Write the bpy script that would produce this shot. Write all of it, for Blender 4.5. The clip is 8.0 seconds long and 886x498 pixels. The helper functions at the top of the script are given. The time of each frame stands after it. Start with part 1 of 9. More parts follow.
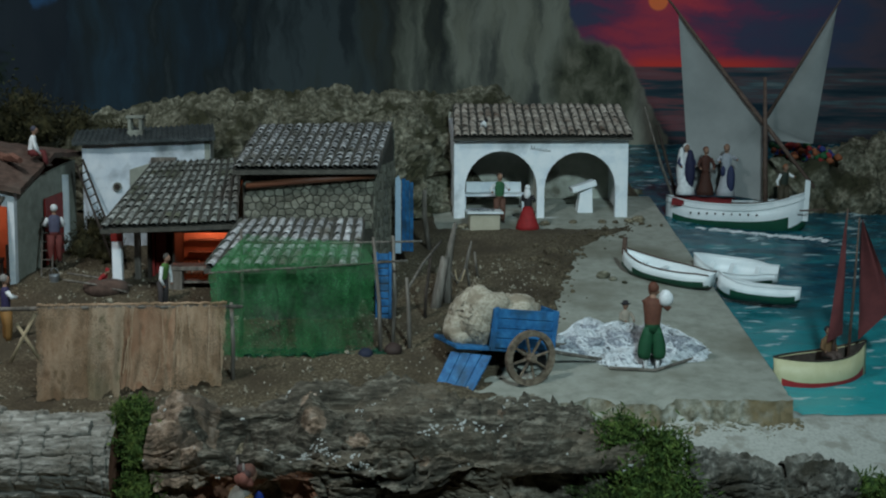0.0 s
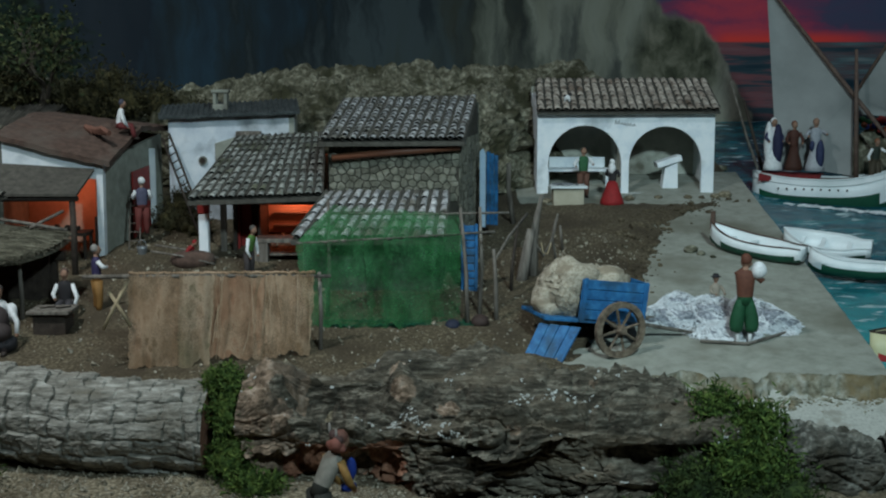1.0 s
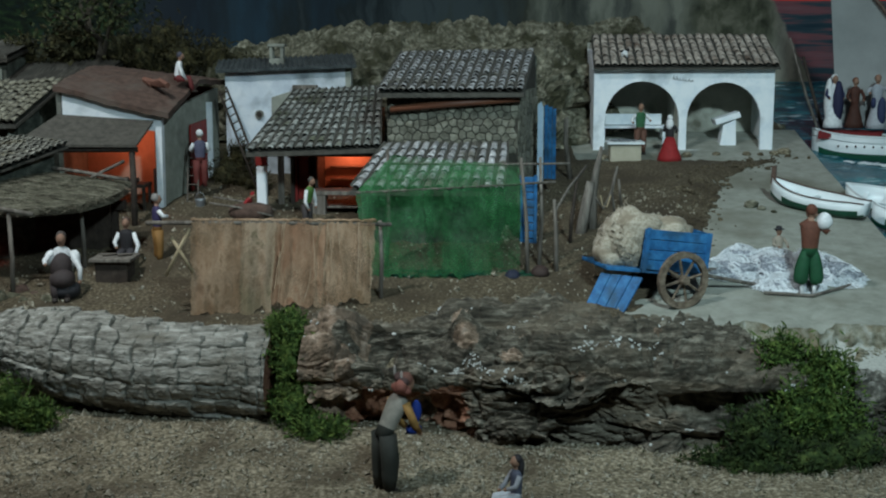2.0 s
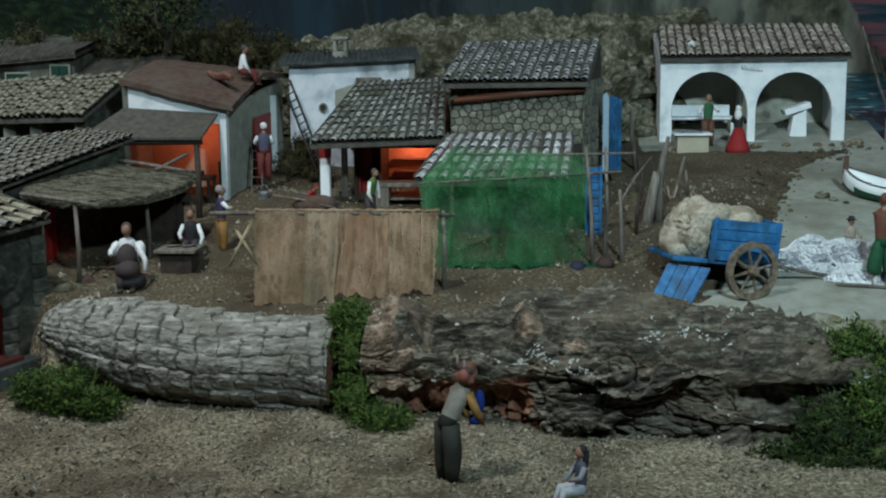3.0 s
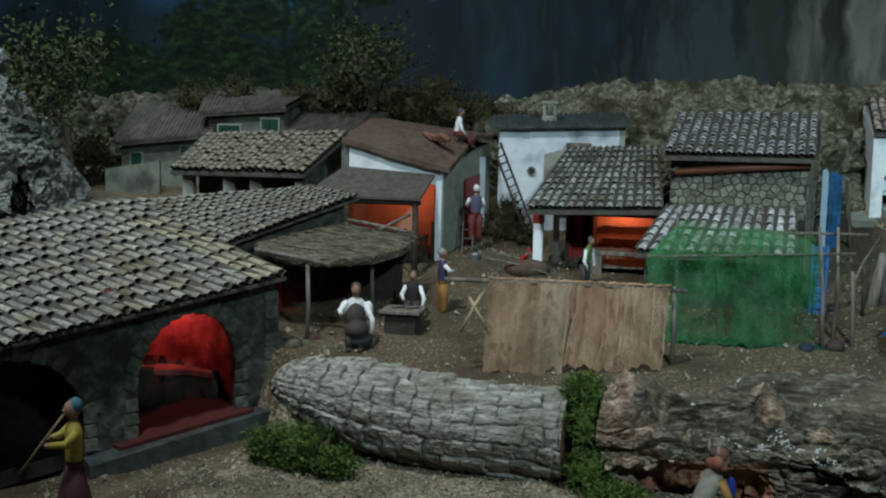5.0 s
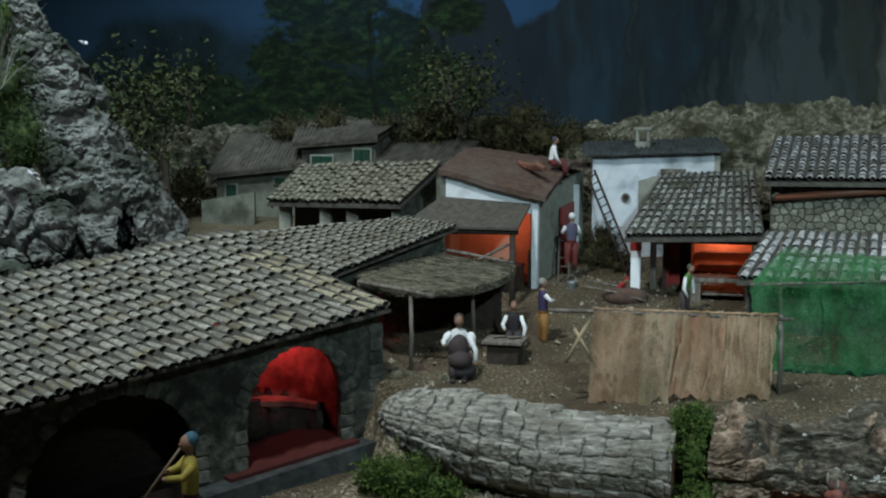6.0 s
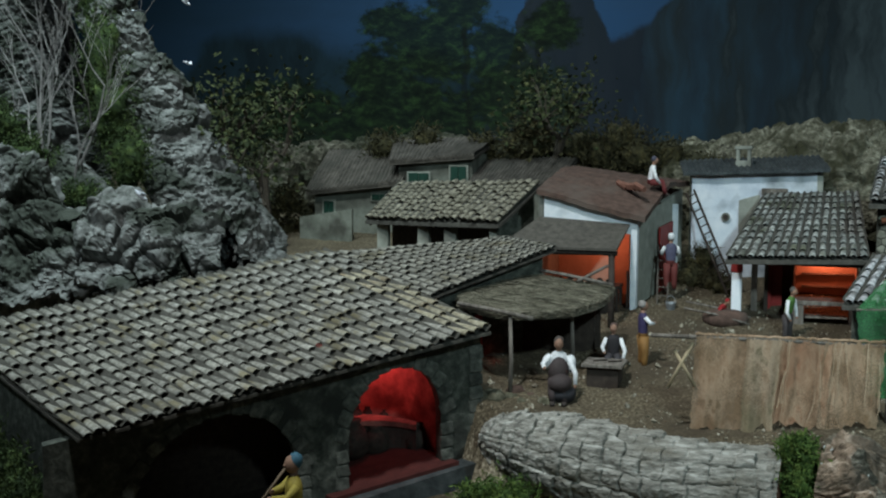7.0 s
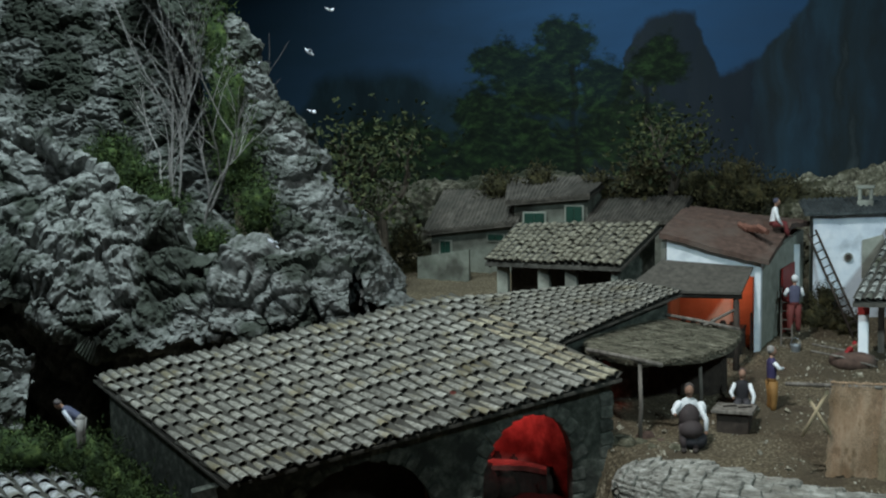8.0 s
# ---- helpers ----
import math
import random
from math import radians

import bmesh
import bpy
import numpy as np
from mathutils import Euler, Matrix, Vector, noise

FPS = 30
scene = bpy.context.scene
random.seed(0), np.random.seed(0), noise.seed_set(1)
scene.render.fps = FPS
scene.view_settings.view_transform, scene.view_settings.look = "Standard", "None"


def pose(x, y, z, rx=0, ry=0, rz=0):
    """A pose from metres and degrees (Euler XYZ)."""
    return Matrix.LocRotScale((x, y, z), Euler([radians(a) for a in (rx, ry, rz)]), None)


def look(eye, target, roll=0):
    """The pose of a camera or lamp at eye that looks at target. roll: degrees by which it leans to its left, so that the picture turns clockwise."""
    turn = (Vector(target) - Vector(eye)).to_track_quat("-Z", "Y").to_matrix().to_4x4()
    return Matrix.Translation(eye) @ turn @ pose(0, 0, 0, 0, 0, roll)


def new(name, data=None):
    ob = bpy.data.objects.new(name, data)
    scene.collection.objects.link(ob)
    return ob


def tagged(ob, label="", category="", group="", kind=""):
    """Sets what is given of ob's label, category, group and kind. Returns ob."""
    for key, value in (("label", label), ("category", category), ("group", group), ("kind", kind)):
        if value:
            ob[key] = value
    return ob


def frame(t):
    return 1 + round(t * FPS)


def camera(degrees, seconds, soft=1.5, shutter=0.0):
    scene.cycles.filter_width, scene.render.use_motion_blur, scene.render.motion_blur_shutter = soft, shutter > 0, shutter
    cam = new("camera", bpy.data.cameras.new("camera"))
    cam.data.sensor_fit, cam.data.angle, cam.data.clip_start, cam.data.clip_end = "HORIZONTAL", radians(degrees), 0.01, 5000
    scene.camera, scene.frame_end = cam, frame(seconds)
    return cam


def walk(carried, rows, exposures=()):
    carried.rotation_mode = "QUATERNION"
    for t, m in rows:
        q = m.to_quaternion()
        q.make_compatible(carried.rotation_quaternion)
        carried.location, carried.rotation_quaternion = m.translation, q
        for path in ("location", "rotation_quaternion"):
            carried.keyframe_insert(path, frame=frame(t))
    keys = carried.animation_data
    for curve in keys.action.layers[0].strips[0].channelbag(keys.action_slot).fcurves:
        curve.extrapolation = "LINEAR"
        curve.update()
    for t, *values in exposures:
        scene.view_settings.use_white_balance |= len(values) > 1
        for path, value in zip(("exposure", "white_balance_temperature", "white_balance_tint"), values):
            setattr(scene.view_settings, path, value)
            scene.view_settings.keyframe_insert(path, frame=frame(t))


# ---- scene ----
cam = camera(39.17, 8.0, soft=2.1)
PATH = [
    (0, (0.0252, -0.0227, 0.4147), (0.1643, 1.9564, 0.1622), 0.21),
    (0.5, (0.0209, -0.0199, 0.4042), (0.1036, 1.9616, 0.1452), -0.24),
    (1, (0.0003, -0.0100, 0.3906), (0.0274, 1.9709, 0.1163), -0.05),
    (1.5, (-0.0265, -0.0083, 0.3764), (-0.0529, 1.9713, 0.0925), 0.08),
    (1.7, (-0.0279, -0.0100, 0.3680), (-0.0551, 1.9666, 0.0638), 0.17),
    (2.8, (-0.0203, 0.0062, 0.3422), (-0.1441, 1.9759, 0.0180), -0.82),
    (3, (-0.0247, 0.0064, 0.3420), (-0.1687, 1.9759, 0.0250), -0.57),
    (3.5, (-0.0488, 0.0084, 0.3479), (-0.2488, 1.9754, 0.0463), -0.11),
    (4, (-0.0845, 0.0078, 0.3577), (-0.3309, 1.9728, 0.0787), 0.21),
    (4.5, (-0.1210, 0.0020, 0.3651), (-0.4251, 1.9614, 0.1042), 0.60),
    (5, (-0.1621, -0.0108, 0.3765), (-0.5110, 1.9429, 0.1288), 1.23),
    (5.2, (-0.1753, -0.0154, 0.3786), (-0.5491, 1.9346, 0.1377), 1.10),
    (6.3, (-0.2103, -0.0326, 0.4016), (-0.7057, 1.8932, 0.1872), 0.11),
    (6.5, (-0.2147, -0.0345, 0.4062), (-0.7361, 1.8844, 0.1919), 0.27),
    (7, (-0.2222, -0.0372, 0.4173), (-0.8175, 1.8608, 0.2087), 0.05),
    (7.5, (-0.2407, -0.0578, 0.4364), (-0.9069, 1.8177, 0.2395), -0.13),
    (8, (-0.2683, -0.0880, 0.4612), (-0.9983, 1.7660, 0.2875), -0.87),
]
walk(cam, [(t, look(eye, target, roll)) for t, eye, target, roll in PATH], exposures=[(0.0, -0.45), (1.5, -0.28), (3.5, -0.08), (5.0, -0.10), (6.5, 0.0), (8.0, 0.04)])

# ---- light: exhibition lamps above the model, faint dark hall round it ----
world = bpy.data.worlds.new("hall")
scene.world = world
world.use_nodes = True
world.node_tree.nodes["Background"].inputs[0].default_value = (0.30, 0.42, 0.60, 1)
world.node_tree.nodes["Background"].inputs[1].default_value = 0.042


def lamp(name, eye, target, watts, size, colour, kind="AREA", spread=180):
    data = bpy.data.lights.new(name, kind)
    data.energy, data.color = watts, colour
    if kind == "AREA":
        data.shape, data.size, data.spread = "DISK", size, radians(spread)
    else:
        data.shadow_soft_size = size
    ob = new(name, data)
    ob.matrix_world = look(eye, target)
    return ob


lamp("hall_lamp_village", (-0.82, 0.90, 1.66), (-0.35, 1.80, 0.0), 6.7, 0.14, (0.88, 0.95, 0.96), spread=96)
lamp("hall_lamp_harbour", (0.45, 0.20, 1.18), (0.42, 2.3, 0.20), 8.3, 0.14, (0.68, 0.93, 1.0), spread=90)
lamp("hall_lamp_mountain", (-1.36, 1.42, 2.05), (-1.80, 1.98, 0.40), 11.2, 0.45, (0.77, 0.97, 1.0), spread=84)
# unseen fill, added to brighten the dark left side
lamp("fill_lamp_west", (-2.3, 0.75, 1.6), (-1.45, 1.6, -0.05), 2.0, 0.2, (0.76, 0.93, 1.0), spread=80)
lamp("hall_lamp_sunset", (1.10, 2.60, 1.25), (0.85, 3.3, 0.60), 2.0, 0.2, (0.84, 0.92, 1.0))
lamp("hall_lamp_sky", (-1.30, 2.62, 2.3), (-1.15, 3.3, 0.75), 7.0, 0.3, (0.76, 0.95, 1.0), spread=70)
lamp("lamp_in_oven_house", (-0.874, 1.676, 0.054), (-0.86, 1.66, -0.1), 0.085, 0.010, (1.0, 0.16, 0.17), "POINT")
lamp("lamp_in_shed", (-0.60, 2.10, 0.205), (-0.62, 2.1, 0.1), 0.085, 0.01, (1.0, 0.27, 0.14), "POINT")
lamp("lamp_in_porch", (-0.232, 2.165, 0.178), (-0.22, 2.1, 0.1), 0.11, 0.008, (1.0, 0.25, 0.12), "POINT")
lamp("lamp_in_stall", (-0.715, 1.80, 0.05), (-0.7, 1.8, 0.0), 0.0012, 0.008, (1.0, 0.08, 0.05), "POINT")

# ---- materials ----

def ramp(nodes, stops):
    node = nodes.new("ShaderNodeValToRGB")
    while len(node.color_ramp.elements) < len(stops):
        node.color_ramp.elements.new(0.5)
    for el, (at, c) in zip(node.color_ramp.elements, stops):
        el.position, el.color = at, (*c, 1)
    return node


def mat(name, colours, scale=60.0, rough=0.85, bump=0.35, stain=None, stain_at=(0.52, 0.66), stretch=(1, 1, 1), vary=0.0, metal=0.0,
        depth=0.002, stain_scale=None, clear=0.0, specular=0.4):
    """A painted, worn surface: fine grain between the colours, large stains, relief, and a random shade for each piece."""
    m = bpy.data.materials.new(name)
    m.use_nodes = True
    n, l = m.node_tree.nodes, m.node_tree.links
    bsdf = n["Principled BSDF"]
    bsdf.inputs["Roughness"].default_value, bsdf.inputs["Metallic"].default_value = rough, metal
    bsdf.inputs["Specular IOR Level"].default_value = specular
    bsdf.inputs["Coat Weight"].default_value = clear
    geo, mapping = n.new("ShaderNodeNewGeometry"), n.new("ShaderNodeMapping")
    mapping.inputs["Scale"].default_value = stretch
    l.new(geo.outputs["Position"], mapping.inputs["Vector"])
    fine = n.new("ShaderNodeTexNoise")
    fine.inputs["Scale"].default_value, fine.inputs["Detail"].default_value, fine.inputs["Roughness"].default_value = scale, 8, 0.62
    l.new(mapping.outputs[0], fine.inputs["Vector"])
    k = len(colours)
    cr = ramp(n, [(0.32 + 0.36 * i / max(1, k - 1), c) for i, c in enumerate(colours)])
    l.new(fine.outputs["Fac"], cr.inputs[0])
    out = cr.outputs[0]
    if stain:
        big = n.new("ShaderNodeTexNoise")
        big.inputs["Scale"].default_value, big.inputs["Detail"].default_value = stain_scale or scale / 6, 6
        l.new(mapping.outputs[0], big.inputs["Vector"])
        mr = ramp(n, [(stain_at[0], (0, 0, 0)), (stain_at[1], (1, 1, 1))])
        l.new(big.outputs["Fac"], mr.inputs[0])
        mix = n.new("ShaderNodeMix")
        mix.data_type = "RGBA"
        l.new(mr.outputs[0], mix.inputs[0])
        l.new(out, mix.inputs[6])
        mix.inputs[7].default_value = (*stain, 1)
        out = mix.outputs[2]
    if vary:
        info, hsv, mth = n.new("ShaderNodeObjectInfo"), n.new("ShaderNodeHueSaturation"), n.new("ShaderNodeMapRange")
        mth.inputs[3].default_value, mth.inputs[4].default_value = 1 - vary, 1 + vary
        l.new(info.outputs["Random"], mth.inputs[0])
        l.new(mth.outputs[0], hsv.inputs["Value"])
        l.new(out, hsv.inputs["Color"])
        out = hsv.outputs[0]
    l.new(out, bsdf.inputs["Base Color"])
    if bump:
        bn = n.new("ShaderNodeBump")
        bn.inputs["Strength"].default_value, bn.inputs["Distance"].default_value = bump, depth
        l.new(fine.outputs["Fac"], bn.inputs["Height"])
        l.new(bn.outputs[0], bsdf.inputs["Normal"])
    return m


def net_mat(name, colours, cover, scale, sheer=0.5, soft=0.14):
    """Gauze: threads with gaps between them that let the light and the view through."""
    m = mat(name, colours, scale=60, rough=0.95, bump=0.3, stain=colours[-1], stain_at=(0.44, 0.74), stain_scale=24, stretch=(1, 1, 0.55))
    n, l = m.node_tree.nodes, m.node_tree.links
    geo = n.new("ShaderNodeNewGeometry")
    threads = n.new("ShaderNodeTexNoise")
    threads.inputs["Scale"].default_value, threads.inputs["Detail"].default_value = scale, 5
    l.new(geo.outputs["Position"], threads.inputs["Vector"])
    mr = n.new("ShaderNodeMapRange")
    mr.inputs[1].default_value, mr.inputs[2].default_value = cover, cover + soft
    mr.inputs[3].default_value, mr.inputs[4].default_value = 0.0, sheer
    l.new(threads.outputs["Fac"], mr.inputs[0])
    slack, worn, thin = n.new("ShaderNodeTexNoise"), n.new("ShaderNodeMapRange"), n.new("ShaderNodeMath")
    slack.inputs["Scale"].default_value, slack.inputs["Detail"].default_value = 16, 4
    worn.inputs[1].default_value, worn.inputs[2].default_value, worn.inputs[3].default_value, worn.inputs[4].default_value = 0.35, 0.66, 0.30, 1.0
    l.new(geo.outputs["Position"], slack.inputs["Vector"])
    l.new(slack.outputs["Fac"], worn.inputs[0])
    thin.operation = "MULTIPLY"
    l.new(mr.outputs[0], thin.inputs[0])
    l.new(worn.outputs[0], thin.inputs[1])
    clear, mix, out = n.new("ShaderNodeBsdfTransparent"), n.new("ShaderNodeMixShader"), n["Material Output"]
    l.new(thin.outputs[0], mix.inputs[0])
    l.new(n["Principled BSDF"].outputs[0], mix.inputs[1])
    l.new(clear.outputs[0], mix.inputs[2])
    l.new(mix.outputs[0], out.inputs[0])
    return m


M_YARD_AND_SHADE = mat("yard_and_shaded_earth", [(0.036, 0.027, 0.016), (0.100, 0.077, 0.046), (0.235, 0.195, 0.13)], 230, 0.95, 1.0, (0.055, 0.040, 0.024), (0.42, 0.70), depth=0.0034, stain_scale=11)
M_EARTH = mat("earth", [(0.062, 0.050, 0.032), (0.220, 0.184, 0.121), (0.52, 0.455, 0.34)], 190, 0.95, 1.0, (0.066, 0.048, 0.029), (0.43, 0.70), depth=0.0034, stain_scale=11)
M_SAND = mat("sand", [(0.34, 0.34, 0.31), (0.44, 0.44, 0.40), (0.5, 0.5, 0.46)], 220, 0.95, 0.5, (0.30, 0.29, 0.25))
M_DOCK = mat("dock_plaster", [(0.24, 0.245, 0.205), (0.31, 0.315, 0.27), (0.36, 0.365, 0.32)], 45, 0.75, 0.2, (0.185, 0.18, 0.14), stain_scale=6)
M_CORK = mat("cork_bark", [(0.020, 0.017, 0.012), (0.088, 0.076, 0.057), (0.27, 0.245, 0.195)], 85, 0.95, 1.0, (0.17, 0.135, 0.095), (0.50, 0.72), (0.34, 1, 1.7), depth=0.004, stain_scale=16)
M_CORK_TAN = mat("tan_cork", [(0.06, 0.042, 0.028), (0.26, 0.185, 0.13), (0.50, 0.39, 0.31)], 60, 0.95, 1.0, (0.10, 0.08, 0.06), depth=0.006, stain_scale=18)
M_LICHEN = mat("white_lichen", [(0.45, 0.46, 0.44), (0.65, 0.66, 0.63)], 200, 0.95, 0.3)
M_CORK_PALE = mat("pale_bark", [(0.10, 0.096, 0.082), (0.255, 0.245, 0.215), (0.46, 0.45, 0.41)], 110, 0.95, 1.0, (0.17, 0.155, 0.125), (0.50, 0.70), (0.35, 1, 1.8), depth=0.002, stain_scale=30)
M_CORK_IN = mat("cork_inside", [(0.10, 0.04, 0.025), (0.22, 0.10, 0.06), (0.32, 0.17, 0.11)], 60, 0.9, 0.6)
M_BEACHROCK = mat("beach_rock_grey", [(0.035, 0.033, 0.026), (0.125, 0.118, 0.100), (0.36, 0.345, 0.30)], 75, 0.95, 1.0, (0.045, 0.040, 0.028), (0.46, 0.62), depth=0.004, stain_scale=22)
M_ROCK = mat("grey_rock", [(0.095, 0.098, 0.092), (0.165, 0.169, 0.160), (0.27, 0.27, 0.262)], 70, 0.9, 0.5, (0.038, 0.044, 0.034), (0.46, 0.58), depth=0.003, stain_scale=9)
M_RIDGE = mat("ridge_rock", [(0.035, 0.032, 0.018), (0.15, 0.14, 0.098), (0.37, 0.35, 0.265)], 75, 0.95, 1.0, (0.045, 0.043, 0.022), (0.46, 0.60), depth=0.005, stain_scale=13)
M_BANK = mat("mossy_brown_rock", [(0.022, 0.020, 0.012), (0.070, 0.063, 0.044), (0.17, 0.155, 0.12)], 75, 0.95, 1.0, (0.022, 0.024, 0.012), (0.44, 0.58), depth=0.005, stain_scale=13)
M_TILE = mat("clay_tile", [(0.11, 0.105, 0.088), (0.225, 0.215, 0.185), (0.37, 0.355, 0.315)], 130, 0.42, 0.4, (0.19, 0.165, 0.105), vary=0.32)
M_TILE_GREY = mat("grey_tile", [(0.15, 0.15, 0.15), (0.38, 0.38, 0.385), (0.70, 0.70, 0.715)], 130, 0.6, 0.4, (0.16, 0.15, 0.125), vary=0.32)
M_TILE_MOSS = mat("mossy_grey_tile", [(0.10, 0.105, 0.095), (0.26, 0.27, 0.25), (0.50, 0.51, 0.49)], 130, 0.6, 0.4, (0.11, 0.115, 0.08), vary=0.32)
M_TILE_BROWN = mat("brown_tile", [(0.24, 0.20, 0.165), (0.46, 0.395, 0.335), (0.60, 0.54, 0.475)], 120, 0.85, 0.4, (0.17, 0.12, 0.09), vary=0.22)
M_TILE_YELLOW = mat("ochre_tile", [(0.085, 0.077, 0.054), (0.17, 0.155, 0.115), (0.32, 0.295, 0.23)], 130, 0.8, 0.4, vary=0.2)
M_TILE_OCHRE = mat("ochre_verge_tile", [(0.13, 0.112, 0.074), (0.24, 0.213, 0.150), (0.36, 0.33, 0.25)], 110, 0.7, 0.4, (0.20, 0.15, 0.09), vary=0.22)
M_TILE_DULL = mat("dull_tile", [(0.10, 0.094, 0.078), (0.185, 0.175, 0.148), (0.29, 0.275, 0.235)], 130, 0.65, 0.4, (0.13, 0.115, 0.08), vary=0.28)
M_UNDER = mat("roof_bed", [(0.045, 0.042, 0.035), (0.095, 0.090, 0.076)], 90, 0.95, 0.5)
M_WHITE = mat("whitewash", [(0.66, 0.72, 0.78), (0.80, 0.84, 0.87), (0.86, 0.88, 0.90)], 35, 0.9, 0.25, (0.36, 0.40, 0.42), (0.58, 0.78), stain_scale=14)
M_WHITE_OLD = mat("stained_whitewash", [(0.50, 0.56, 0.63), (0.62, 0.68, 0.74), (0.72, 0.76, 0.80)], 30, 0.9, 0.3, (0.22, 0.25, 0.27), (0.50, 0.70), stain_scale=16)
# arcade interior plaster: indoor dimness put into the colour, plus stains
M_INSIDE = mat("dimmed_plaster", [(0.40, 0.41, 0.35), (0.54, 0.55, 0.48)], 40, 0.95, 0.3, (0.14, 0.13, 0.10), stain_scale=12)
M_GREYWALL = mat("grey_and_shade_plaster", [(0.22, 0.23, 0.195), (0.34, 0.35, 0.30)], 50, 0.95, 0.4, (0.14, 0.14, 0.12), stain_scale=12)
M_STONEWALL = mat("stone_wall", [(0.026, 0.031, 0.025), (0.064, 0.072, 0.059), (0.14, 0.148, 0.124)], 70, 0.95, 0.9, (0.035, 0.038, 0.032), depth=0.004, stain_scale=24)
M_STONE = mat("stone_piece", [(0.075, 0.073, 0.055), (0.15, 0.148, 0.115), (0.22, 0.215, 0.175)], 90, 0.95, 0.8, vary=0.3)
M_STONE_DARK = mat("dark_stone_piece", [(0.042, 0.046, 0.039), (0.09, 0.096, 0.081), (0.17, 0.176, 0.152)], 90, 0.95, 0.8, vary=0.3)
M_MORTAR = mat("mortar", [(0.028, 0.026, 0.02), (0.06, 0.056, 0.044)], 120, 0.95, 0.6)
# plaster of the lit rooms: lamp glow tinted into the colour
M_ORANGE = mat("glow_tinted_plaster", [(0.52, 0.34, 0.24), (0.66, 0.46, 0.34)], 50, 0.9, 0.2)
M_REDWALL = mat("red_plaster", [(0.26, 0.075, 0.060), (0.46, 0.15, 0.12), (0.64, 0.25, 0.20)], 38, 0.7, 0.8, (0.12, 0.035, 0.03), (0.46, 0.70), depth=0.004, stain_scale=22)
M_BROWNROOF = mat("red_earth_roof", [(0.055, 0.034, 0.026), (0.095, 0.058, 0.045), (0.135, 0.083, 0.064)], 90, 0.95, 0.6, (0.11, 0.08, 0.065), stain_scale=16)
M_FELT = mat("dark_roof_felt", [(0.05, 0.045, 0.038), (0.10, 0.09, 0.075)], 100, 0.95, 0.6)
M_SLATE = mat("grey_brown_roof", [(0.075, 0.072, 0.064), (0.14, 0.133, 0.12), (0.19, 0.18, 0.165)], 80, 0.95, 0.6, (0.09, 0.08, 0.065), stretch=(1, 0.2, 1), stain_scale=12)
# far house plaster, its colour lowered to stand for shade; stains on top
M_SHADEDWALL = mat("shaded_plaster", [(0.13, 0.138, 0.112), (0.23, 0.24, 0.20)], 50, 0.95, 0.5, (0.07, 0.068, 0.055), stain_scale=14)
M_SLATE_DARK = mat("dark_grey_brown_roof", [(0.034, 0.029, 0.023), (0.072, 0.062, 0.051), (0.115, 0.10, 0.083)], 80, 0.95, 0.7, (0.05, 0.045, 0.036), stretch=(1, 0.2, 1), stain_scale=14)
M_THATCH = mat("thatch", [(0.055, 0.050, 0.036), (0.14, 0.128, 0.092), (0.27, 0.25, 0.19)], 140, 0.98, 0.8, stretch=(0.25, 1, 1), depth=0.003)
M_WOOD = mat("old_wood", [(0.07, 0.06, 0.05), (0.15, 0.13, 0.11), (0.24, 0.215, 0.185)], 130, 0.9, 0.5, stretch=(1, 1, 0.15))
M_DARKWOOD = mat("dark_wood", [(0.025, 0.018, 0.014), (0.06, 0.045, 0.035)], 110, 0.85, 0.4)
M_BEAM = mat("varnished_beam", [(0.10, 0.035, 0.018), (0.19, 0.075, 0.04)], 90, 0.55, 0.3, stretch=(0.1, 1, 1))
M_BLUE = mat("blue_paint", [(0.010, 0.075, 0.20), (0.018, 0.135, 0.33), (0.04, 0.20, 0.42)], 90, 0.6, 0.5, (0.020, 0.075, 0.15), (0.48, 0.66), stain_scale=32)
M_BLUE2 = mat("pale_blue_paint", [(0.30, 0.42, 0.55), (0.42, 0.55, 0.66)], 60, 0.7, 0.2)
M_REDPAINT = mat("red_paint", [(0.22, 0.02, 0.018), (0.34, 0.035, 0.03)], 60, 0.5, 0.2)
M_SHUTTER = mat("green_shutter_paint", [(0.004, 0.032, 0.020), (0.008, 0.050, 0.032)], 40, 0.6, 0.15)
M_HULLWHITE = mat("white_boat_paint", [(0.72, 0.77, 0.79), (0.84, 0.87, 0.88)], 30, 0.4, 0.08, (0.64, 0.70, 0.71), stain_scale=8)
M_HULLGREEN = mat("green_boat_paint", [(0.008, 0.06, 0.035), (0.014, 0.09, 0.05)], 40, 0.5, 0.1)
M_HULLRED = mat("red_boat_paint", [(0.30, 0.02, 0.025), (0.42, 0.035, 0.035)], 40, 0.45, 0.1)
M_REDCLOTH = mat("dark_red_cloth", [(0.13, 0.012, 0.014), (0.22, 0.022, 0.024)], 60, 0.85, 0.3)
M_HULLCREAM = mat("cream_boat_paint", [(0.50, 0.47, 0.27), (0.60, 0.57, 0.36)], 40, 0.5, 0.1)
M_SAIL = mat("grey_sailcloth", [(0.24, 0.25, 0.245), (0.33, 0.34, 0.335)], 9, 0.95, 0.15, (0.20, 0.21, 0.205), stain_scale=5)
M_SAILRED = mat("dark_red_sailcloth", [(0.085, 0.022, 0.024), (0.14, 0.035, 0.035)], 40, 0.95, 0.2)
M_MAST = mat("mast_wood", [(0.07, 0.042, 0.032), (0.14, 0.09, 0.07)], 80, 0.7, 0.2)
M_LEAF = mat("moss_leaf", [(0.012, 0.034, 0.007), (0.052, 0.098, 0.016), (0.16, 0.22, 0.045)], 90, 0.85, 0.0)
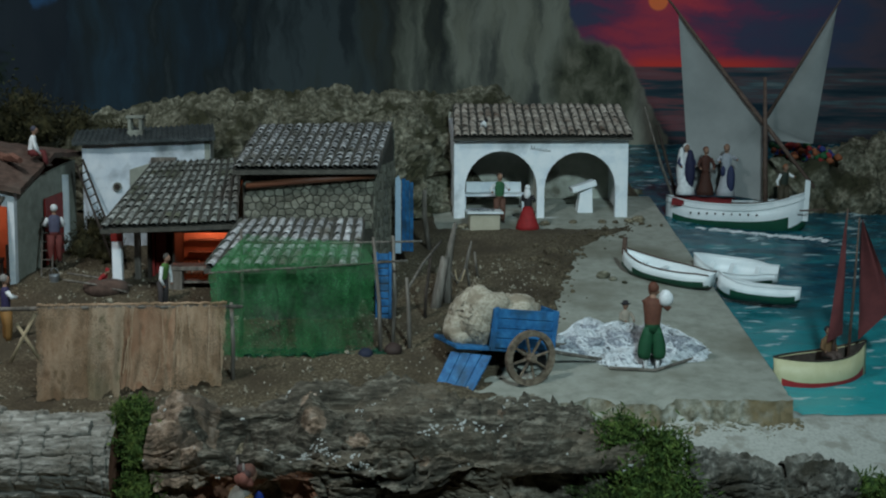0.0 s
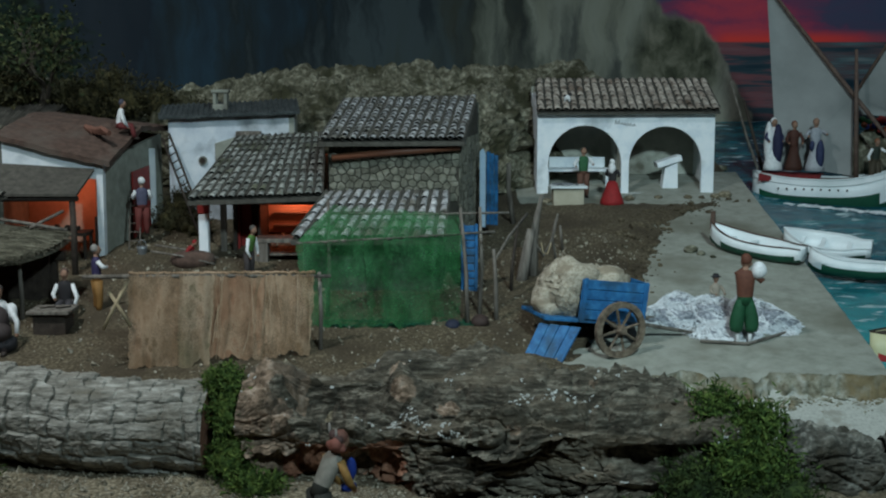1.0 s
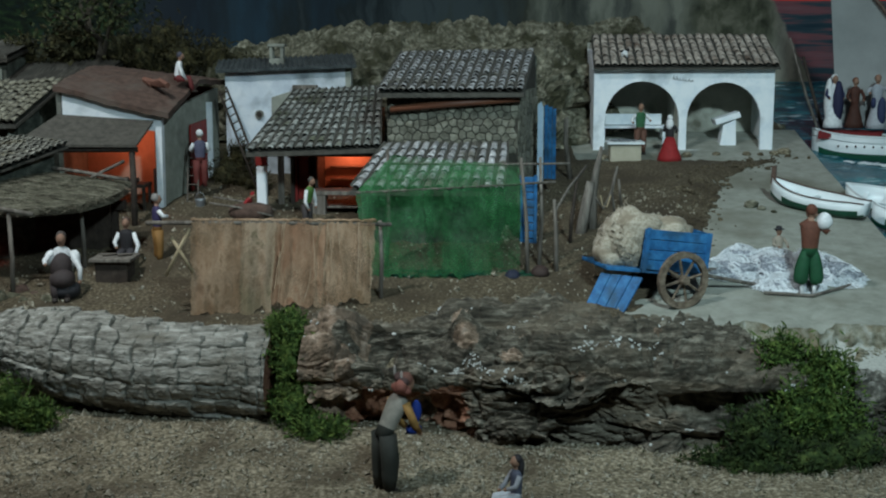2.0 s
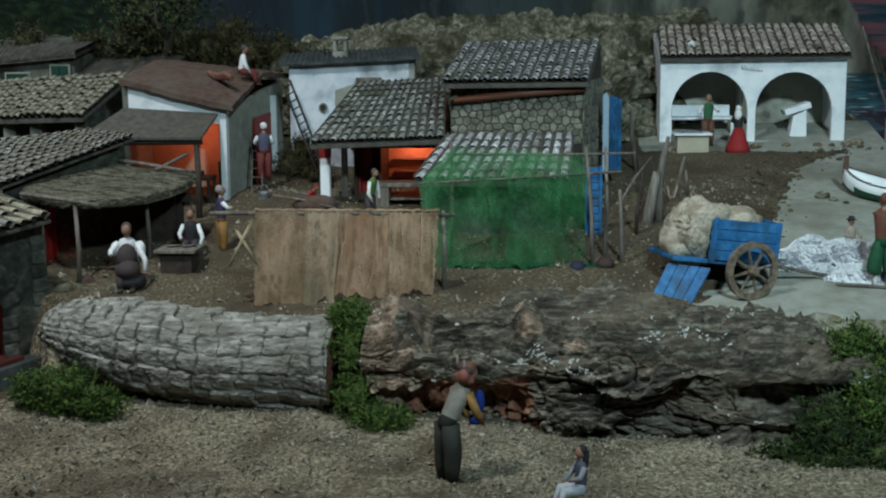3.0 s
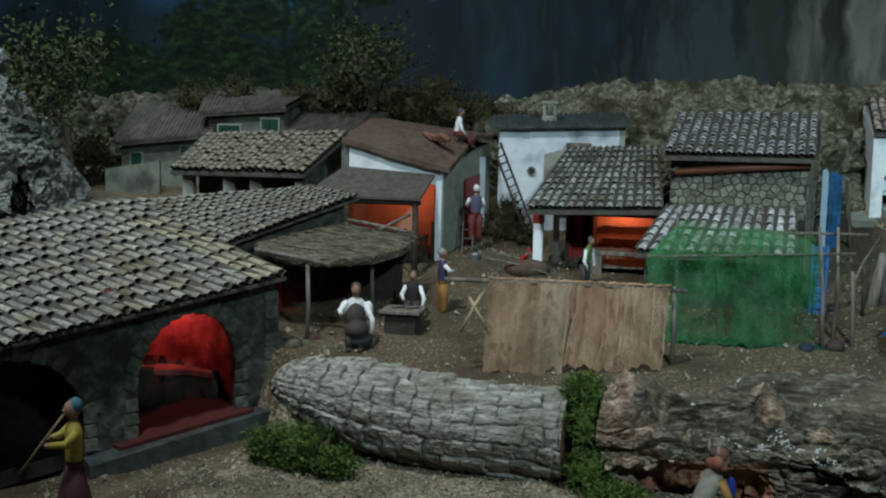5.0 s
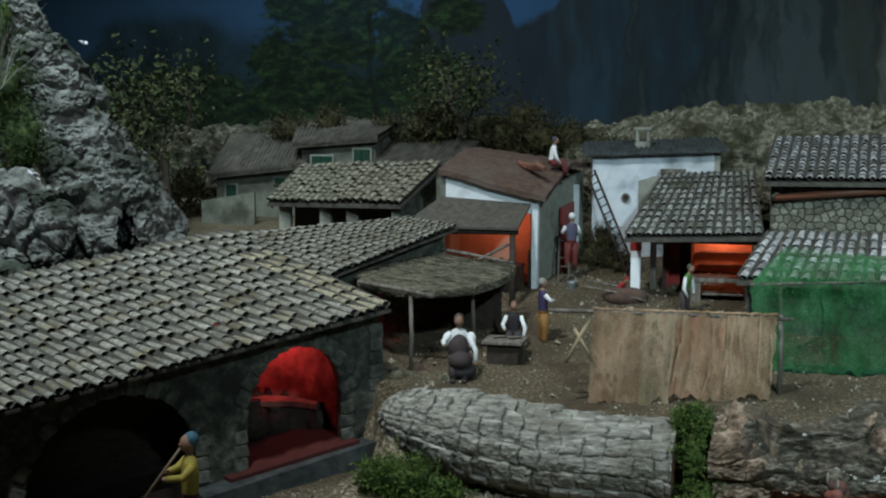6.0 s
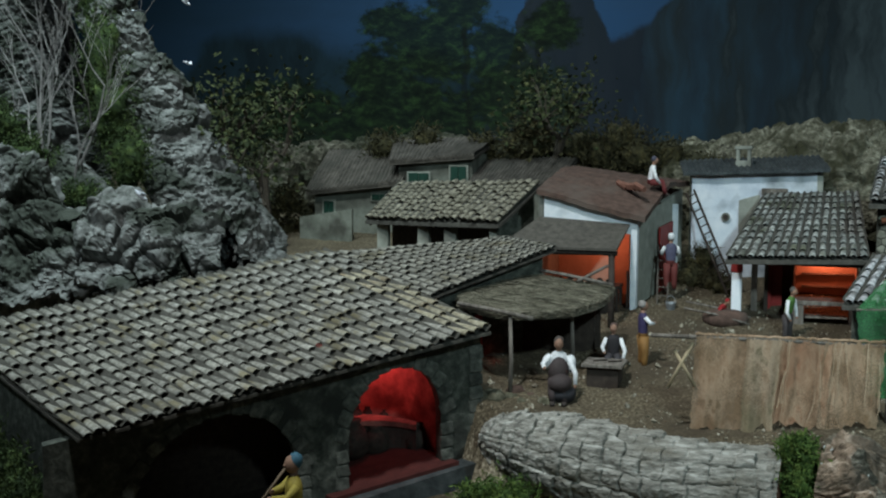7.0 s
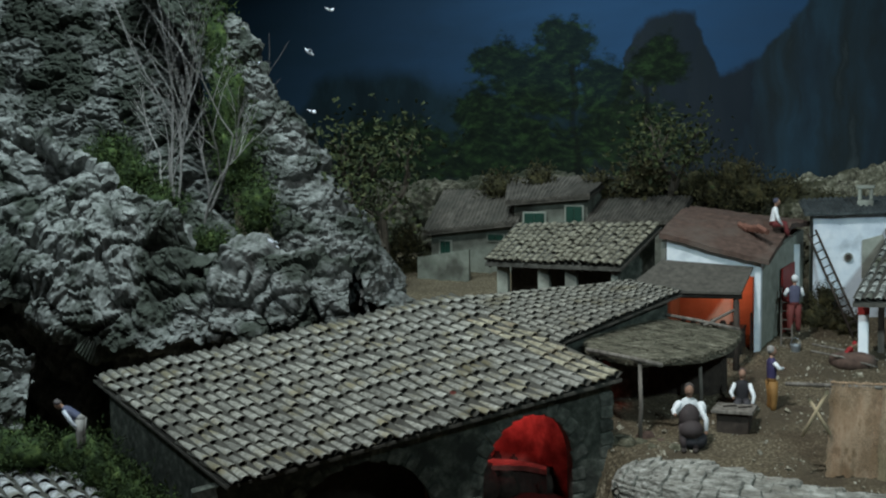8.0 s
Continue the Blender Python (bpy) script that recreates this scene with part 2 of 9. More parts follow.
M_SCRUB = mat("scrub_leaf", [(0.007, 0.014, 0.004), (0.026, 0.048, 0.010), (0.075, 0.105, 0.024)], 60, 0.9, 0.0)
M_LEAF_DRY = mat("dry_leaf", [(0.009, 0.013, 0.005), (0.027, 0.038, 0.012), (0.115, 0.120, 0.045)], 70, 0.9, 0.0)
M_LEAF_BROWN = mat("brown_leaf", [(0.014, 0.014, 0.006), (0.04, 0.036, 0.013), (0.085, 0.07, 0.025)], 70, 0.9, 0.0)
M_TWIG = mat("grey_twig", [(0.17, 0.155, 0.15), (0.30, 0.28, 0.27)], 120, 0.85, 0.2)
M_TRUNK = mat("tree_bark", [(0.04, 0.032, 0.024), (0.10, 0.08, 0.06)], 120, 0.95, 0.5)
M_ROPE = mat("white_netting", [(0.62, 0.65, 0.68), (0.84, 0.86, 0.88)], 200, 0.9, 0.2)
M_BUNDLE = mat("beige_net_bundle", [(0.24, 0.20, 0.145), (0.42, 0.365, 0.285), (0.55, 0.49, 0.40)], 260, 0.95, 0.7, (0.27, 0.22, 0.16), depth=0.002, stain_scale=45)
M_WHEEL = mat("brown_wheel_wood", [(0.07, 0.052, 0.038), (0.16, 0.12, 0.085), (0.26, 0.21, 0.155)], 130, 0.85, 0.5)
M_NETGREEN = net_mat("green_gauze", [(0.005, 0.055, 0.014), (0.014, 0.100, 0.028), (0.030, 0.150, 0.050), (0.060, 0.190, 0.085)], 0.335, 620, 0.95, 0.16)
M_NETTAN = net_mat("tan_gauze", [(0.24, 0.145, 0.085), (0.39, 0.250, 0.155), (0.52, 0.36, 0.24), (0.24, 0.15, 0.082)], 0.33, 1300, 0.92, 0.30)
M_NETRUST = net_mat("rust_gauze", [(0.25, 0.145, 0.085), (0.38, 0.235, 0.145), (0.49, 0.33, 0.215), (0.33, 0.165, 0.095)], 0.34, 1300, 0.90, 0.30)
M_NETPALE = net_mat("pale_gauze", [(0.28, 0.19, 0.12), (0.41, 0.285, 0.185), (0.54, 0.40, 0.28), (0.25, 0.20, 0.12)], 0.33, 1300, 0.92, 0.30)
M_THREAD = net_mat("pale_thread", [(0.40, 0.29, 0.19), (0.48, 0.37, 0.25), (0.55, 0.44, 0.32), (0.36, 0.25, 0.15)], 0.40, 900, 0.8, 0.25)
M_STRAW = mat("tan_thread", [(0.30, 0.23, 0.14), (0.42, 0.34, 0.22)], 100, 0.95, 0.2)
M_REDFLOOR = mat("red_earth_floor", [(0.050, 0.010, 0.008), (0.085, 0.020, 0.016)], 60, 0.9, 0.4)
# bluish slate, darkened to carry the doorstep's shade in its colour
M_SLATE = mat("shade_dark_slate", [(0.022, 0.028, 0.030), (0.050, 0.060, 0.062), (0.080, 0.092, 0.094)], 50, 0.9, 0.6, depth=0.003)
M_PITCH = mat("dark_earth_floor", [(0.045, 0.03, 0.025), (0.09, 0.06, 0.05)], 60, 0.85, 0.3)
M_TIN = mat("zinc", [(0.25, 0.27, 0.29), (0.38, 0.40, 0.42)], 90, 0.45, 0.2, metal=0.7)
M_LITTER = mat("litter_chip", [(0.06, 0.048, 0.03), (0.24, 0.21, 0.15), (0.52, 0.49, 0.42)], 300, 0.9, 0.1)
M_RUBBLE = mat("crumbled_plaster", [(0.11, 0.095, 0.060), (0.29, 0.275, 0.21), (0.44, 0.435, 0.385)], 70, 0.95, 1.0, (0.20, 0.155, 0.085), (0.48, 0.62), depth=0.004, stain_scale=20)
M_HALL = mat("dark_hall_paint", [(0.03, 0.03, 0.035), (0.045, 0.045, 0.05)], 5, 0.95, 0.0)
PAINTS = {}


def paint(r, g, b):
    """Matt modelling paint of one hue."""
    key = (r, g, b)
    if key not in PAINTS:
        PAINTS[key] = mat("model_paint", [(r * 0.72, g * 0.72, b * 0.72), (r, g, b)], 150, 0.75, 0.15)
    return PAINTS[key]


def water_mat():
    m = mat("painted_water", [(0.005, 0.035, 0.06), (0.008, 0.09, 0.13), (0.02, 0.22, 0.25)], 9, 0.12, 0.6, stretch=(1, 2.2, 1), depth=0.01, specular=0.5)
    n, l = m.node_tree.nodes, m.node_tree.links
    geo, sep = n.new("ShaderNodeNewGeometry"), n.new("ShaderNodeSeparateXYZ")
    l.new(geo.outputs["Position"], sep.inputs[0])
    near = n.new("ShaderNodeMapRange")
    near.inputs[1].default_value, near.inputs[2].default_value = 2.15, 1.62
    l.new(sep.outputs["Y"], near.inputs[0])
    mix = n.new("ShaderNodeMix")
    mix.data_type = "RGBA"
    l.new(near.outputs[0], mix.inputs[0])
    l.new(n["Principled BSDF"].inputs["Base Color"].links[0].from_socket, mix.inputs[6])
    mix.inputs[7].default_value = (0.03, 0.36, 0.38, 1)
    foam = n.new("ShaderNodeTexNoise")
    foam.inputs["Scale"].default_value, foam.inputs["Detail"].default_value = 22, 7
    mp = n.new("ShaderNodeMapping")
    mp.inputs["Scale"].default_value = (0.8, 2.6, 1)
    l.new(geo.outputs["Position"], mp.inputs[0])
    l.new(mp.outputs[0], foam.inputs["Vector"])
    mr = n.new("ShaderNodeMapRange")
    mr.inputs[1].default_value, mr.inputs[2].default_value = 0.61, 0.67
    l.new(foam.outputs["Fac"], mr.inputs[0])
    mix2 = n.new("ShaderNodeMix")
    mix2.data_type = "RGBA"
    l.new(mr.outputs[0], mix2.inputs[0])
    l.new(mix.outputs[2], mix2.inputs[6])
    mix2.inputs[7].default_value = (0.45, 0.58, 0.60, 1)
    l.new(mix2.outputs[2], n["Principled BSDF"].inputs["Base Color"])
    return m


M_WATER = water_mat()

# ---- building helpers ----
def bm_new():
    return bmesh.new()


def mesh_of(name, bm, mats, smooth=False):
    me = bpy.data.meshes.new(name)
    bmesh.ops.recalc_face_normals(bm, faces=bm.faces)
    if smooth:
        for f in bm.faces:
            f.smooth = True
    bm.to_mesh(me)
    bm.free()
    for m in mats if isinstance(mats, (list, tuple)) else [mats]:
        me.materials.append(m)
    return me


def thing(name, base, label, category, group="", kind=""):
    """A thing of several parts: an Empty at its base."""
    e = new(name)
    e.location, e.empty_display_size = base, 0.01
    return tagged(e, label, category, group, kind)


def part(name, bm, material, parent, label="", smooth=False):
    """One part, in world coordinates, under a thing or under another part."""
    ob = new(name, mesh_of(name, bm, material, smooth))
    ob.parent = parent
    if parent.type == "EMPTY":
        ob.matrix_parent_inverse = Matrix.Translation(-Vector(parent.location))
    return tagged(ob, label)


def piece(name, me, parent, m):
    """A piece on shared mesh data."""
    ob = new(name, me)
    ob.parent = parent
    if parent.type == "EMPTY":
        ob.matrix_parent_inverse = Matrix.Translation(-Vector(parent.location))
    ob.matrix_basis = m
    return ob


def solo(name, bm, material, base, label="", category="", group="", kind="", smooth=False):
    """A thing of one mesh, its origin at its base."""
    bmesh.ops.translate(bm, verts=bm.verts, vec=-Vector(base))
    ob = new(name, mesh_of(name, bm, material, smooth))
    ob.location = base
    return tagged(ob, label, category, group, kind)


def face(bm, vs, mi=0):
    try:
        f = bm.faces.new(vs)
        f.material_index = mi
        return f
    except ValueError:
        return None


def box(bm, lo, hi, m=None, mi=0, bevel=0.0):
    """A box between two corners, its edges rounded off, optionally placed by a matrix."""
    made = bmesh.ops.create_cube(bm, size=1.0)["verts"]
    for v in made:
        v.co = Vector([lo[i] + (v.co[i] + 0.5) * (hi[i] - lo[i]) for i in range(3)])
    fs = {f for v in made for f in v.link_faces}
    for f in fs:
        f.material_index = mi
    if bevel:
        es = list({e for f in fs for e in f.edges})
        r = bmesh.ops.bevel(bm, geom=es, offset=bevel, segments=1, affect="EDGES", material=mi)
        made = list({v for v in made if v.is_valid} | set(r["verts"]))
    if m is not None:
        bmesh.ops.transform(bm, matrix=m, verts=[v for v in made if v.is_valid])


def slab(bm, quad, thick, mi=0):
    """A plate over four corners, thick downwards."""
    top = [bm.verts.new(p) for p in quad]
    low = [bm.verts.new(Vector(p) - Vector((0, 0, thick))) for p in quad]
    face(bm, top, mi), face(bm, low[::-1], mi)
    for i in range(4):
        j = (i + 1) % 4
        face(bm, (top[i], low[i], low[j], top[j]), mi)


def prism(bm, ring, vec, mi=0):
    """A flat outline pushed along a vector."""
    a = [bm.verts.new(p) for p in ring]
    b = [bm.verts.new(Vector(p) + Vector(vec)) for p in ring]
    face(bm, a, mi), face(bm, b[::-1], mi)
    for i in range(len(ring)):
        j = (i + 1) % len(ring)
        face(bm, (a[i], b[i], b[j], a[j]), mi)


def tube(bm, pts, radii, n=6, mi=0, flat=1.0):
    """A round bar through points, with a radius at each."""
    pts = [Vector(p) for p in pts]
    if not isinstance(radii, (list, tuple)):
        radii = [radii] * len(pts)
    rings, side = [], None
    for i, p in enumerate(pts):
        d = (pts[min(i + 1, len(pts) - 1)] - pts[max(i - 1, 0)]).normalized()
        if side is None:
            side = d.orthogonal().normalized()
        side = (side - d * side.dot(d)).normalized()
        up = d.cross(side)
        rings.append([bm.verts.new(p + radii[i] * (math.cos(a) * side + flat * math.sin(a) * up)) for a in (2 * math.pi * k / n for k in range(n))])
    for r, s in zip(rings, rings[1:]):
        for k in range(n):
            face(bm, (r[k], r[(k + 1) % n], s[(k + 1) % n], s[k]), mi)
    face(bm, rings[0][::-1], mi), face(bm, rings[-1], mi)


def loft(bm, rings, mi=0, cap=True):
    """A skin over rings of equal length."""
    vs = [[bm.verts.new(p) for p in r] for r in rings]
    n = len(vs[0])
    for r, s in zip(vs, vs[1:]):
        for k in range(n):
            face(bm, (r[k], r[(k + 1) % n], s[(k + 1) % n], s[k]), mi)
    if cap:
        face(bm, vs[0][::-1], mi), face(bm, vs[-1], mi)


def loft_bands(bm, rings, mis):
    """A closed skin over rings, with a material for each band between two rings."""
    vs = [[bm.verts.new(p) for p in r] for r in rings]
    n = len(vs[0])
    for (r, s), mi in zip(zip(vs, vs[1:]), mis):
        for k in range(n):
            face(bm, (r[k], r[(k + 1) % n], s[(k + 1) % n], s[k]), mi)
    face(bm, vs[0][::-1], mis[0]), face(bm, vs[-1], mis[-1])


def oval(c, rx, ry, n=10, m=None):
    ps = [Vector((c[0] + rx * math.cos(2 * math.pi * k / n), c[1] + ry * math.sin(2 * math.pi * k / n), c[2])) for k in range(n)]
    return [m @ p for p in ps] if m is not None else ps


def ball(bm, c, r, m=None, mi=0, seg=10, squash=(1, 1, 1), rough=0.0, seed=0.0):
    """A ball, squashed and dented."""
    made = bmesh.ops.create_uvsphere(bm, u_segments=seg, v_segments=max(5, seg * 2 // 3), radius=1.0)["verts"]
    for v in made:
        k = 1 + rough * noise.fractal(v.co * 1.7 + Vector((seed, seed * 2, 3)), 0.8, 2.1, 3)
        v.co = Vector((c[0] + v.co[0] * r * squash[0] * k, c[1] + v.co[1] * r * squash[1] * k, c[2] + v.co[2] * r * squash[2] * k))
    for f in {f for v in made for f in v.link_faces}:
        f.material_index, f.smooth = mi, True
    if m is not None:
        bmesh.ops.transform(bm, matrix=m, verts=made)


def grid_sheet(bm, at, nu, nv, mi=0):
    """A sheet of nu by nv faces through the places at(u, v)."""
    vs = [[bm.verts.new(at(i / nu, j / nv)) for i in range(nu + 1)] for j in range(nv + 1)]
    for j in range(nv):
        for i in range(nu):
            face(bm, (vs[j][i], vs[j][i + 1], vs[j + 1][i + 1], vs[j + 1][i]), mi)


def smooth_net(rows):
    """A smooth surface over a small net of control points: returns at(u, v)."""
    rows = [[Vector(p) for p in r] for r in rows]

    def curve(ps, t):
        x = t * (len(ps) - 1)
        i = min(int(x), len(ps) - 2)
        f = x - i
        a, b, c, d = ps[max(i - 1, 0)], ps[i], ps[i + 1], ps[min(i + 2, len(ps) - 1)]
        return 0.5 * (2 * b + (c - a) * f + (2 * a - 5 * b + 4 * c - d) * f * f + (3 * b - a - 3 * c + d) * f ** 3)

    return lambda u, v: curve([curve(r, u) for r in rows], v)


def crag(p, seed, big, small, strata=(1, 1, 1)):
    """How far rough rock stands proud at a place: blocks of uneven height, ledges, cracks and grain."""
    s = Vector((seed, seed * 0.7, seed * 1.3))
    q = Vector((p[0] * strata[0] + p[2] * 0.5 * (strata[2] - 1), p[1] * strata[1], p[2] * strata[2] - p[0] * 0.45 * (strata[2] - 1)))
    q += 0.022 * Vector(noise.noise_vector(p * 14 + s))
    d1, c1 = noise.voronoi(q * 11 + s)
    d2, c2 = noise.voronoi(q * 36 + s)
    lump = noise.noise(c1[0] * 7.3) * 1.5 + 1.0 * min(1.0, (d1[1] - d1[0]) * 2.6)
    chip = noise.noise(c2[0] * 9.1) * 0.9 + 0.7 * min(1.0, (d2[1] - d2[0]) * 2.2)
    fine = noise.turbulence(q * 55 + s, 4, True) - 0.6
    pit = max(0.0, noise.noise(q * 20 + s) - 0.25)
    return big * (0.8 * noise.fractal(p * 6 + s, 0.8, 2.1, 3) + 0.8 * lump) + small * (0.85 * chip + 0.9 * fine - 1.6 * pit)


def karst(p, seed, big, small, strata=(1, 1, 1)):
    """Limestone crags: slanting beds broken into angular blocks, sharp ribs, deep clefts and a chipped grain."""
    s = Vector((seed, seed * 0.7, seed * 1.3))
    q = Vector((p[0] * strata[0] + p[2] * 0.5 * (strata[2] - 1), p[1] * strata[1], p[2] * strata[2] - p[0] * 0.45 * (strata[2] - 1)))
    q += 0.020 * Vector(noise.noise_vector(p * 12 + s)) + 0.006 * Vector(noise.noise_vector(p * 45 + s))
    out = 0.0
    for scale, high in ((8, 1.0), (21, 0.55)):
        d, c = noise.voronoi(q * scale + s)
        tip = (q * scale + s - c[0]).dot(Vector(noise.noise_vector(c[0] * 5.1)))
        out += high * (1.0 * noise.noise(c[0] * 7.3) + 0.8 * tip - 0.42 * math.exp(-((d[1] - d[0]) / 0.12) ** 2))
    d, c = noise.voronoi(q * 58 + s)
    chip = noise.noise(c[0] * 9.1) + 0.6 * (q * 58 + s - c[0]).dot(Vector(noise.noise_vector(c[0] * 3.3)))
    rib = 1 - 2.2 * abs(noise.noise(Vector((q[0] * 16, q[1] * 16, q[2] * 16)) + s * 1.9))
    cleft = max(0.0, noise.noise(p * 9 + s * 0.3) - 0.22)
    fine = noise.turbulence(p * 75 + s, 4, True) - 0.6
    return big * (0.9 * noise.fractal(p * 5 + s, 0.8, 2.1, 3) + 0.70 * out + 0.10 * rib - 1.7 * cleft) + small * (1.0 * chip + 0.8 * fine)


def flakes(p, seed, big, small, strata=(1, 1, 1)):
    """Old cork bark: long scaly ledges, crossing cracks, hollows and a splintery grain."""
    s = Vector((seed, seed * 0.7, seed * 1.3))
    sway = noise.noise(Vector((p[0] * 4, p[1] * 7, p[2] * 7)) + s)
    h = (p[2] * 1.2 + p[1] * 0.9) * 36 - p[0] * 5 + 3.0 * sway + 0.6 * noise.noise(p * 34 + s)
    ledge = (h % 1.0) ** 1.6
    strong = step_up(-0.25, 0.30, noise.noise(Vector((p[0] * 5, p[1] * 8, p[2] * 8)) + s * 2))
    d, c = noise.voronoi(Vector((p[0] * 13, p[1] * 28, p[2] * 34)) + 0.6 * Vector(noise.noise_vector(p * 18)) + s)
    crack = math.exp(-((d[1] - d[0]) / 0.10) ** 2)
    fine = noise.turbulence(Vector((p[0] * 45, p[1] * 90, p[2] * 120)) + s, 4, True) - 0.6
    wide = noise.fractal(Vector((p[0] * 6, p[1] * 11, p[2] * 11)) + s, 0.7, 2.1, 3) + 0.9 * abs(noise.noise(Vector((p[0] * 7, p[1] * 16, p[2] * 18 - p[0] * 4)) + s * 1.7)) - 0.3
    pit = max(0.0, noise.noise(Vector((p[0] * 9, p[1] * 20, p[2] * 25 - p[0] * 5)) + s) - 0.3)
    return big * wide + small * (1.3 * strong * ledge + 0.7 * noise.noise(c[0] * 9.1) - 0.8 * crack + 1.0 * fine - 3.2 * pit)


LOG_SHAPE = [(-0.182, -0.002, 0.032, 0.032, 0.026), (-0.150, -0.032, 0.020, 0.014, 0.014), (-0.118, -0.008, 0.042, 0.011, -0.034), (-0.055, -0.010, 0.024, 0.011, -0.036), (-0.031, 0.014, 0.017, 0.013, 0.028),
             (-0.088, -0.036, 0.020, 0.012, 0.020), (0.000, 0.034, 0.026, 0.008, -0.034), (0.130, -0.060, 0.044, 0.010, -0.012), (0.030, -0.052, 0.026, 0.012, -0.016), (0.080, -0.094, 0.085, 0.020, 0.018), (0.130, -0.034, 0.10, 0.014, 0.006), (-0.056, -0.064, 0.036, 0.020, -0.020),
             (0.285, -0.090, 0.060, 0.034, -0.040), (-0.010, -0.030, 0.018, 0.010, 0.014), (0.215, -0.030, 0.030, 0.010, -0.016)]


def log_bark(p, seed, big, small, strata=(1, 1, 1)):
    """The great log: knobs, hollows and a jutting slab over the scaly bark, with thin level plates on its thick half."""
    h = flakes(p, seed, big, small, strata)
    for x, z, wx, wz, amount in LOG_SHAPE:
        k = ((p[0] - x) / wx) ** 2 + ((p[2] - z) / wz) ** 2
        if k < 6 and p[1] < 1.53:
            h += amount * math.exp(-k)
    plate = step_up(0.02, 0.06, p[0]) * step_up(-0.045, -0.03, p[2])
    row = ((p[2] + 0.35 * p[1]) * 105 + 0.9 * noise.noise(Vector((p[0] * 14, p[1] * 20, p[2] * 20))) - p[0] * 3) % 1.0
    return h + plate * 0.0085 * (row ** 1.5 - 0.4)


def step_up(a, b, x):
    t = min(1.0, max(0.0, (x - a) / (b - a)))
    return t * t * (3 - 2 * t)


def rock_sheet(name, rows, nu, nv, big, small, material, seed, label, category="rock", strata=(1, 1, 1), pick=None, form=None):
    """A crag over a net of control points."""
    at, bm = smooth_net(rows), bm_new()
    e = 1e-3

    def place(u, v):
        p = at(u, v)
        du, dv = at(min(u + e, 1), v) - at(max(u - e, 0), v), at(u, min(v + e, 1)) - at(u, max(v - e, 0))
        nrm = du.cross(dv)
        nrm = nrm.normalized() if nrm.length > 1e-12 else Vector((0, -1, 0))
        return p + nrm * (form or crag)(p, seed, big, small, strata)

    grid_sheet(bm, place, nu, nv)
    if pick:
        for f in bm.faces:
            f.material_index = pick(f.calc_center_median())
    base = rows[0][len(rows[0]) // 2]
    return solo(name, bm, material, base, label, category)


def yard(y):
    """The height of the sloping village ground."""
    return 0.18 * (y - 1.6)


def tile_mesh(material):
    """One barrel tile, 1 wide and 1.2 long, thick, tapering to its upper end."""
    bm = bm_new()
    n, t = 6, 0.10
    out = []
    for y, r in ((-0.1, 0.5), (1.1, 0.42)):
        for rr in (r, r - t):
            out.append([bm.verts.new((-rr * math.cos(math.pi * k / n), y, rr * 0.78 * math.sin(math.pi * k / n))) for k in range(n + 1)])
    a, b, c, d = out
    for k in range(n):
        face(bm, (a[k], a[k + 1], c[k + 1], c[k])), face(bm, (b[k], d[k], d[k + 1], b[k + 1]))
        face(bm, (a[k], b[k], b[k + 1], a[k + 1])), face(bm, (c[k], c[k + 1], d[k + 1], d[k]))
    face(bm, (a[0], c[0], d[0], b[0])), face(bm, (a[n], b[n], d[n], c[n]))
    return mesh_of("roof_tile", bm, material, True)


TILES = {}


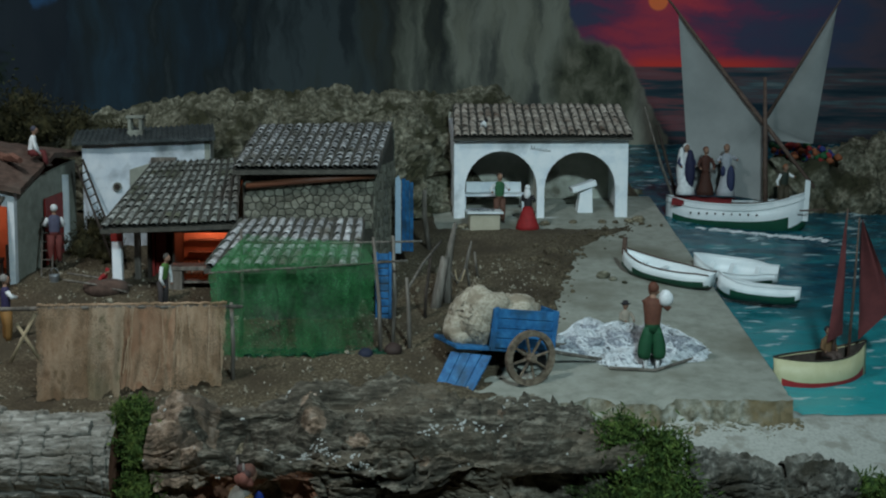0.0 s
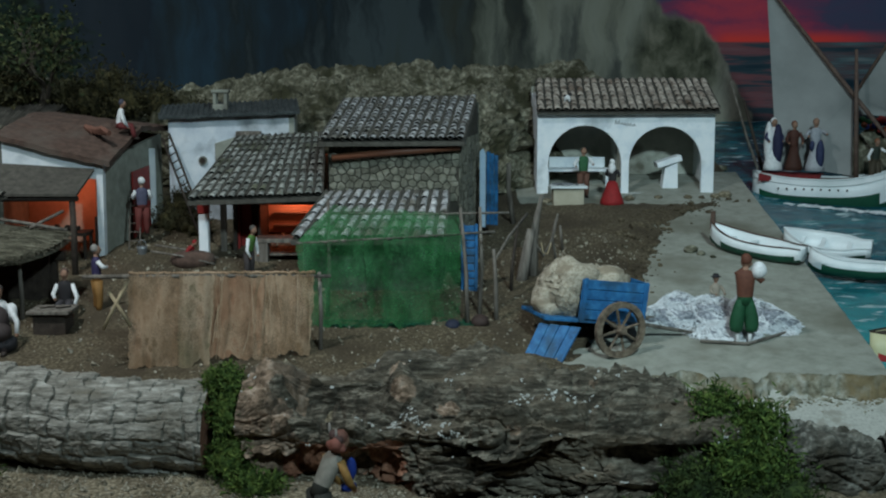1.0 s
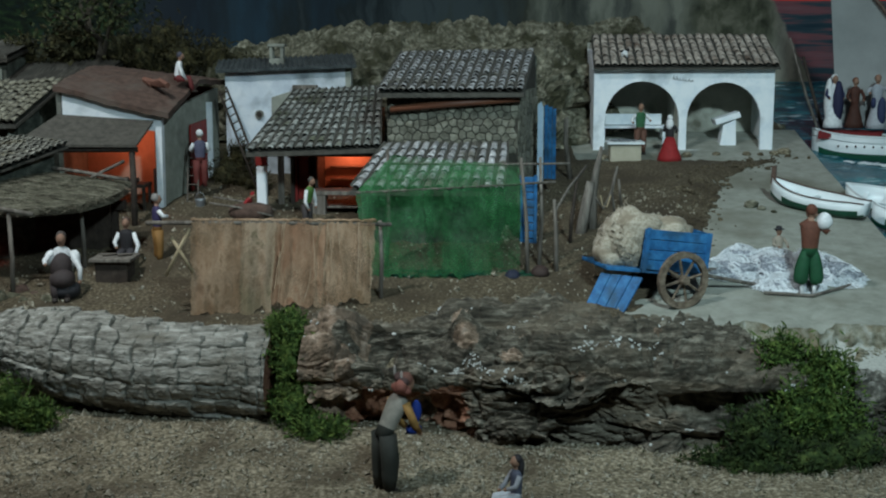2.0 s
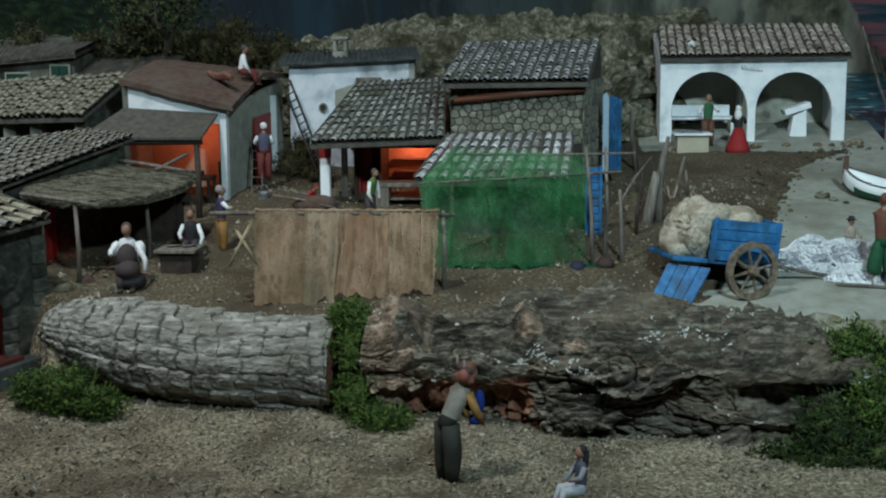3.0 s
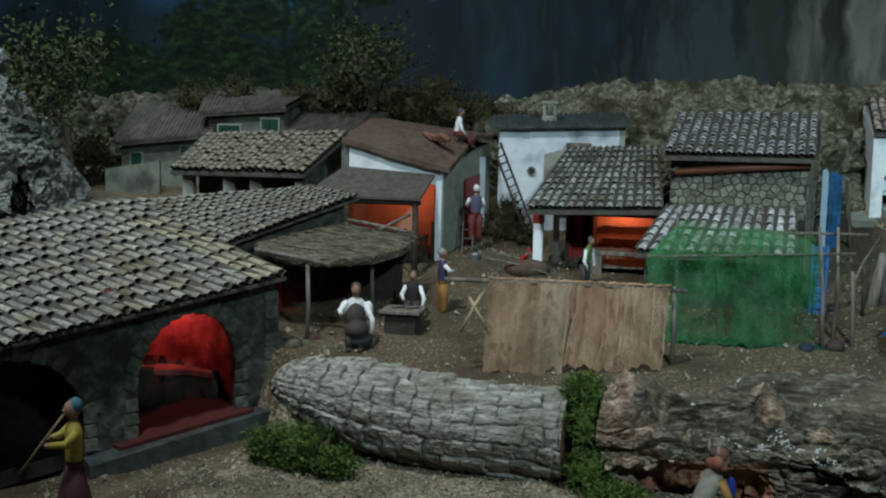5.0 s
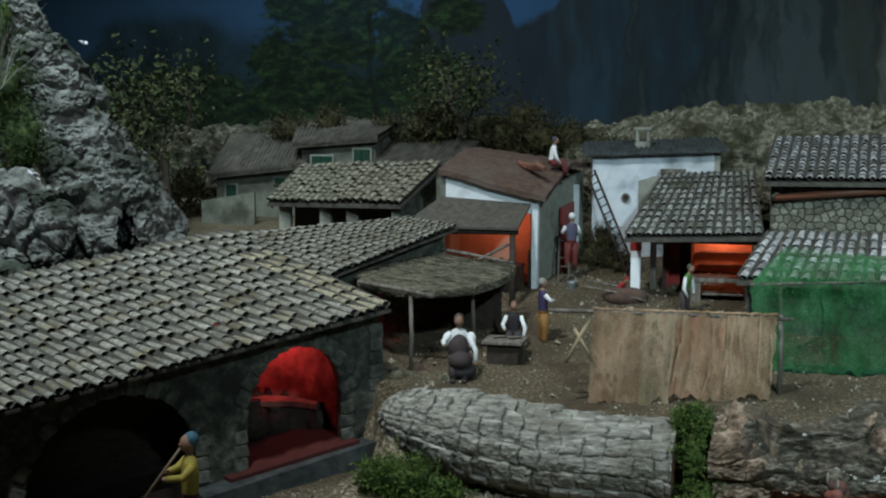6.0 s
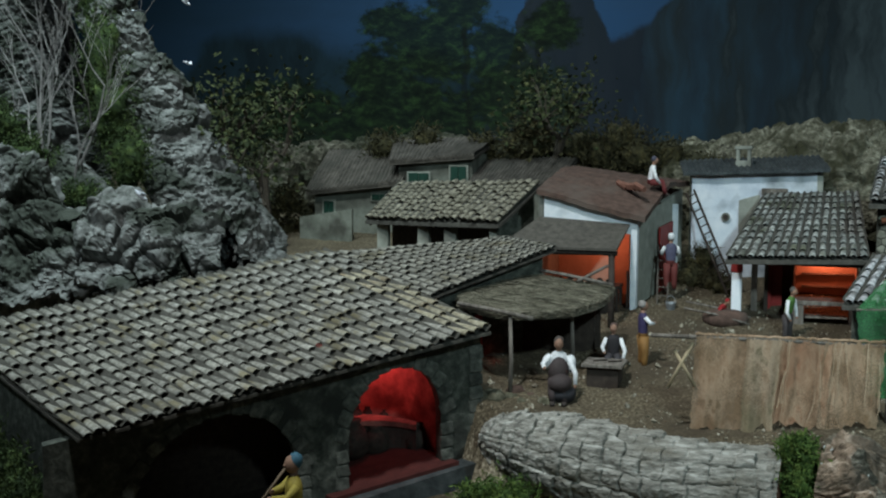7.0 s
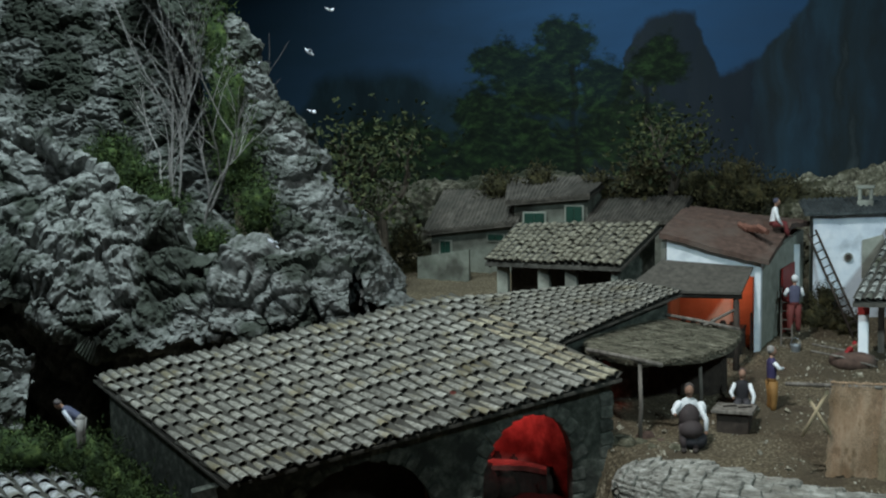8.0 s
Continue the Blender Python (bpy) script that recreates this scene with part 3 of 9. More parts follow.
def tile_roof(parent, quad, cols, rows, material, edge_material=None, thick=0.006, seed=1, cover=0.70, tilt=-0.13, wobble=0.4, verge=3):
    """A roof of barrel tiles over the corners front left, front right, back right, back left."""
    fl, fr, br, bl = [Vector(p) for p in quad]
    rnd = random.Random(seed)

    def at(u, v):
        return (fl * (1 - u) + fr * u) * (1 - v) + (bl * (1 - u) + br * u) * v

    bm = bm_new()

    def bed(u, v):
        return at(u, v) - Vector((0, 0, 0.0035 * math.cos(u * cols * 2 * math.pi) * -1 * (fr - fl).length / cols / 0.016))

    grid_sheet(bm, bed, cols * 4, max(2, rows // 2))
    slab(bm, [p - Vector((0, 0, 0.006)) for p in (fl, fr, br, bl)], thick)
    roof = part("roof", bm, M_UNDER, parent)
    for m in (material, edge_material):
        if m and m.name not in TILES:
            TILES[m.name] = tile_mesh(m)
    rest, rest_tiles = bm_new(), 0
    for j in range(rows):
        for i in range(cols):
            u, v = (i + 0.5) / cols, j / rows
            p, q = at(u, v), at(u, v + 1 / rows)
            d = q - p
            x = at(u + 0.5 / cols, v) - at(u - 0.5 / cols, v)
            y = d.normalized()
            z = x.cross(y).normalized()
            xx = y.cross(z)
            w, ln = x.length * cover, d.length
            turn = Matrix.Rotation(rnd.uniform(-0.05, 0.05) * (1 + wobble), 3, "Z") @ Matrix.Rotation(tilt + rnd.uniform(-0.04, 0.04), 3, "X")
            m3 = Matrix((xx, y, z)).transposed() @ turn @ Matrix.Diagonal((w, ln, w * rnd.uniform(0.85, 1.1)))
            m4 = m3.to_4x4()
            sag = noise.noise(p * 14 + Vector((seed, 0, 0))) + 0.5 * noise.noise(p * 45)
            m4.translation = p + z * (0.001 + wobble * 0.0022 * sag) + xx * rnd.uniform(-0.06, 0.06) * w + y * ln * wobble * rnd.uniform(-0.22, 0.22)
            use = edge_material if edge_material and i >= cols - verge else material
            if (j + 1) * cols <= 300:
                piece("roof_tile", TILES[use.name], roof, m4)
                continue
            n0 = len(rest.verts)
            rest.from_mesh(TILES[use.name])
            rest.verts.ensure_lookup_table()
            for w4 in rest.verts[n0:]:
                w4.co = m4 @ w4.co
            rest_tiles += 1
    if rest_tiles:
        tagged(part("upper_tiles", rest, material, parent, "upper courses of barrel tiles", True), kind="stuff")
    else:
        rest.free()
    return roof


def arch_wall(bm, origin, along, up, inward, length, height, arches, mi=0):
    """A wall with arched openings (start, end, spring height, top height), made of its front, back, reveals and ends."""
    o, a, u, w = Vector(origin), Vector(along).normalized(), Vector(up), Vector(inward)
    cuts = {0.0: None, length: None}
    spans = []
    for s0, s1, spring, top in arches:
        ss = [s0 + (s1 - s0) * (1 - math.cos(math.pi * k / 14)) / 2 for k in range(15)]
        spans.append((ss, s0, s1, spring, top))
        for s in ss:
            cuts[s] = None
    cuts = sorted(cuts)

    def low(s, inside):
        for ss, s0, s1, spring, top in spans:
            if s0 <= inside <= s1:
                x = (2 * s - s0 - s1) / (s1 - s0)
                return spring + (top - spring) * math.sqrt(max(0.0, 1 - x * x))
        return 0.0

    def pt(s, z, d):
        return bm.verts.new(o + a * s + u * z + w * d)

    for s, t in zip(cuts, cuts[1:]):
        mid = (s + t) / 2
        zs, zt = low(s, mid), low(t, mid)
        f = [pt(s, zs, 0), pt(t, zt, 0), pt(t, height, 0), pt(s, height, 0)]
        b = [pt(s, zs, 1), pt(t, zt, 1), pt(t, height, 1), pt(s, height, 1)]
        face(bm, f, mi), face(bm, b[::-1], mi)
        face(bm, (f[0], b[0], b[1], f[1]), mi), face(bm, (f[3], f[2], b[2], b[3]), mi)
    for s in (0.0, length):
        face(bm, (pt(s, 0, 0), pt(s, 0, 1), pt(s, height, 1), pt(s, height, 0)), mi)
    for ss, s0, s1, spring, top in spans:
        for s in (s0, s1):
            face(bm, (pt(s, 0, 0), pt(s, 0, 1), pt(s, spring, 1), pt(s, spring, 0)), mi)
    bmesh.ops.remove_doubles(bm, verts=bm.verts, dist=1e-5)


def leaves(bm, n, where, size, rnd, lean=0.6, mi=0, narrow=0.24):
    """Small bent leaves at random places."""
    for _ in range(n):
        p = where(rnd)
        d = Vector((rnd.gauss(0, 1), rnd.gauss(0, 1), rnd.gauss(lean, 0.8))).normalized()
        s = d.cross(Vector((rnd.gauss(0, 1), rnd.gauss(0, 1), rnd.gauss(0, 1)))).normalized()
        ln = size * rnd.uniform(0.6, 1.5)
        k = d.cross(s) * ln * 0.12
        a, b, c, e = p, p + d * ln * 0.5 + s * ln * narrow / 2 + k, p + d * ln, p + d * ln * 0.5 - s * ln * narrow / 2 + k
        face(bm, [bm.verts.new(q) for q in (a, b, c, e)], mi)


def bush(name, centres, size, n, material, seed, label, group=""):
    """Moss and scrub: many small leaves over dented mounds."""
    rnd = random.Random(seed)
    base = Vector(centres[0][0]) - Vector((0, 0, centres[0][1][2]))
    e = thing(name, base, label, "bush", group)
    core, crown = bm_new(), bm_new()
    for c, r in centres:
        ball(core, c, 1.0, squash=[x * 0.58 for x in r], seg=14, rough=0.6, seed=seed)

        def where(g, c=c, r=r):
            d = Vector((g.gauss(0, 1), g.gauss(0, 1), g.gauss(0, 1))).normalized()
            k = g.uniform(0.6, 1.0) * (1 + 0.65 * noise.fractal(d * 2.2 + Vector((seed, c[0] * 50, 0)), 0.8, 2, 3))
            return Vector(c) + Vector((d[0] * r[0], d[1] * r[1], d[2] * r[2])) * k

        leaves(crown, n // len(centres), where, size, rnd)
    part("mound", core, material, e)
    part("crown", crown, material, e)
    return e


def tree(name, base, height, spread, n, leaf, seed, label, size=0.012, lean=(0, 0)):
    """A trunk with forking limbs and a loose crown of single leaves."""
    rnd = random.Random(seed)
    e = thing(name, base, label, "tree")
    wood, crown, tips = bm_new(), bm_new(), []

    def limb(p, d, ln, r, depth):
        q = p + d * ln * 0.5 + Vector((rnd.gauss(0, 1), rnd.gauss(0, 1), 0)) * ln * 0.06
        t = p + d * ln
        tube(wood, (p, q, t), (r, r * 0.8, r * 0.6), 5)
        tips.append((t, ln))
        if depth:
            for _ in range(3):
                nd = (d + Vector((rnd.gauss(0, 0.55), rnd.gauss(0, 0.55), rnd.gauss(0.1, 0.3)))).normalized()
                limb(p + d * ln * rnd.uniform(0.5, 1.0), nd, ln * rnd.uniform(0.55, 0.8), r * 0.55, depth - 1)

    limb(Vector(base), Vector((lean[0], lean[1], 1)).normalized(), height * 0.42, height * 0.03, 3)

    def where(g):
        t, ln = g.choice(tips)
        return t + Vector((g.gauss(0, spread), g.gauss(0, spread), g.gauss(0, spread)))

    leaves(crown, n, where, size, rnd, 0.2, narrow=0.6)
    part("trunk", wood, M_TRUNK, e)
    part("crown", crown, leaf, e)
    return e

# ---- hall round the model ----
def hall():
    for name, lo, hi in (("wall_south", (-4.3, -2.2, -1.0), (4.3, -2.1, 2.6)), ("wall_west", (-4.4, -2.2, -1.0), (-4.3, 3.6, 2.6)),
                         ("wall_east", (4.3, -2.2, -1.0), (4.4, 3.6, 2.6)), ("wall_north", (-4.4, 3.6, -1.0), (4.4, 3.7, 2.6)),
                         ("floor", (-4.4, -2.2, -1.1), (4.4, 3.7, -1.0)), ("ceiling", (-4.4, -2.2, 2.6), (4.4, 3.7, 2.7))):
        bm = bm_new()
        box(bm, lo, hi)
        solo(name, bm, M_HALL, lo, kind="structure")


hall()

# ---- painted backdrop ----
def canvas():
    """Scene paint on one canvas: sky, sunset and sea, then cliffs and trees laid over them with a soft, broken brush."""
    m = bpy.data.materials.new("painted_canvas")
    m.use_nodes = True
    n, l = m.node_tree.nodes, m.node_tree.links
    bsdf = n["Principled BSDF"]
    bsdf.inputs["Roughness"].default_value, bsdf.inputs["Specular IOR Level"].default_value = 0.95, 0.1
    geo = n.new("ShaderNodeNewGeometry")

    def put(socket, value):
        if isinstance(value, (int, float, tuple)):
            socket.default_value = value
        else:
            l.new(value, socket)

    def calc(op, *args):
        node = n.new("ShaderNodeMath")
        node.operation = op
        for socket, value in zip(node.inputs, args):
            put(socket, value)
        return node.outputs[0]

    def vec(op, *args):
        node = n.new("ShaderNodeVectorMath")
        node.operation = op
        for socket, value in zip(node.inputs, args):
            put(socket, value)
        return node.outputs["Value" if op in ("LENGTH", "DISTANCE") else "Vector"]

    def brush(at, scale, detail=5, rough=0.55, colour=False):
        node = n.new("ShaderNodeTexNoise")
        node.inputs["Scale"].default_value, node.inputs["Detail"].default_value, node.inputs["Roughness"].default_value = 1.0, detail, rough
        l.new(vec("MULTIPLY", at, scale), node.inputs["Vector"])
        return node.outputs["Color" if colour else "Fac"]

    def soft(low, high, value):
        node = n.new("ShaderNodeMapRange")
        node.interpolation_type = "SMOOTHSTEP"
        node.inputs[1].default_value, node.inputs[2].default_value = low, high
        l.new(value, node.inputs[0])
        return node.outputs[0]

    def over(mask, below, above):
        node = n.new("ShaderNodeMix")
        node.data_type = "RGBA"
        put(node.inputs[0], mask), put(node.inputs[6], below), put(node.inputs[7], above)
        return node.outputs[2]

    def tones(value, stops):
        node = ramp(n, stops)
        l.new(value, node.inputs[0])
        return node.outputs[0]

    def outline(points):
        """How far a place lies under a skyline given as (x, z) points."""
        along = calc("DIVIDE", calc("ADD", x, 2.5), 3.6)
        top = tones(along, [((px + 2.5) / 3.6, (pz / 1.6,) * 3) for px, pz in points])
        return calc("SUBTRACT", calc("MULTIPLY", top, 1.6), z)

    place = geo.outputs["Position"]
    wander = vec("SCALE", vec("SUBTRACT", brush(place, (9, 9, 9), 5, 0.6, True), (0.5, 0.5, 0.5)))
    wander.node.inputs["Scale"].default_value = 0.075
    bent = vec("ADD", place, wander)
    split = n.new("ShaderNodeSeparateXYZ")
    l.new(bent, split.inputs[0])
    x, z = split.outputs["X"], split.outputs["Z"]
    true = n.new("ShaderNodeSeparateXYZ")
    l.new(place, true.inputs[0])
    # night sky turning to sunset round the low sun
    far = calc("DIVIDE", vec("DISTANCE", bent, (0.86, 3.3, 0.56)), 3.2)
    far = calc("ADD", far, calc("MULTIPLY", calc("SUBTRACT", brush(bent, (4, 1, 15), 6), 0.5), 0.24))
    colour = tones(far, [(0.0, (0.52, 0.060, 0.085)), (0.03, (0.40, 0.055, 0.095)), (0.06, (0.20, 0.050, 0.105)), (0.09, (0.075, 0.065, 0.12)), (0.13, (0.055, 0.075, 0.13)), (0.18, (0.10, 0.08, 0.11)), (0.24, (0.03, 0.06, 0.10)), (0.42, (0.028, 0.062, 0.12)),
                         (0.55, (0.026, 0.070, 0.15)), (0.80, (0.020, 0.045, 0.085)), (1.0, (0.016, 0.036, 0.058))])
    glow = calc("MULTIPLY", calc("MULTIPLY", soft(0.518, 0.486, true.outputs["Z"]), soft(0.72, 0.80, x)), soft(1.32, 1.02, x))
    colour = over(glow, colour, (0.72, 0.06, 0.05, 1))
    # the sea under its level horizon
    ripple = brush(place, (3.2, 1, 48), 6, 0.6)
    sea = tones(ripple, [(0.30, (0.012, 0.030, 0.045)), (0.45, (0.035, 0.060, 0.075)), (0.53, (0.10, 0.075, 0.085)), (0.60, (0.075, 0.12, 0.135)), (0.72, (0.20, 0.24, 0.24))])
    sea = over(calc("MULTIPLY", soft(1.10, 0.86, x), calc("MULTIPLY", soft(0.44, 0.56, ripple), 0.75)), sea, (0.20, 0.065, 0.075, 1))
    colour = over(soft(0.4815, 0.4785, true.outputs["Z"]), colour, sea)
    # far dark mountains of the night side
    streak = brush(bent, (9, 1, 2.6), 6, 0.6)
    night = tones(streak, [(0.30, (0.006, 0.011, 0.014)), (0.5, (0.011, 0.021, 0.027)), (0.7, (0.017, 0.036, 0.050))])
    colour = over(soft(-0.03, 0.035, outline([(-2.4, 0.40), (-2.12, 0.45), (-2.03, 0.61), (-1.98, 0.66), (-1.84, 0.66), (-1.70, 0.665), (-1.62, 0.61), (-1.48, 0.61), (-1.30, 0.60), (-1.10, 0.56), (-0.9, 0.5), (-0.7, 0.3)])), colour, night)
    # the tall painted cliffs
    stone = tones(calc("ADD", calc("DIVIDE", calc("ADD", x, 2.2), 3.3), calc("MULTIPLY", calc("SUBTRACT", brush(bent, (8, 1, 1.5), 5, 0.55), 0.5), 0.50)),
                  [(0.12, (0.010, 0.014, 0.018)), (0.30, (0.022, 0.028, 0.036)), (0.42, (0.016, 0.022, 0.030)), (0.50, (0.024, 0.046, 0.066)), (0.57, (0.020, 0.027, 0.030)), (0.62, (0.055, 0.072, 0.078)), (0.66, (0.052, 0.068, 0.070)), (0.72, (0.048, 0.052, 0.042)), (0.76, (0.12, 0.13, 0.105)), (0.81, (0.24, 0.25, 0.205)), (0.88, (0.19, 0.195, 0.15)), (1.0, (0.36, 0.35, 0.29))])
    stone = over(calc("MULTIPLY", soft(0.46, 0.70, brush(bent, (13, 1, 2.4), 5, 0.58)), 0.72), stone, (0.018, 0.024, 0.029, 1))
    cliff = soft(-0.008, 0.020, outline([(-1.13, 0.40), (-1.08, 0.58), (-1.06, 0.73), (-0.99, 0.795), (-0.87, 0.80), (-0.82, 0.69), (-0.795, 0.63), (-0.75, 0.655), (-0.69, 0.675), (-0.65, 0.72), (-0.60, 0.79), (-0.55, 0.86), (-0.43, 1.30), (0.40, 1.40), (0.52, 0.95),
                                         (0.59, 0.63), (0.64, 0.555), (0.72, 0.535), (0.76, 0.49), (0.80, 0.42), (0.86, 0.30), (0.93, 0.10)]))
    colour = over(cliff, colour, stone)
    # brown brush on the headland
    hill = vec("LENGTH", vec("MULTIPLY", vec("SUBTRACT", bent, (0.66, 3.3, 0.42)), (7.0, 0.0, 6.0)))
    scrub = tones(brush(bent, (26, 1, 16), 6), [(0.32, (0.022, 0.026, 0.018)), (0.5, (0.085, 0.090, 0.062)), (0.68, (0.19, 0.185, 0.14))])
    colour = over(calc("MULTIPLY", soft(1.1, 0.55, hill), cliff), colour, scrub)
    # trees: dark masses broken by lighter leaf strokes
    nearest = None
    for cx, cz, rx, rz in ((-1.31, 0.62, 0.17, 0.12), (-1.41, 0.68, 0.10, 0.07), (-1.23, 0.73, 0.09, 0.075), (-1.47, 0.53, 0.12, 0.09), (-1.12, 0.60, 0.10, 0.10), (-0.97, 0.665, 0.085, 0.075), (-1.05, 0.47, 0.17, 0.12), (-1.38, 0.40, 0.30, 0.14), (-1.75, 0.42, 0.22, 0.12)):
        d = vec("LENGTH", vec("MULTIPLY", vec("SUBTRACT", bent, (cx, 3.3, cz)), (1 / rx, 0.0, 1 / rz)))
        nearest = d if nearest is None else calc("MINIMUM", nearest, d)
    ragged = calc("ADD", nearest, calc("MULTIPLY", calc("SUBTRACT", brush(place, (34, 1, 46), 6, 0.65), 0.5), 1.5))
    leaf = tones(brush(bent, (30, 1, 60), 6, 0.68), [(0.34, (0.0045, 0.007, 0.0045)), (0.50, (0.009, 0.015, 0.008)), (0.60, (0.017, 0.032, 0.012)), (0.72, (0.030, 0.060, 0.020))])
    colour = over(calc("MULTIPLY", soft(1.12, 0.70, ragged), 0.93), colour, leaf)
    for cx, top, lean in ((-0.985, 0.66, 0.10), (-1.22, 0.70, -0.08)):
        stem = calc("ABSOLUTE", calc("SUBTRACT", calc("SUBTRACT", x, calc("MULTIPLY", z, lean)), cx - lean * top))
        colour = over(calc("MULTIPLY", soft(0.012, 0.005, stem), calc("MULTIPLY", soft(top, top - 0.05, z), 0.6)), colour, (0.006, 0.007, 0.006, 1))
    # the sun
    colour = over(soft(0.030, 0.023, vec("DISTANCE", place, (0.831, 3.3, 0.655))), colour, (0.90, 0.20, 0.07, 1))
    l.new(colour, bsdf.inputs["Base Color"])
    return m


def backdrop():
    bm = bm_new()
    grid_sheet(bm, lambda u, v: Vector((-4.2 + 8.4 * u, 3.3, -0.4 + 2.9 * v)), 40, 12)
    grid_sheet(bm, lambda u, v: Vector((-4.2 + 8.4 * u, 3.32, -0.4 + 2.9 * v)), 4, 2)
    solo("backdrop", bm, canvas(), (0, 3.3, -0.4), "painted canvas of night sky, cliffs, trees and red sunset", "backdrop", kind="structure")


backdrop()

# ---- ground, dock, water ----
HOUSE_A, HOUSE_B = Vector((-0.675, 1.633, 0.125)), Vector((-1.12, 1.29, 0.02))


def low_edge(x):
    """How far back the lower foreground reaches."""
    if x < -0.66:
        return min(2.1, 1.60 + (-0.66 - x) * 0.72)
    return 1.535 + 0.02 * math.sin(9 * x)


def dirt_edge(y):
    """Where the bare earth ends and the plastered dock begins."""
    if y < 1.85:
        return 0.17 + (y - 1.58) * 0.52
    return min(0.60, 0.31 + (y - 1.85) * 0.30 + max(0, y - 2.3) * 1.0)


def step(a, b, x):
    t = min(1.0, max(0.0, (x - a) / (b - a)))
    return t * t * (3 - 2 * t)


def height(x, y):
    n1 = noise.fractal(Vector((x * 14, y * 14, 0)), 0.8, 2.1, 4)
    n2 = noise.fractal(Vector((x * 60, y * 60, 3)), 0.8, 2.1, 3)
    up = yard(y) + 0.004 * n1 + 0.0018 * n2
    d = x - dirt_edge(y) - 0.025 * n1
    up += 0.004 * abs(n2) * (y > 1.8) + 0.006 * (1 - step(-0.03, 0.015, d)) - 0.012 * step(-0.005, 0.02, d) * (y > 1.5)
    if 0.18 < x < 0.62:
        up -= 0.014 * step(2.37, 2.43, y)
    low = -0.105 + 0.06 * (y - 1.45) + 0.004 * n1 + 0.0018 * n2
    if x < -0.66:
        low -= 0.17 * min(0.5, -0.66 - x) * 0.8
    k = step(-0.02, 0.025, y - low_edge(x))
    if x > 0.25:
        beach = -0.034 + 0.35 * (y - 1.585) + 0.002 * n1
        k2 = step(0.25, 0.40, x)
        low = low * (1 - k2) + max(low, beach) * k2
        k = k * (1 - k2) + step(0.0, 0.01, y - 1.60) * k2
    z = low * (1 - k) + up * k
    if y > 1.6:
        z -= 0.10 * step(0.600 + 0.043 * (y - 1.6), 0.64 + 0.043 * (y - 1.6), x) * step(1.60, 1.645, y)
    return z


def ground():
    bm = bm_new()
    xs = np.concatenate([np.arange(-2.6, -1.3, 0.03), np.arange(-1.3, 0.8, 0.0125), np.arange(0.8, 2.6, 0.04)])
    ys = np.concatenate([np.arange(0.85, 2.3, 0.0125), np.arange(2.3, 3.32, 0.03)])
    vs = [[bm.verts.new((x, y, height(x, y))) for x in xs] for y in ys]
    for j in range(len(ys) - 1):
        for i in range(len(xs) - 1):
            x, y = (xs[i] + xs[i + 1]) / 2, ys[j]
            sandy = y < low_edge(x) + 0.09 and x > 0.30 + 0.02 * noise.noise(Vector((x * 20, y * 20, 0))) and height(x, y) > -0.095
            # left of about x -0.71 the darker earth paints in the ground's shade
            face(bm, (vs[j][i], vs[j][i + 1], vs[j + 1][i + 1], vs[j + 1][i]), 1 if sandy else 2 if y > low_edge(x) + 0.02 * noise.noise(Vector((x * 30, y * 30, 0))) or x < -0.71 + 0.05 * noise.noise(Vector((x * 16, y * 16, 5))) else 0)
    # the table that carries the model
    box(bm, (-2.6, 0.85, -0.35), (2.6, 3.31, -0.25))
    solo("ground", bm, [M_EARTH, M_SAND, M_YARD_AND_SHADE], (0, 1.5, -0.1), kind="structure", smooth=True)
    # chips, pebbles and twigs on the bare earth
    rnd, bm = random.Random(11), bm_new()
    for _ in range(24000):
        x, y = rnd.uniform(-0.95, 0.45), rnd.choice((rnd.uniform(1.05, 1.52), rnd.uniform(1.05, 1.52), rnd.uniform(1.05, 1.52), rnd.uniform(1.5, 2.2)))
        if noise.noise(Vector((x * 9, y * 9, 7))) < rnd.uniform(-0.6, 0.25):
            continue
        if y > 1.5 and x > dirt_edge(y) - 0.02:
            continue
        s = rnd.uniform(0.0007, 0.0024) * (2.4 if rnd.random() < 0.06 else 1)
        m = Matrix.Translation((x, y, height(x, y) + s * 0.35)) @ Euler((rnd.uniform(0, 6), rnd.uniform(0, 6), rnd.uniform(0, 6))).to_matrix().to_4x4()
        k = rnd.choice((0.5, 0.8, 1.0))
        v = [bm.verts.new(m @ Vector(q)) for q in ((s * 1.5, 0, 0), (-s, s * k, 0), (-s, -s * k, 0), (0, 0, s), (0, 0, -s))]
        for a, b in ((0, 1), (1, 2), (2, 0)):
            face(bm, (v[a], v[b], v[3])), face(bm, (v[b], v[a], v[4]))
    for _ in range(420):
        x, y, a, ln = rnd.uniform(-0.75, 0.3), rnd.uniform(1.1, 1.5), rnd.uniform(0, 3.1), rnd.uniform(0.008, 0.028)
        z = height(x, y) + 0.001
        tube(bm, [(x, y, z), (x + ln * math.cos(a), y + ln * math.sin(a), z + 0.001)], rnd.uniform(0.0004, 0.0009), 4)
    scraps = bm_new()

    def scrap(g):
        x, y = g.uniform(-0.85, 0.32), g.uniform(1.10, 1.50)
        return Vector((x, y, height(x, y) + 0.0008))

    leaves(scraps, 900, scrap, 0.0055, rnd, 0.1, narrow=0.3)
    solo("plant_scraps", scraps, M_LEAF_DRY, (0, 1.3, -0.1), "dry scraps of moss and leaf on the earth", "litter", kind="stuff")
    solo("ground_litter", bm, M_LITTER, (0, 1.5, -0.1), "pale chips, pebbles and twigs on the earth", "litter", kind="stuff")


ground()


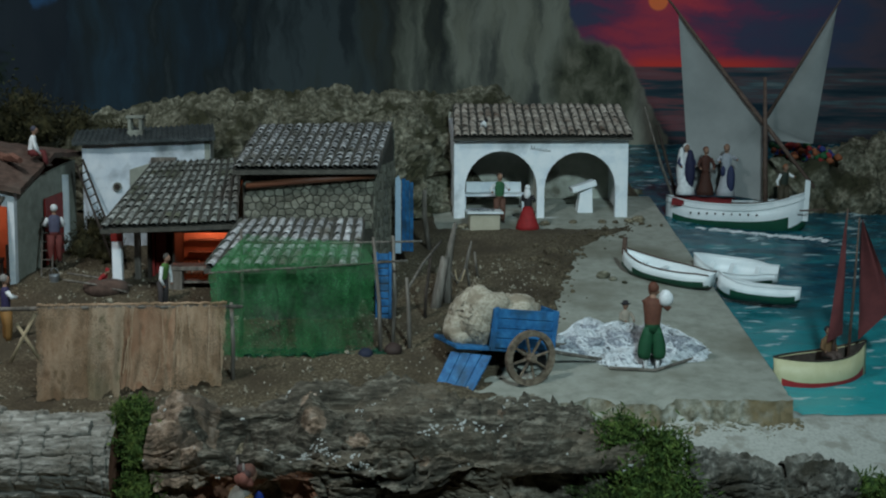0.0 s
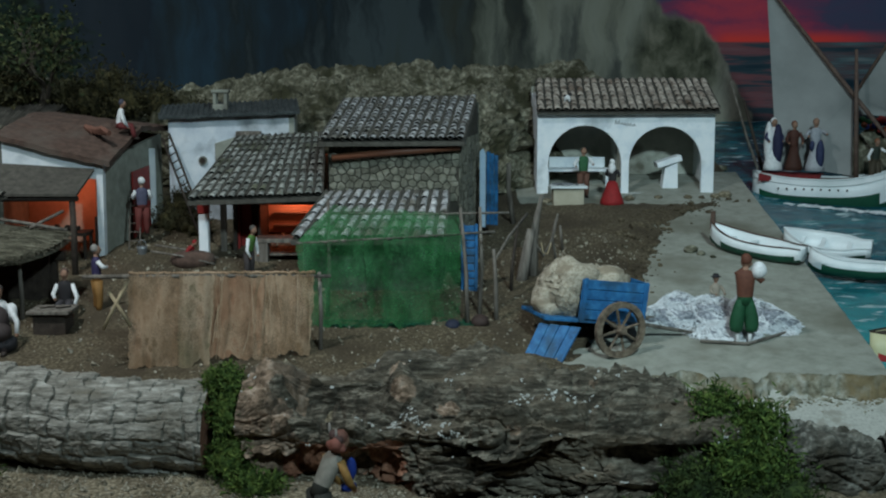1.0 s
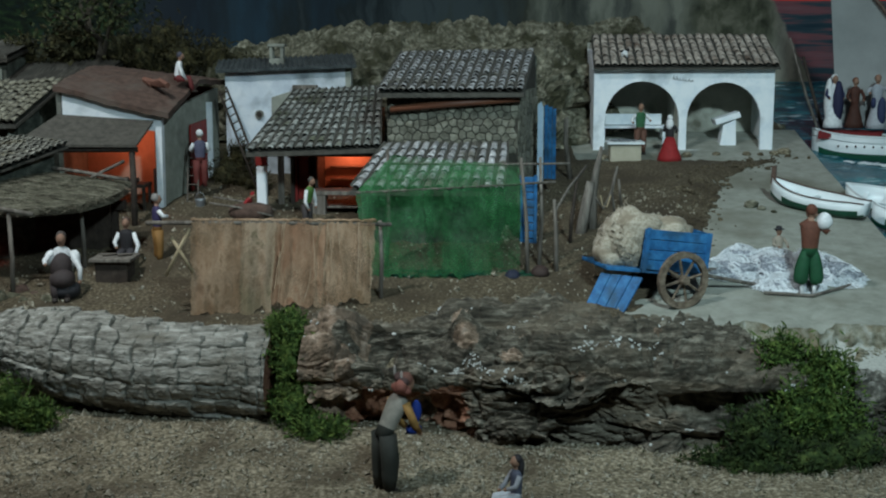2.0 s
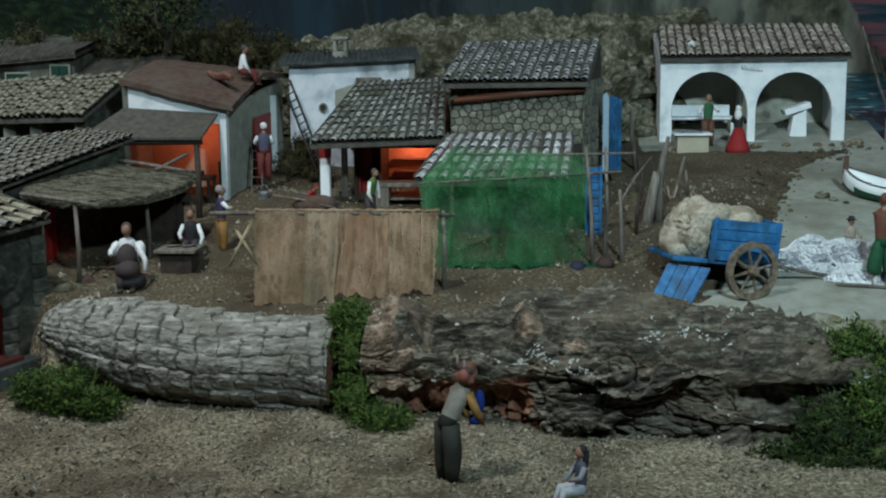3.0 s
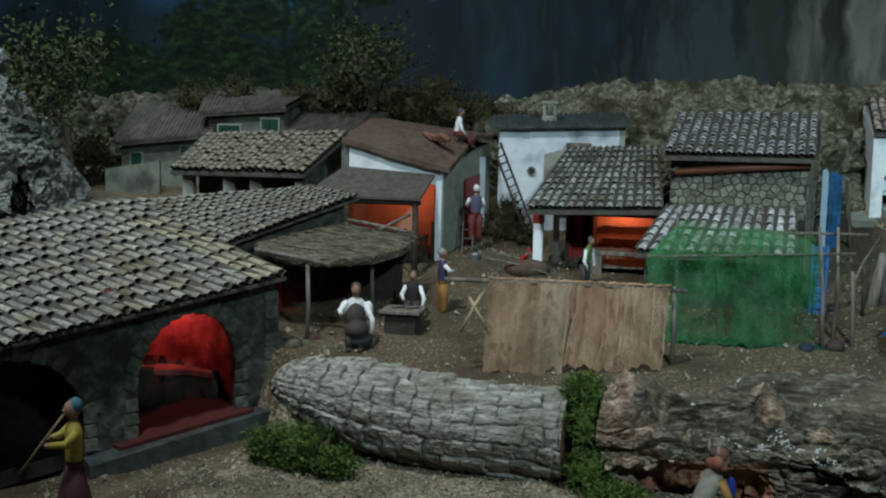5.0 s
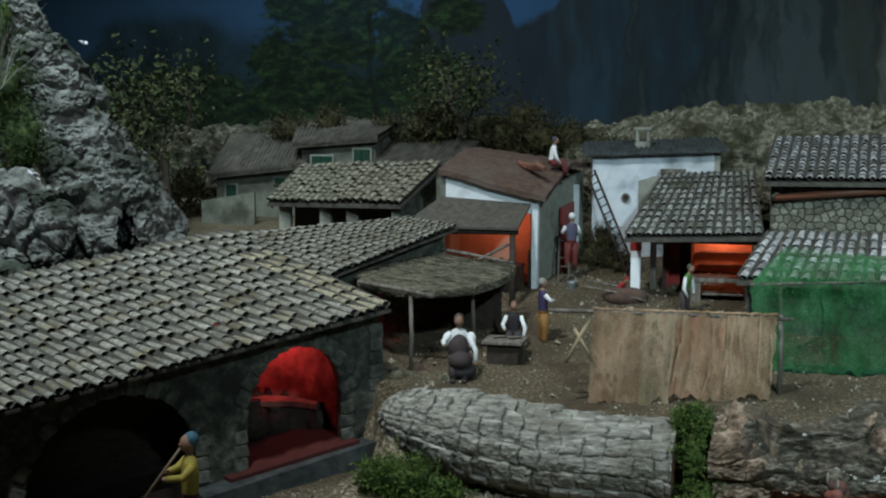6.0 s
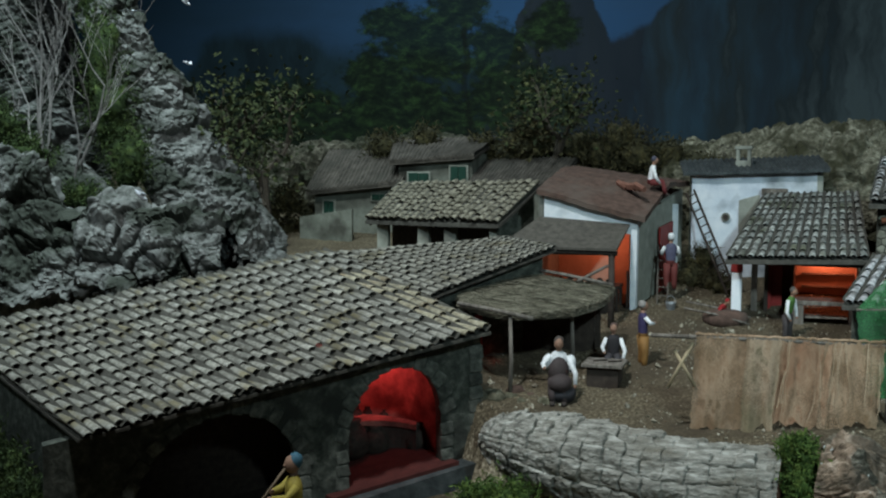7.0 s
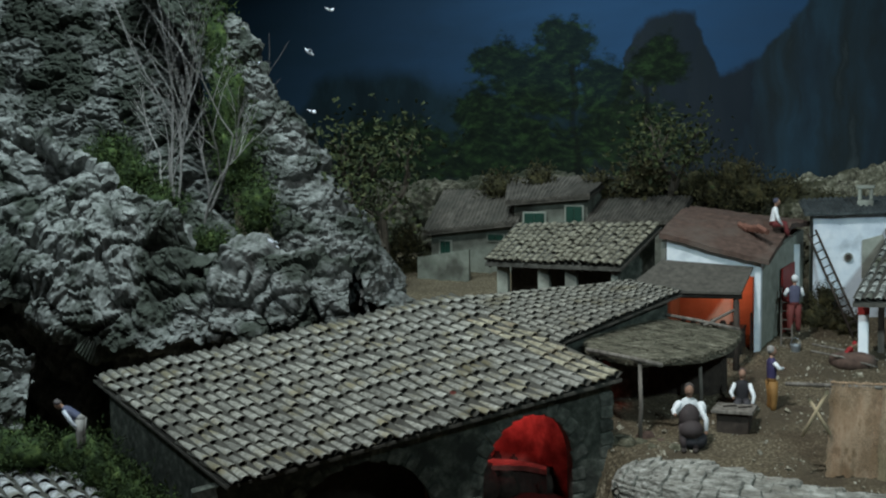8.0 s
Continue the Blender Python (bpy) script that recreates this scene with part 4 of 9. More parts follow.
def dock():
    """The plastered quay: a sloping slab with a worn front edge."""
    bm = bm_new()

    def at(u, v):
        y = 1.592 + 1.05 * v
        x = 0.13 + (0.617 + 0.043 * (y - 1.592) - 0.13) * u
        edge = max(0.0, 1 - v * 18)
        y += edge * (0.017 * noise.fractal(Vector((x * 16, 0, 1)), 0.8, 2.1, 4) + 0.004)
        return Vector((x, y, yard(y) + 0.0012 * noise.fractal(Vector((x * 9, y * 9, 4)), 0.8, 2, 3) - edge * 0.014 * max(0.0, noise.fractal(Vector((x * 24, y * 24, 6)), 0.8, 2.1, 4))))

    grid_sheet(bm, at, 110, 150)
    grid_sheet(bm, lambda u, v: at(u, 0) + Vector((0, 0.010 * noise.fractal(Vector((u * 30, v * 2, 2)), 0.8, 2.1, 4) * v * (1 - 0.6 * v) * 2 + 0.004 * v - 0.016 * v * v, -0.045 * v)), 160, 14, 1)
    grid_sheet(bm, lambda u, v: at(1, u) + Vector((0.002 * noise.noise(Vector((u * 40, v * 9, 2))), 0, -0.06 * v)), 90, 4)
    solo("dock", bm, [M_DOCK, M_RUBBLE], (0.4, 1.6, -0.04), "pale grey plastered quay with worn crumbling edge", "quay", kind="structure", smooth=True)


dock()


def rubble():
    """Crumbled yellowish plaster along the foot of the quay."""
    rnd, bm = random.Random(23), bm_new()
    for _ in range(420):
        x = 0.30 + 0.33 * rnd.random() ** 0.8
        y = 1.594 - abs(rnd.gauss(0, 0.011 + 0.012 * max(0.0, noise.noise(Vector((x * 22, 0, 3))))))
        r = rnd.uniform(0.0006, 0.0018) * (3.6 if rnd.random() < 0.08 else 1)
        ball(bm, (x, y, height(x, y) + r * 0.3), r, None, 0, 6, (rnd.uniform(0.9, 1.7), 1, rnd.uniform(0.5, 0.9)), 0.4, x * 9)
    for f in bm.faces:
        f.smooth = False
    solo("plaster_rubble", bm, M_RUBBLE, (0.45, 1.585, -0.04), "crumbled yellowish plaster at the quay's foot", "rubble", kind="stuff")


rubble()


def clods():
    """Crumbs of earth where the bare ground runs out over the quay."""
    rnd, bm = random.Random(27), bm_new()
    for _ in range(520):
        y = rnd.uniform(1.85, 2.44)
        x = dirt_edge(y) + rnd.gauss(-0.02, 0.022)
        r = rnd.uniform(0.0009, 0.0026) * (2.2 if rnd.random() < 0.12 else 1)
        ball(bm, (x, y, max(height(x, y), yard(y)) + r * 0.3), r, None, 0, 6, (rnd.uniform(0.9, 1.6), 1, rnd.uniform(0.6, 1.0)), 0.4, x * 9)
    for f in bm.faces:
        f.smooth = False
    solo("earth_clods", bm, M_YARD_AND_SHADE, (0.4, 2.1, 0.09), "crumbs of brown earth along the quay", "clods", kind="stuff")


clods()


def water():
    bm = bm_new()

    def at(u, v):
        x, y = 0.56 + 2.0 * u, 1.585 + 1.715 * v
        w = noise.fractal(Vector((x * 16, y * 30, 0)), 0.8, 2.1, 4)
        return Vector((x, y, yard(y) - 0.034 + 0.0028 * w))

    grid_sheet(bm, at, 120, 130)
    solo("water", bm, M_WATER, (1.2, 2.4, 0.1), "turquoise painted sea with white foam streaks", "water", kind="structure", smooth=True)


water()


def foam():
    """White painted foam where the sailing boat meets the sea."""
    rnd, bm = random.Random(29), bm_new()
    for _ in range(230):
        u = rnd.random()
        x, y = 0.735 + 0.245 * u, 2.516 - 0.095 * u + rnd.gauss(0, 0.006) * (0.6 + u)
        r = rnd.uniform(0.001, 0.0032)
        ball(bm, (x, y, yard(y) - 0.0325), r, None, 0, 6, (rnd.uniform(1.2, 3.0), 1, 0.45), 0.3, x * 9)
    solo("sea_foam", bm, M_ROPE, (0.86, 2.43, 0.115), "white foam along the boat's waterline", "foam", kind="stuff")


foam()

# ---- rocks, cork logs, mountain ----
RIDGE = [
    [(-1.62, 2.62, 0.13), (-1.36, 2.58, 0.15), (-1.10, 2.50, 0.15), (-0.85, 2.50, 0.16), (-0.60, 2.50, 0.18), (-0.42, 2.46, 0.19), (-0.25, 2.45, 0.20), (-0.08, 2.43, 0.18), (0.10, 2.42, 0.16), (0.28, 2.60, 0.16), (0.45, 2.66, 0.16), (0.72, 2.75, 0.15)],
    [(-1.62, 2.70, 0.25), (-1.36, 2.66, 0.27), (-1.10, 2.58, 0.27), (-0.85, 2.58, 0.27), (-0.60, 2.56, 0.28), (-0.42, 2.52, 0.30), (-0.25, 2.50, 0.32), (-0.08, 2.49, 0.31), (0.10, 2.48, 0.30), (0.26, 2.64, 0.30), (0.40, 2.70, 0.28), (0.66, 2.80, 0.20)],
    [(-1.62, 2.82, 0.33), (-1.36, 2.78, 0.35), (-1.10, 2.70, 0.35), (-0.85, 2.70, 0.35), (-0.60, 2.68, 0.330), (-0.42, 2.67, 0.360), (-0.25, 2.66, 0.385), (-0.08, 2.66, 0.385), (0.10, 2.66, 0.380), (0.26, 2.72, 0.395), (0.37, 2.76, 0.385), (0.52, 2.84, 0.29)],
    [(-1.62, 2.97, 0.34), (-1.36, 2.93, 0.36), (-1.10, 2.85, 0.36), (-0.85, 2.85, 0.36), (-0.60, 2.84, 0.338), (-0.42, 2.82, 0.378), (-0.25, 2.80, 0.402), (-0.08, 2.80, 0.400), (0.10, 2.80, 0.390), (0.26, 2.82, 0.405), (0.36, 2.84, 0.400), (0.46, 2.92, 0.30)],
    [(-1.62, 3.05, 0.2), (-1.36, 3.02, 0.2), (-1.10, 3.0, 0.2), (-0.85, 3.0, 0.2), (-0.60, 3.0, 0.2), (-0.42, 3.0, 0.2), (-0.25, 3.0, 0.2), (-0.08, 3.0, 0.2), (0.10, 3.0, 0.2), (0.26, 3.0, 0.2), (0.36, 3.0, 0.2), (0.44, 3.0, 0.15)],
]
for a, b, words in ((0, 2, "dark mossy rock bank behind the far houses"), (2, 5, "dark mossy rock bank under the bushes"), (4, 8, "rough grey-brown rock crest behind the white house"), (7, 10, "pale blocky rocks behind the stone house"), (9, 11, "grey-brown rock bank behind the arcade")):
    rock_sheet("rock_ridge", [r[a:b + 1] for r in RIDGE], (b - a) * 38, 120, 0.032, 0.009, M_BANK if b < 6 else M_RIDGE, 1.0, words, strata=(0.9, 1, 1.7), form=karst)

rock_sheet("shore_rock", [
    [(0.98, 2.62, 0.10), (1.15, 2.60, 0.10), (1.35, 2.58, 0.10), (1.7, 2.5, 0.10)],
    [(1.02, 2.66, 0.19), (1.15, 2.64, 0.19), (1.35, 2.62, 0.21), (1.7, 2.55, 0.22)],
    [(1.05, 2.78, 0.26), (1.16, 2.76, 0.285), (1.32, 2.76, 0.315), (1.7, 2.70, 0.33)],
    [(1.05, 3.0, 0.18), (1.16, 3.0, 0.18), (1.32, 3.0, 0.18), (1.7, 3.0, 0.18)],
], 100, 60, 0.020, 0.012, M_RIDGE, 5.0, "brown rocky shore beyond the sailing boat")

rock_sheet("mountain_cliff", [
    [(-2.55, 1.98, 0.30), (-2.30, 2.03, 0.33), (-2.08, 2.12, 0.34), (-1.93, 2.20, 0.34), (-1.70, 2.30, 0.28)],
    [(-2.55, 2.15, 0.55), (-2.30, 2.18, 0.55), (-2.08, 2.24, 0.52), (-1.93, 2.28, 0.50), (-1.74, 2.34, 0.42)],
    [(-2.55, 2.26, 0.82), (-2.30, 2.28, 0.80), (-2.08, 2.32, 0.78), (-1.95, 2.32, 0.76), (-1.82, 2.36, 0.62)],
    [(-2.55, 2.36, 1.15), (-2.30, 2.38, 1.12), (-2.08, 2.40, 1.08), (-1.98, 2.36, 1.0), (-1.90, 2.40, 0.90)],
], 190, 210, 0.034, 0.009, M_ROCK, 9.0, "grey craggy mountain face with ledges", "mountain", (1, 1, 2.4), form=karst)

rock_sheet("mountain_spur", [
    [(-1.90, 2.19, 0.93), (-1.76, 2.16, 0.72), (-1.66, 2.14, 0.585), (-1.59, 2.11, 0.455), (-1.52, 2.08, 0.345), (-1.45, 2.05, 0.245), (-1.36, 2.02, 0.12)],
    [(-1.85, 2.19, 0.99), (-1.70, 2.17, 0.765), (-1.605, 2.15, 0.640), (-1.525, 2.13, 0.515), (-1.455, 2.12, 0.395), (-1.385, 2.10, 0.285), (-1.30, 2.08, 0.15)],
    [(-1.80, 2.22, 0.97), (-1.655, 2.20, 0.755), (-1.555, 2.18, 0.630), (-1.475, 2.18, 0.510), (-1.405, 2.18, 0.385), (-1.330, 2.18, 0.280), (-1.25, 2.18, 0.14)],
    [(-1.80, 2.42, 0.75), (-1.68, 2.40, 0.55), (-1.58, 2.38, 0.45), (-1.48, 2.38, 0.33), (-1.40, 2.38, 0.25), (-1.31, 2.38, 0.15), (-1.22, 2.38, 0.05)],
], 240, 120, 0.024, 0.008, M_ROCK, 13.0, "diagonal grey rock spur of the mountain", "mountain", (1.2, 1, 1.8), form=karst)

LEDGE = [
    [(-2.20, 1.95, -0.16), (-1.97, 1.97, -0.16), (-1.82, 1.97, -0.16), (-1.58, 1.93, -0.12), (-1.33, 1.86, -0.05), (-1.18, 1.88, 0.05)],
    [(-2.20, 1.85, 0.14), (-1.97, 1.92, 0.16), (-1.82, 1.92, 0.13), (-1.58, 1.88, 0.07), (-1.33, 1.84, 0.09), (-1.21, 1.86, 0.10)],
    [(-2.20, 1.60, 0.22), (-1.98, 1.66, 0.21), (-1.82, 1.72, 0.17), (-1.60, 1.75, 0.10), (-1.34, 1.80, 0.15), (-1.205, 1.85, 0.16)],
    [(-2.18, 1.66, 0.45), (-1.95, 1.76, 0.40), (-1.79, 1.80, 0.34), (-1.64, 1.82, 0.28), (-1.50, 1.83, 0.235), (-1.215, 1.87, 0.210)],
    [(-2.15, 1.80, 0.56), (-1.93, 1.86, 0.51), (-1.77, 1.88, 0.435), (-1.655, 1.89, 0.365), (-1.50, 1.90, 0.285), (-1.225, 1.92, 0.232)],
    [(-2.15, 2.02, 0.20), (-1.93, 2.02, 0.20), (-1.77, 2.02, 0.15), (-1.64, 2.02, 0.10), (-1.48, 2.02, 0.08), (-1.20, 2.00, 0.10)],
]
for a, b, words in ((0, 2, "great grey weathered boulder above the scrub"), (1, 4, "grey knobbly rock ledge above the tiled roof"), (3, 5, "low grey rock shoulder behind the stable")):
    rock_sheet("mountain_ledge", [r[a:b + 1] for r in LEDGE], (b - a) * 76, 200, 0.046, 0.0075, M_ROCK, 17.0, words, "mountain", (1.2, 1, 1.2), form=karst)

rock_sheet("cave_rock", [
    [(-2.05, 1.42, -0.15), (-1.89, 1.44, -0.10), (-1.77, 1.50, -0.06), (-1.700, 1.58, -0.04)],
    [(-2.04, 1.46, 0.06), (-1.89, 1.48, 0.06), (-1.77, 1.53, 0.06), (-1.695, 1.60, 0.05)],
    [(-2.03, 1.54, 0.15), (-1.89, 1.55, 0.15), (-1.77, 1.58, 0.145), (-1.705, 1.63, 0.11)],
    [(-2.03, 1.66, 0.10), (-1.89, 1.66, 0.10), (-1.78, 1.67, 0.09), (-1.730, 1.68, 0.06)],
], 90, 70, 0.026, 0.008, M_ROCK, 21.0, "grey boulder beside the cave mouth", form=karst)


def bark_log(name, ends, radius, seed, material, label, long_cells, round_cells, groove, big, start=-25, turn=215):
    """A log of cork bark: plates parted by deep cracks round a bent axis."""
    at, bm = smooth_net([ends, ends]), bm_new()
    rnd = random.Random(seed)
    shift = [rnd.random() for _ in range(64)]
    nu, nv = 300, 150

    def place(u, v):
        c = at(u, 0)
        ax = (at(min(1, u + 0.01), 0) - at(max(0, u - 0.01), 0)).normalized()
        side = ax.cross(Vector((0, 0, 1))).normalized()
        upv = side.cross(ax)
        a = radians(start + turn * v)
        out = side * math.cos(a) + upv * math.sin(a)
        w = noise.noise(Vector((u * 4, v * 3, seed))) * 0.40 + 0.10 * noise.noise(Vector((u * 26, v * 12, seed)))
        row = v * round_cells + w * 1.3
        r = int(row) % 64
        col = u * long_cells + shift[r] * 7 + 0.22 * noise.noise(Vector((u * 14, v * 16, seed + 4)))
        fade = 0.55 + 0.45 * step(-0.15, 0.3, noise.noise(Vector((u * 8, v * 9, seed + 8))))
        long_crack = math.exp(-(min(row % 1, 1 - row % 1) / 0.085) ** 2) * fade
        cross = math.exp(-(min(col % 1, 1 - col % 1) / 0.05) ** 2) * (shift[(r * 7 + int(col)) % 64] > 0.25)
        crack = max(long_crack, cross * 0.85) * (0.45 + 0.55 * step(-0.2, 0.3, noise.noise(Vector((u * 30, v * 22, seed + 2)))))
        lift = 0.9 * noise.noise(Vector((int(col) * 3.7, r * 2.3, seed))) + 0.7 * (col % 1 - 0.5) * shift[(r * 5 + int(col)) % 64] + 0.5 * (row % 1 - 0.5) + 0.22 * (noise.turbulence(Vector((u * 34, v * 26, seed)), 3, True) - 0.6)
        rr = radius(u) * (1 + big * noise.fractal(Vector((u * 5, a * 1.3, seed)), 0.8, 2.1, 4))
        rr += 0.0062 * lift - groove * crack + 0.0012 * (noise.turbulence(Vector((u * 70, v * 50, seed)), 4, True) - 0.6) + 0.0009 * noise.fractal(Vector((u * 50, v * 40, seed)), 0.8, 2.1, 3)
        return c + out * rr

    grid_sheet(bm, place, nu, nv)
    for u in (0.0, 1.0):
        cap = [bm.verts.new(place(u, k / 24)) for k in range(25)]
        mid = bm.verts.new(at(u, 0))
        for k in range(24):
            face(bm, (mid, cap[k], cap[k + 1]), 1)
    return solo(name, bm, [material, M_CORK_IN], ends[len(ends) // 2], label, "log", smooth=False)


bark_log("bark_log", [(-0.668, 1.590, -0.018), (-0.56, 1.555, -0.030), (-0.42, 1.535, -0.046), (-0.272, 1.525, -0.050)],
         lambda u: 0.015 + 0.045 * math.sin(math.pi * min(0.58, 0.05 + u * 0.95)) , 3, M_CORK_PALE, "pale grey cork bark log with cracked plates", 17, 10, 0.0044, 0.09, -80, 245)

def cork_pick(c):
    """Which surface a face of the great log shows: bark, tan end grain or the red-brown hollow."""
    n = noise.noise(c * 30)
    if c.x < -0.160 + 0.05 * n and c.y < 1.52 or noise.noise(c * 17) + 0.35 * n > (0.40 if c.x < -0.03 else 0.62) or (c.x + 0.031) ** 2 + (c.z - 0.012) ** 2 < 0.016 ** 2 * (1 + n):
        return 1
    if -0.19 < c.x < -0.012 and c.z < -0.046 + 0.012 * n and c.y > 1.445:
        return 2
    return 0


rock_sheet("cork_log", [
    [(-0.20, 1.470, -0.120), (-0.10, 1.50, -0.122), (0.01, 1.425, -0.122), (0.12, 1.415, -0.122), (0.22, 1.390, -0.125), (0.35, 1.375, -0.120)],
    [(-0.212, 1.462, -0.080), (-0.10, 1.500, -0.088), (0.01, 1.408, -0.092), (0.12, 1.412, -0.085), (0.22, 1.378, -0.080), (0.36, 1.37, -0.080)],
    [(-0.228, 1.455, -0.050), (-0.10, 1.440, -0.056), (0.03, 1.428, -0.056), (0.12, 1.408, -0.044), (0.22, 1.395, -0.052), (0.37, 1.385, -0.050)],
    [(-0.232, 1.455, -0.020), (-0.12, 1.468, -0.018), (0.03, 1.432, -0.018), (0.12, 1.400, -0.016), (0.22, 1.385, -0.026), (0.37, 1.395, -0.030)],
    [(-0.228, 1.482, 0.006), (-0.12, 1.500, 0.000), (0.04, 1.468, 0.014), (0.12, 1.450, 0.016), (0.22, 1.440, 0.004), (0.37, 1.430, -0.012)],
    [(-0.222, 1.525, 0.016), (-0.10, 1.525, 0.022), (0.03, 1.535, 0.034), (0.12, 1.530, 0.030), (0.22, 1.51, 0.014), (0.36, 1.49, -0.002)],
    [(-0.205, 1.560, 0.004), (-0.10, 1.570, 0.010), (0.03, 1.585, 0.018), (0.12, 1.580, 0.012), (0.22, 1.56, 0.000), (0.34, 1.535, -0.012)],
    [(-0.19, 1.570, -0.060), (-0.10, 1.585, -0.05), (0.03, 1.60, -0.05), (0.12, 1.59, -0.05), (0.22, 1.57, -0.05), (0.33, 1.55, -0.06)],
], 430, 270, 0.022, 0.0100, [M_CORK, M_CORK_TAN, M_CORK_IN], 31.0, "rugged dark cork oak log with hollows and lichen", "log", (0.45, 1, 1.5), cork_pick, form=log_bark)


def lichen():
    """Pale flakes of lichen on the great log."""
    rnd, bm = random.Random(19), bm_new()
    log = bpy.data.objects["cork_log"]
    me, base = log.data, log.location
    polys = [p for p in me.polygons if abs(p.normal.z) > 0.15]
    for p in polys:
        c = p.center + base
        patch = noise.noise(Vector((c.x * 13, c.y * 22, c.z * 26)) + Vector((3, 0, 7)))
        if rnd.random() < (0.30 * (noise.noise(c * 150) > 0.08) if patch > 0.46 else 0.0005):
            nrm = p.normal if p.normal.z - p.normal.y > 0 else -p.normal
            q = c + nrm * 0.0004
            a, b = p.normal.orthogonal().normalized(), None
            b = p.normal.cross(a)
            s = rnd.uniform(0.0006, 0.0019)
            ring = [q + (a * math.cos(t) + b * math.sin(t)) * s * rnd.uniform(0.6, 1.2) for t in (0, 1.2, 2.4, 3.7, 5.0)]
            prism(bm, ring, nrm * 0.0012)
    solo("lichen", bm, M_LICHEN, (0.05, 1.46, 0.0), "white lichen flakes on the dark log", "lichen", kind="stuff")


lichen()

# ---- houses ----
def lerp(a, b, f):
    return Vector(a) * (1 - f) + Vector(b) * f


def wall(parent, name, a, b, z0, z1, thick, material, label="", z1b=None, z0b=None):
    """A straight wall from a to b in plan, with its own top at each end; thick is laid behind it."""
    bm = bm_new()
    a, b = Vector((*a, 0)), Vector((*b, 0))
    d = (b - a).normalized()
    w = Vector((-d[1], d[0], 0)) * thick
    z1b, z0b = z1 if z1b is None else z1b, z0 if z0b is None else z0b
    prism(bm, [a + Vector((0, 0, z0)), b + Vector((0, 0, z0b)), b + Vector((0, 0, z1b)), a + Vector((0, 0, z1))], w)
    return part(name, bm, material, parent, label)


STONES = []


def stone_meshes(material):
    """A few dressed blocks: uneven oblongs with broken edges."""
    rnd = random.Random(8)
    for _ in range(7):
        bm, rim = bm_new(), []
        for x, z in ((-0.5, -0.38), (-0.38, -0.5), (0.38, -0.5), (0.5, -0.38), (0.5, 0.38), (0.38, 0.5), (-0.38, 0.5), (-0.5, 0.38)):
            rim.append((x * rnd.uniform(0.86, 1.04), z * rnd.uniform(0.86, 1.04)))
        level = [[bm.verts.new((x * k, y, z * k)) for x, z in rim] for k, y in ((1.0, 0.0), (0.96, -0.25), (0.80, -0.36))]
        for r, s in zip(level, level[1:]):
            for i in range(8):
                face(bm, (r[i], r[(i + 1) % 8], s[(i + 1) % 8], s[i]))
        face(bm, level[-1])
        STONES.append(mesh_of("stone", bm, material))


stone_meshes(M_STONE_DARK)


def stones(parent, origin, along, up, ls, lu, cols, rows, seed, material=M_STONE):
    """Field stones set close in a wall face: uneven many-sided blocks, each a piece of its own."""
    rnd = random.Random(seed)
    a, u = Vector(along).normalized(), Vector(up).normalized()
    out = a.cross(u)
    cw, ch = ls / cols, lu / rows
    seeds = [((i + 0.5 + (0.5 if j % 2 else 0) + rnd.uniform(-0.32, 0.32)) * cw, (j + 0.5 + rnd.uniform(-0.3, 0.3)) * ch) for j in range(rows) for i in range(-1, cols + 1)]
    for s, h in seeds:
        if not (0 <= s <= ls and 0 <= h <= lu):
            continue
        ring = [(0.0, 0.0), (ls, 0.0), (ls, lu), (0.0, lu)]
        for s2, h2 in seeds:
            dx, dy = s2 - s, h2 - h
            if 0 < dx * dx + dy * dy < (3 * max(cw, ch)) ** 2:
                mx, my, cut = (s + s2) / 2, (h + h2) / 2, []
                for (x0, y0), (x1, y1) in zip(ring, ring[1:] + ring[:1]):
                    d0, d1 = (x0 - mx) * dx + (y0 - my) * dy, (x1 - mx) * dx + (y1 - my) * dy
                    if d0 <= 0:
                        cut.append((x0, y0))
                    if d0 * d1 < 0:
                        f = d0 / (d0 - d1)
                        cut.append((x0 + (x1 - x0) * f, y0 + (y1 - y0) * f))
                ring = cut
        if len(ring) < 3:
            continue
        cx, cy = sum(p[0] for p in ring) / len(ring), sum(p[1] for p in ring) / len(ring)
        bm, tall = bm_new(), rnd.uniform(0.0012, 0.0030)
        level = []
        for k, z in ((0.90, 0.0), (0.88, tall * 0.6), (0.70, tall)):
            level.append([bm.verts.new(a * ((x - cx) * k) + u * ((y - cy) * k) + out * z) for x, y in ring])
        for r, t in zip(level, level[1:]):
            for i in range(len(ring)):
                face(bm, (r[i], r[(i + 1) % len(ring)], t[(i + 1) % len(ring)], t[i]))
        face(bm, level[-1])
        piece("stone", mesh_of("stone", bm, material), parent, Matrix.Translation(Vector(origin) + a * cx + u * cy))


def board(parent, name, lo, hi, material, label="", bevel=0.0008):
    bm = bm_new()
    box(bm, lo, hi, bevel=bevel)
    return part(name, bm, material, parent, label)


def bar(parent, name, pts, r, material, n=7, label=""):
    bm = bm_new()
    tube(bm, pts, r, n)
    return part(name, bm, material, parent, label, True)


